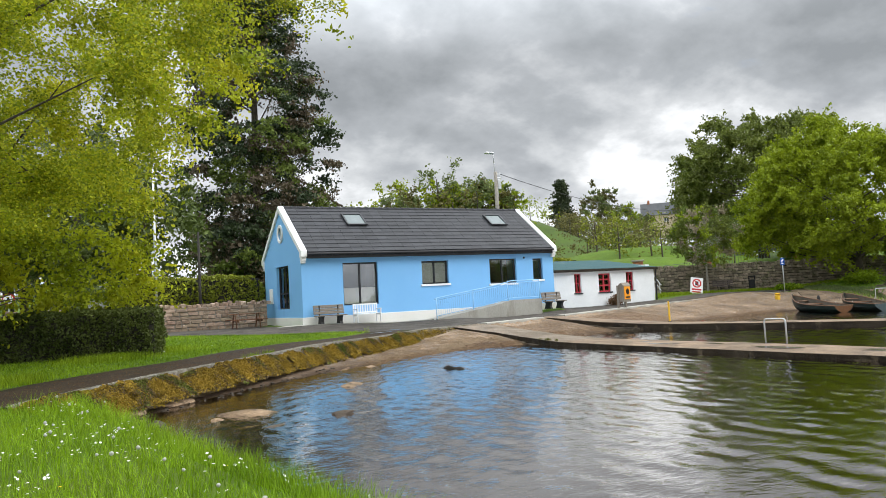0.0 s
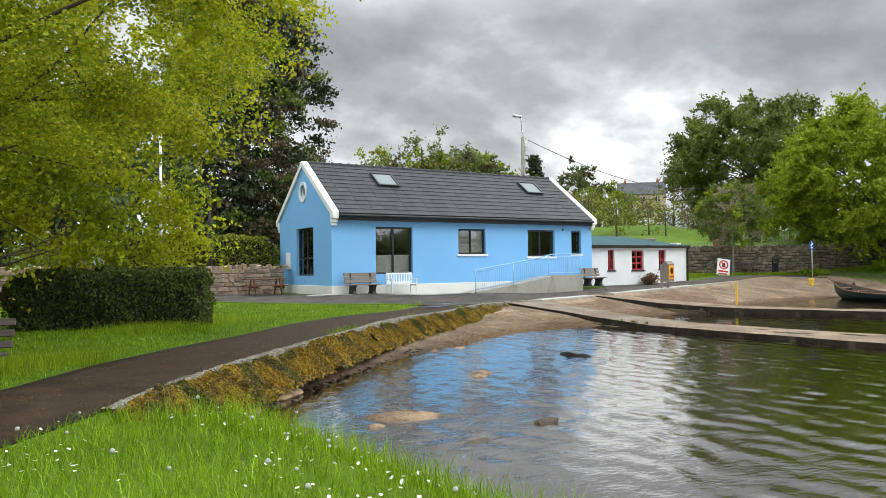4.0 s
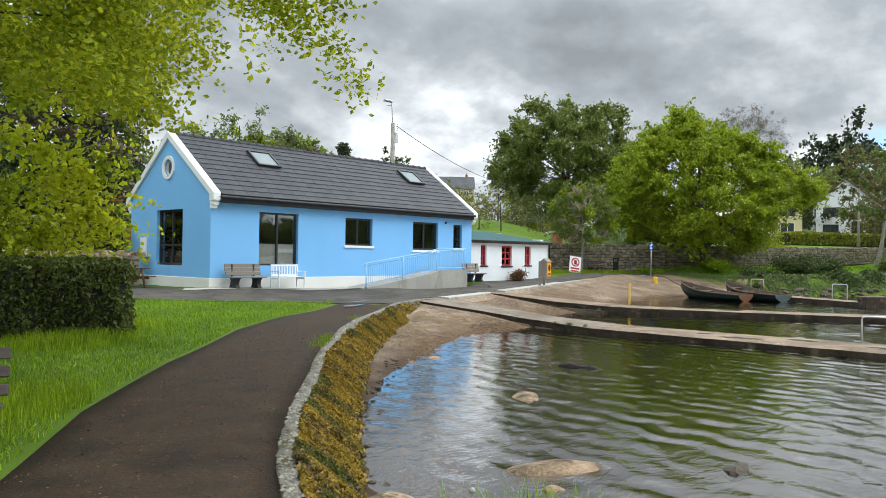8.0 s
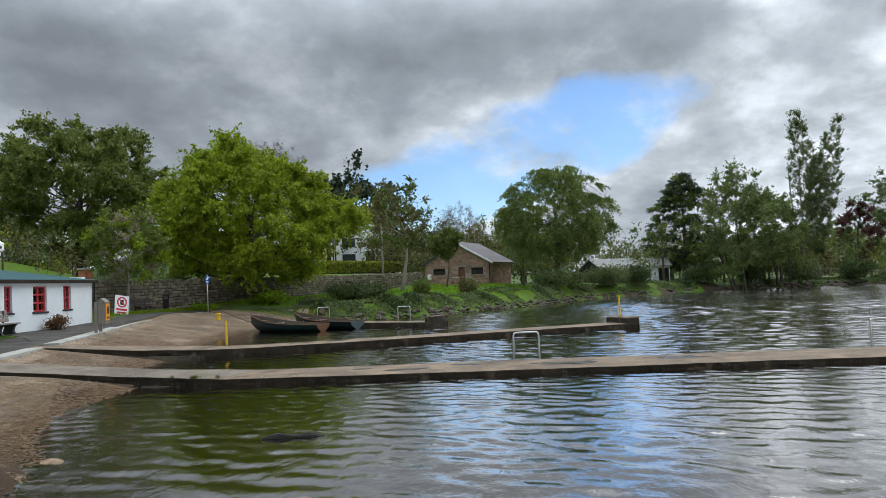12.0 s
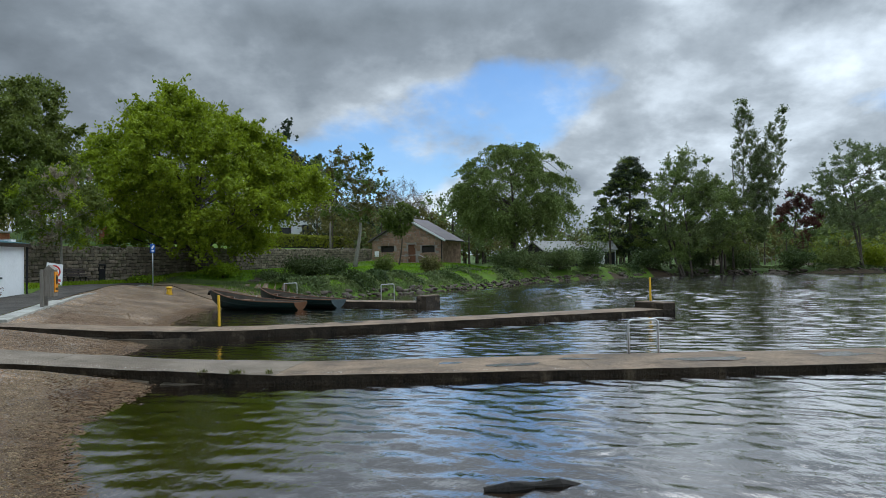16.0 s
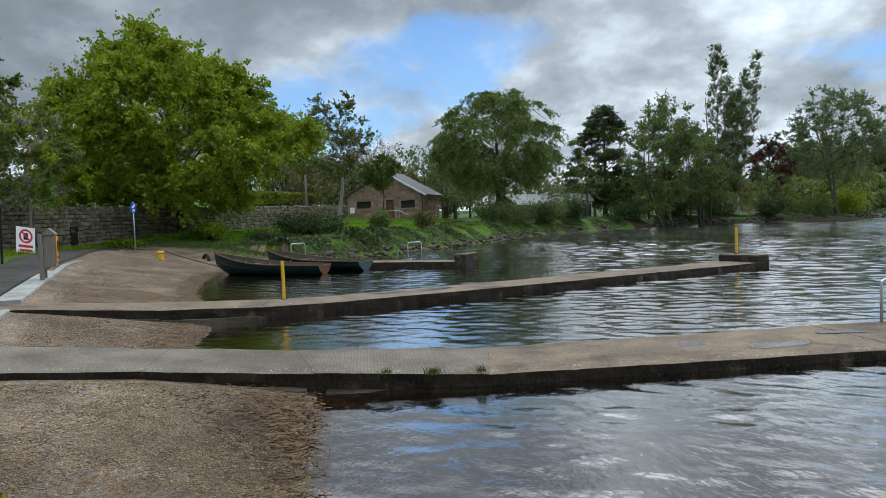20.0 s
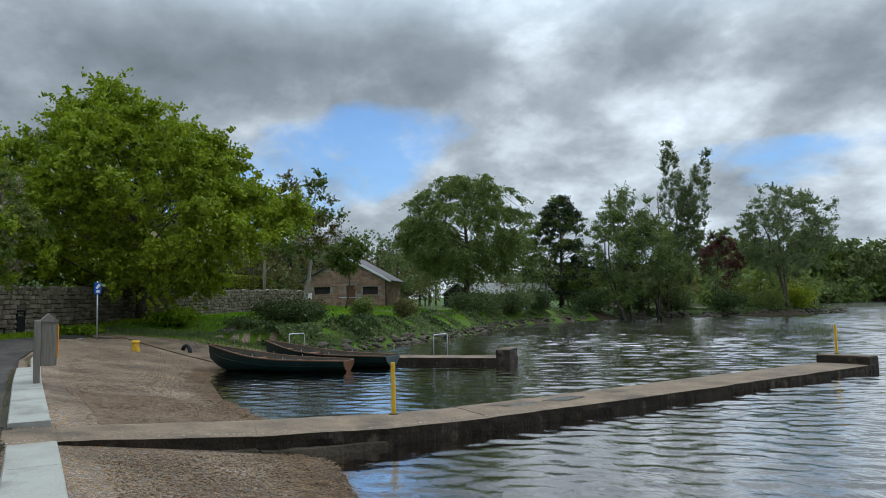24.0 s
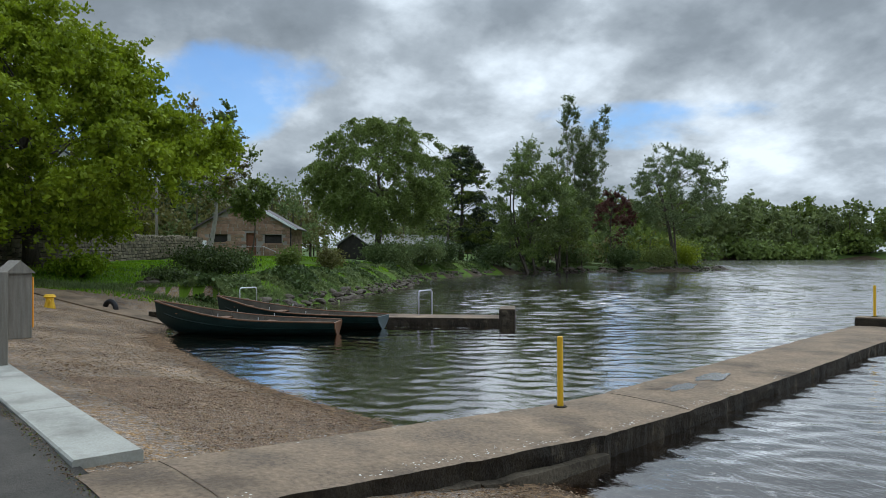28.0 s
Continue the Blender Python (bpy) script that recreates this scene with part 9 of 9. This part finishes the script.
blades("wall_foot_grass", scatter(rng, [(26.5, 5.2), (30.5, 4.9), (37.5, 2.6), (43.5, 0.1), (43, -0.8), (37, 2.0), (30.0, 2.9), (26.5, 3.4)], 9000), 0.08, 0.25, 0.012, M["grass"], 6, "rough grass at the foot of the boundary wall")
blades("coping_grass", np.concatenate([rng.normal(c, 0.16, (260, 2)) for c in ((-5.5, -14.0), (-6.1, -14.7), (-2.2, -11.3), (1.2, -8.7))]), 0.06, 0.2, 0.004, M["grass"], 7, "grass tufts growing beside the wall coping")


blades("jetty_tufts", np.concatenate([rng.normal(c, s, (m, 2)) for c, s, m in (((5.26, -12.5), 0.05, 90), ((5.22, -13.1), 0.03, 40), ((5.35, -11.9), 0.04, 40))]), 0.04, 0.13, 0.006, M["mossgreen"], 8, "small weeds rooted in the jetty joints", 0.9, 0.31)


def flowers():
    rng = np.random.default_rng(5)
    # daisies: flat white heads in drifts
    c = scatter(rng, BANK, 2600, lambda q: np.array([noise.noise(Vector((a * 0.9, b * 0.9, 3))) > -0.05 for a, b in q]))
    c = np.concatenate([c, scatter(rng, FORE, 260)])
    n = len(c)
    z = height(c[:, 0], c[:, 1]) + rng.uniform(0.07, 0.17, n)
    k = 7
    r = rng.uniform(0.009, 0.017, n)[:, None]
    a = np.arange(k) * 2 * math.pi / k
    tilt = rng.normal(size=(n, 2)) * 0.35
    ring = np.stack([c[:, :1] + r * np.cos(a), c[:, 1:] + r * np.sin(a), z[:, None] + r * (tilt[:, :1] * np.cos(a) + tilt[:, 1:] * np.sin(a))], -1)
    arr = arrays("daisies", ring.reshape(-1, 3), np.arange(n * k).reshape(n, k), M["petal"])
    tagged(arr, "drifts of small white daisies in the grass", "flowers", kind="stuff")
    # dandelion clocks
    c = scatter(rng, BANK, 230)
    vs, fs, base, tall = [], [], 0, []
    bm = bmesh.new()
    bmesh.ops.create_icosphere(bm, subdivisions=2, radius=1.0)
    V = np.array([v.co[:] for v in bm.verts])
    F = np.array([[v.index for v in f.verts] for f in bm.faces])
    bm.free()
    for x, y in c:
        s = rng.uniform(0.012, 0.021)
        h = rng.uniform(0.14, 0.30)
        tall.append(h)
        vs.append(V * s * rng.uniform(0.9, 1.1, (len(V), 1)) + (x, y, gz(x, y) + h))
        fs.append(F + base)
        base += len(V)
    tagged(arrays("dandelion_clocks", np.concatenate(vs), np.concatenate(fs), M["clock"]), "pale round dandelion seed heads in the grass", "flowers", kind="stuff")
    bm = bmesh.new()
    for (x, y), h in zip(c, tall):
        rod(bm, [(x, y, gz(x, y)), (x, y, gz(x, y) + h)], 0.0025, 3, cap=False)
    tagged(part("flower_stalks", bm, M["grass"]), "thin flower stalks in the grass", "flowers", kind="stuff")
    c = scatter(rng, BANK, 60)
    z = height(c[:, 0], c[:, 1]) + rng.uniform(0.08, 0.18, len(c))
    r = rng.uniform(0.012, 0.018, len(c))[:, None]
    ring = np.stack([c[:, :1] + r * np.cos(a), c[:, 1:] + r * np.sin(a), np.repeat(z[:, None], k, 1)], -1)
    tagged(arrays("dandelions", ring.reshape(-1, 3), np.arange(len(c) * k).reshape(-1, k), M["dandelion"]), "yellow dandelion flowers in the grass", "flowers", kind="stuff")


flowers()


def pebbles(name, xy, lo, hi, mat, seed, label):
    rng = np.random.default_rng(seed)
    V = np.array([(1, 0, 0), (0.3, 0.95, 0.1), (-0.85, 0.5, 0), (-0.7, -0.7, 0.1), (0.4, -0.9, 0), (0.1, 0.1, 0.75), (0, 0, -0.6)])
    F = np.array([(0, 1, 5), (1, 2, 5), (2, 3, 5), (3, 4, 5), (4, 0, 5), (1, 0, 6), (2, 1, 6), (3, 2, 6), (4, 3, 6), (0, 4, 6)])
    n = len(xy)
    z = height(xy[:, 0], xy[:, 1])
    s = lo * (hi / lo) ** (rng.uniform(0, 1, n) ** 2.2)
    a = rng.uniform(0, 2 * math.pi, n)
    st = rng.uniform(0.6, 1.0, n)
    x = V[None, :, 0] * s[:, None]
    y = V[None, :, 1] * (s * st)[:, None]
    ca, sa = np.cos(a)[:, None], np.sin(a)[:, None]
    v = np.stack([xy[:, :1] + x * ca - y * sa, xy[:, 1:] + x * sa + y * ca, (z + s * 0.12)[:, None] + V[None, :, 2] * (s * 0.7)[:, None]], -1)
    f = F[None] + (np.arange(n) * 7)[:, None, None]
    tagged(arrays(name, v.reshape(-1, 3), f.reshape(-1, 3), mat, smooth=True), label, "pebbles", kind="stuff")


def patchy(q):
    """Pebbles lie in drifts, with sand between them."""
    grain = np.array([noise.noise(Vector((a * 0.9, b * 0.9, 8))) + 0.5 * noise.noise(Vector((a * 2.6, b * 2.6, 3))) for a, b in q])
    return grain + np.random.default_rng(len(q)).uniform(-0.45, 0.45, len(q)) > 0.0


COVE = [(-3.2, -13.6), (-1.2, -11.0), (0.9, -9.3), (2.9, -7.9), (4.6, -7.0), (5.3, -9.0), (5.2, -11.6), (3.9, -12.0), (1.6, -11.9), (-0.8, -13.0)]
pebbles("cove_pebbles", scatter(rng, COVE, 42000, patchy), 0.004, 0.022, M["pebble"], 3, "grey and tan pebbles on the small cove beach")
pebbles("middle_pebbles", scatter(rng, [(7.2, -6.6), (10.6, -5.4), (12.0, -7.6), (12.6, -8.6), (9.4, -8.6), (7.4, -9.8)], 15000), 0.005, 0.030, M["pebble"], 4, "grey pebbles between the two jetties")
pebbles("beach_pebbles", scatter(rng, [(12.6, -4.9), (18.5, -3.0), (24.6, -1.2), (30, -0.4), (34, -1), (34, -5.5), (27, -5.6), (20, -6.6), (15, -8), (14, -7.6)], 26000), 0.006, 0.026, M["pebble"], 5, "tan pebbles on the boat beach")
pebbles("shore_pebbles", scatter(rng, [(-10.2, -22.2), (-9.4, -20.0), (-7.6, -18.0), (-4.2, -15.0), (-3.0, -13.6), (-3.6, -15.2), (-6.4, -17.8), (-8.6, -20.2), (-9.2, -22.4)], 12000), 0.006, 0.034, M["pebble"], 6, "wet pebbles along the foot of the lake wall")


def litter():
    """Dry reed and leaf litter left along the water line."""
    rng = np.random.default_rng(12)
    line = np.array([(-2.6, -13.7), (-0.4, -12.1), (1.9, -11.1), (4.2, -10.9), (5.3, -10.4), (7.6, -8.9), (9.6, -8.0), (12.4, -7.8), (15.6, -7.3), (20.3, -5.9), (25.4, -5.1), (28, -5.0)])
    i = rng.integers(0, len(line) - 1, 5200)
    u = rng.uniform(0, 1, 5200)[:, None]
    p = line[i] * (1 - u) + line[i + 1] * u + rng.normal(size=(5200, 2)) * (0.22, 0.22)
    ang = rng.uniform(0, math.pi, 5200)
    L = rng.uniform(0.02, 0.11, 5200)
    d = np.column_stack([np.cos(ang), np.sin(ang)])
    w = np.column_stack([-d[:, 1], d[:, 0]]) * 0.0045
    z = height(p[:, 0], p[:, 1]) + rng.uniform(0.008, 0.03, 5200)
    q = [np.column_stack([p + s * d * L[:, None] + t * w, z + 0.004 * s * t]) for s, t in ((-1, -1), (1, -1), (1, 1), (-1, 1))]
    tagged(arrays("reed_litter", np.stack(q, 1).reshape(-1, 3), np.arange(4 * 5200).reshape(-1, 4), M["twig"]), "dry brown reed litter along the water line", "litter", kind="stuff")


litter()


def beach_litter():
    """Dead leaves and reed bits blown over the gravel."""
    rng = np.random.default_rng(31)
    spots = [([(13, -5.2), (18.5, -3.2), (25, -1.4), (31, -1.0), (33, -4), (27, -5.3), (20, -6.2), (15.5, -7.4)], 30000, 0.007, 0.028),
             ([(2.6, -10.6), (4.9, -9.2), (5.3, -11.0), (3.9, -11.5), (2.8, -11.4)], 2600, 0.008, 0.045),
             ([(-2.5, -12.8), (0.8, -9.6), (4.4, -7.3), (5.0, -9.0), (2.0, -10.8)], 4000, 0.005, 0.018),
             ([(8, -6.2), (11, -5.6), (12.3, -7.4), (9.6, -7.9)], 2500, 0.006, 0.03)]
    for poly, n, lo, hi in spots:
        q = scatter(rng, poly, n)
        keep = np.array([noise.noise(Vector((a * 0.8, b * 0.8, 5))) for a, b in q]) + rng.uniform(-0.3, 0.3, n) > -0.1
        q = q[keep]
        c = np.column_stack([q, height(q[:, 0], q[:, 1]) + rng.uniform(0.012, 0.022, len(q))])
        tagged(leaves("leaf_litter", c, lo, hi, M["twig"], None, 12, flat=0.85, long=0.16), "brown leaf and reed litter on the gravel", "litter", kind="stuff")


beach_litter()


def path_litter():
    """Beech husks and twigs on the wet path, and grit with moss along the promenade slabs."""
    rng = np.random.default_rng(51)
    q = scatter(rng, [(-18, -25.8), (-13.1, -19.7), (-9.2, -14.75), (-3.5, -9.5), (-1.9, -10.86), (-7.66, -16.36), (-11.78, -21.38), (-16.2, -27.2)], 5200)
    c = np.column_stack([q, land(q[:, 0], q[:, 1]) + 0.02])
    tagged(leaves("path_litter", c, 0.004, 0.014, M["twig"], None, 21, flat=0.9, long=0.5), "brown husks and leaf bits on the wet path", "litter", kind="stuff")
    pts = np.array([p[:] for p in along(SLAB[1:], 0.05)])
    n = 6500
    i = rng.integers(0, len(pts) - 1, n)
    t = pts[i + 1] - pts[i]
    t /= np.linalg.norm(t, axis=1)[:, None]
    q = pts[i] + np.column_stack([-t[:, 1], t[:, 0]]) * (np.where(pts[i, 0] < 21.4, 0.57, 0.25) + np.abs(rng.normal(size=n)) * 0.05)[:, None] + rng.normal(size=(n, 2)) * 0.02
    c = np.column_stack([q, land(q[:, 0], q[:, 1]) + 0.027])
    tagged(leaves("edge_moss", c[: n // 3], 0.004, 0.011, M["mossgreen"], None, 22, flat=0.8, long=0.9), "green moss and grit along the slab edge", "moss", kind="stuff")
    tagged(leaves("edge_litter", c[n // 3:], 0.004, 0.012, M["twig"], None, 23, flat=0.8, long=0.6), "brown grit along the slab edge", "litter", kind="stuff")


path_litter()
pebbles("near_pebbles", scatter(rng, [(12.9, -5.0), (17.5, -3.5), (19, -5.0), (17, -6.9), (14.0, -7.4)], 36000), 0.005, 0.018, M["pebble"], 15, "fine tan shingle beside the narrow jetty")
pebbles("near_pebbles", scatter(rng, [(-1.6, -10.9), (1.0, -9.2), (4.4, -7.2), (5.0, -9.0), (2.5, -11.2), (0.0, -11.9)], 26000, patchy), 0.004, 0.013, M["pebble"], 16, "fine tan shingle on the cove beach")


# ---- slip, puddles, fittings behind the wall ----
def slipway():
    bm = bmesh.new()
    a, b = [(37.4, 0.9), (34.6, -2.0), (31.4, -5.4)], [(38.5, 0.2), (35.7, -2.8), (32.5, -6.2)]
    rows = [(Vector(p), Vector(q)) for p, q in zip(a, b)]
    prev = None
    for (p, q), (r, s) in zip(rows, rows[1:]):
        for k in range(25):
            u = k / 24
            e, f = p.lerp(r, u), q.lerp(s, u)
            ring = [bm.verts.new((v.x, v.y, max(gz(v.x, v.y), -0.3) + dz)) for v, dz in ((e, -0.2), (e, 0.05), (f, 0.05), (f, -0.2))]
            if prev:
                for j in range(3):
                    bm.faces.new((prev[j], prev[j + 1], ring[j + 1], ring[j]))
            prev = ring
    ob = part("slipway", bm, M["jetty"])
    tagged(ob, "pale concrete slipway down to the boats", "slipway", kind="structure")


slipway()
M["puddle"] = surf("shallow_rain_puddle", (0.06, 0.05, 0.04), (0.10, 0.085, 0.07), rough=0.22, big=1, fine=3, bump=0, spec=1.0, rough_vary=0.0)
M["puddle"].node_tree.nodes["Principled BSDF"].inputs["IOR"].default_value = 1.9


def puddle(x, y, z, rx, ry, rz, seed):
    bm = bmesh.new()
    vs = []
    for k in range(56):
        a = 2 * math.pi * k / 56
        s = 1 + 0.75 * noise.noise(Vector((math.cos(a) * 1.6, math.sin(a) * 1.6, seed * 2.0))) + 0.25 * noise.noise(Vector((math.cos(a) * 5, math.sin(a) * 5, seed)))
        vs.append(bm.verts.new((rx * s * math.cos(a), ry * s * math.sin(a), 0)))
    bm.faces.new(vs)
    ob = part("puddle", bm, M["puddle"])
    ob.matrix_world = pose(x, y, z, 0, 0, rz)
    tagged(ob, "shallow rain puddle reflecting the sky", "puddle", "rain puddles")


for k, (x, y, rx, ry, a) in enumerate(((2.1, -6.2, 0.55, 0.14, 20), (0.9, -7.3, 0.7, 0.16, 25))):
    puddle(x, y, float(land(np.array(x), np.array(y))) + 0.032, rx, ry, a, k)
for k, (x, y, z, rx, ry, a) in enumerate(((15.65, -13.5, 0.386, 0.6, 0.18, -66), (15.05, -12.3, 0.391, 0.4, 0.14, -66), (6.4, -16.2, 0.283, 0.5, 0.16, -85), (6.0, -17.6, 0.283, 0.5, 0.2, -80), (6.3, -21.5, 0.281, 0.8, 0.25, -85), (6.7, -19.0, 0.281, 0.4, 0.15, -95), (6.6, -24.2, 0.281, 0.6, 0.25, -85))):
    puddle(x, y, z, rx, ry, a, k + 5)


def cabinet(x, y, z, w, d, h, mat, label, name="utility_cabinet", cat="cabinet"):
    r = thing(name, x, y, z, -15, label, cat)
    bm = bmesh.new()
    box(bm, 0, w, 0, d, 0, h, 0.02)
    part("body", bm, mat, r)
    for k in range(2):
        bm = bmesh.new()
        box(bm, 0.04 + k * (w - 0.04) / 2, (w - 0.04) * (k + 1) / 2, -0.015, 0.0, 0.12, h - 0.08, 0.006)
        part("door", bm, mat, r)
    bm = bmesh.new()
    box(bm, -0.04, w + 0.04, -0.04, d + 0.04, h, h + 0.05, 0.01)
    part("lid", bm, mat, r)


cabinet(-9.3, 7.5, 1.1, 1.1, 0.6, 1.75, M["steel"], "pale grey roadside cabinet behind the wall")
cabinet(-16.2, 8.6, 1.1, 1.2, 1.1, 1.6, M["bin"], "blue recycling bank with white panels", "recycling_bank", "bin")
cabinet(-18.2, 9.0, 1.1, 1.2, 1.1, 1.6, M["steel"], "pale recycling bank beside the wall", "recycling_bank", "bin")


def road_sign():
    r = thing("road_sign", -12.6, 9.5, 1.1, -10, "round red and white road sign on a post", "sign")
    bm = bmesh.new()
    rod(bm, [(0, 0, 0), (0, 0, 2.3)], 0.03, 8)
    part("post", bm, M["steel"], r)
    for rad, yy, m in ((0.30, 0.0, "signred"), (0.23, -0.014, "signwhite")):
        bm = bmesh.new()
        bmesh.ops.create_cone(bm, cap_ends=True, segments=24, radius1=rad, radius2=rad, depth=0.012, matrix=pose(0, -0.045 + yy, 2.1, 90))
        part("disc", bm, M[m], r)
    bm = bmesh.new()
    box(bm, -0.05, 0.05, -0.072, -0.066, 1.98, 2.22)
    part("pictogram", bm, M["black"], r)


road_sign()


def car(x, y, z, rz, paint, label):
    r = thing("car", x, y, z, rz, label, "car", "parked cars")
    prof = [(0, 0.35), (0, 0.75), (0.25, 0.92), (1.05, 1.0), (1.6, 1.42), (3.0, 1.46), (3.8, 1.02), (4.25, 0.95), (4.3, 0.4)]
    bm = bmesh.new()
    a = [bm.verts.new((p, 0.0, q)) for p, q in prof]
    b = [bm.verts.new((p, 1.75, q)) for p, q in prof]
    for v in a + b:
        if v.co.z > 1.2:
            v.co.y += 0.16 if v.co.y < 1 else -0.16
    bm.faces.new(a)
    bm.faces.new(b[::-1])
    for i in range(len(a)):
        j = (i + 1) % len(a)
        bm.faces.new((a[i], a[j], b[j], b[i]))
    bmesh.ops.bevel(bm, geom=bm.edges[:], offset=0.05, segments=2, affect="EDGES")
    part("body", bm, paint, r, smooth=True)
    for sy in (-0.004, 1.754):
        bm = bmesh.new()
        o = [(1.3, 1.05), (1.72, 1.36), (2.9, 1.39), (3.45, 1.05)]
        vs = [bm.verts.new((p, sy + (0.15 if q > 1.2 else 0.02) * (1 if sy < 1 else -1), q)) for p, q in o]
        bm.faces.new(vs)
        part("side_window", bm, M["farglass"], r)
    for wx in (0.8, 3.45):
        for wy in (0.08, 1.67):
            bm = bmesh.new()
            bmesh.ops.create_cone(bm, cap_ends=True, segments=18, radius1=0.32, radius2=0.32, depth=0.2, matrix=pose(wx, wy, 0.32, 90))
            w = part("wheel", bm, M["black"], r)
            bm = bmesh.new()
            bmesh.ops.create_cone(bm, cap_ends=True, segments=14, radius1=0.19, radius2=0.19, depth=0.22, matrix=pose(wx, wy, 0.32, 90))
            part("rim", bm, M["steel"], w)


car(-8.0, 9.5, 1.05, 8, M["carpaint"], "dark grey car parked behind the stone wall")
car(86, 70, gz(86, 70), -40, M["bin"], "blue car parked on the hill")
car(92, 64, gz(92, 64), -40, M["greyhouse"], "white car parked on the hill")


# ---- walls of stone, laid piece by piece ----
stone_wall("car_park_wall", [(-0.45, 5.0), (-6.2, 5.05), (-12.6, 5.2)][::-1], [1.0, 1.02, 1.05], [2.32, 2.26, 2.28], 0.45, 0.36, 0.21, M["stone"], M["mortar"], "pinkish rubble stone wall with upright cope stones", seed=4)
stone_wall("boundary_wall", [(28.6, 6.5), (31.8, 5.3), (44.9, 0.75), (56, -3.6), (66, -8.0), (70.6, -9.9)], [1.35, 1.4, 1.6, 1.9, 2.3, 2.5], [3.3, 3.32, 3.38, 3.45, 3.6, 3.6], 0.5, 0.36, 0.22, M["greystone"], M["darkmortar"], "long dark mossy rubble boundary wall", seed=7)
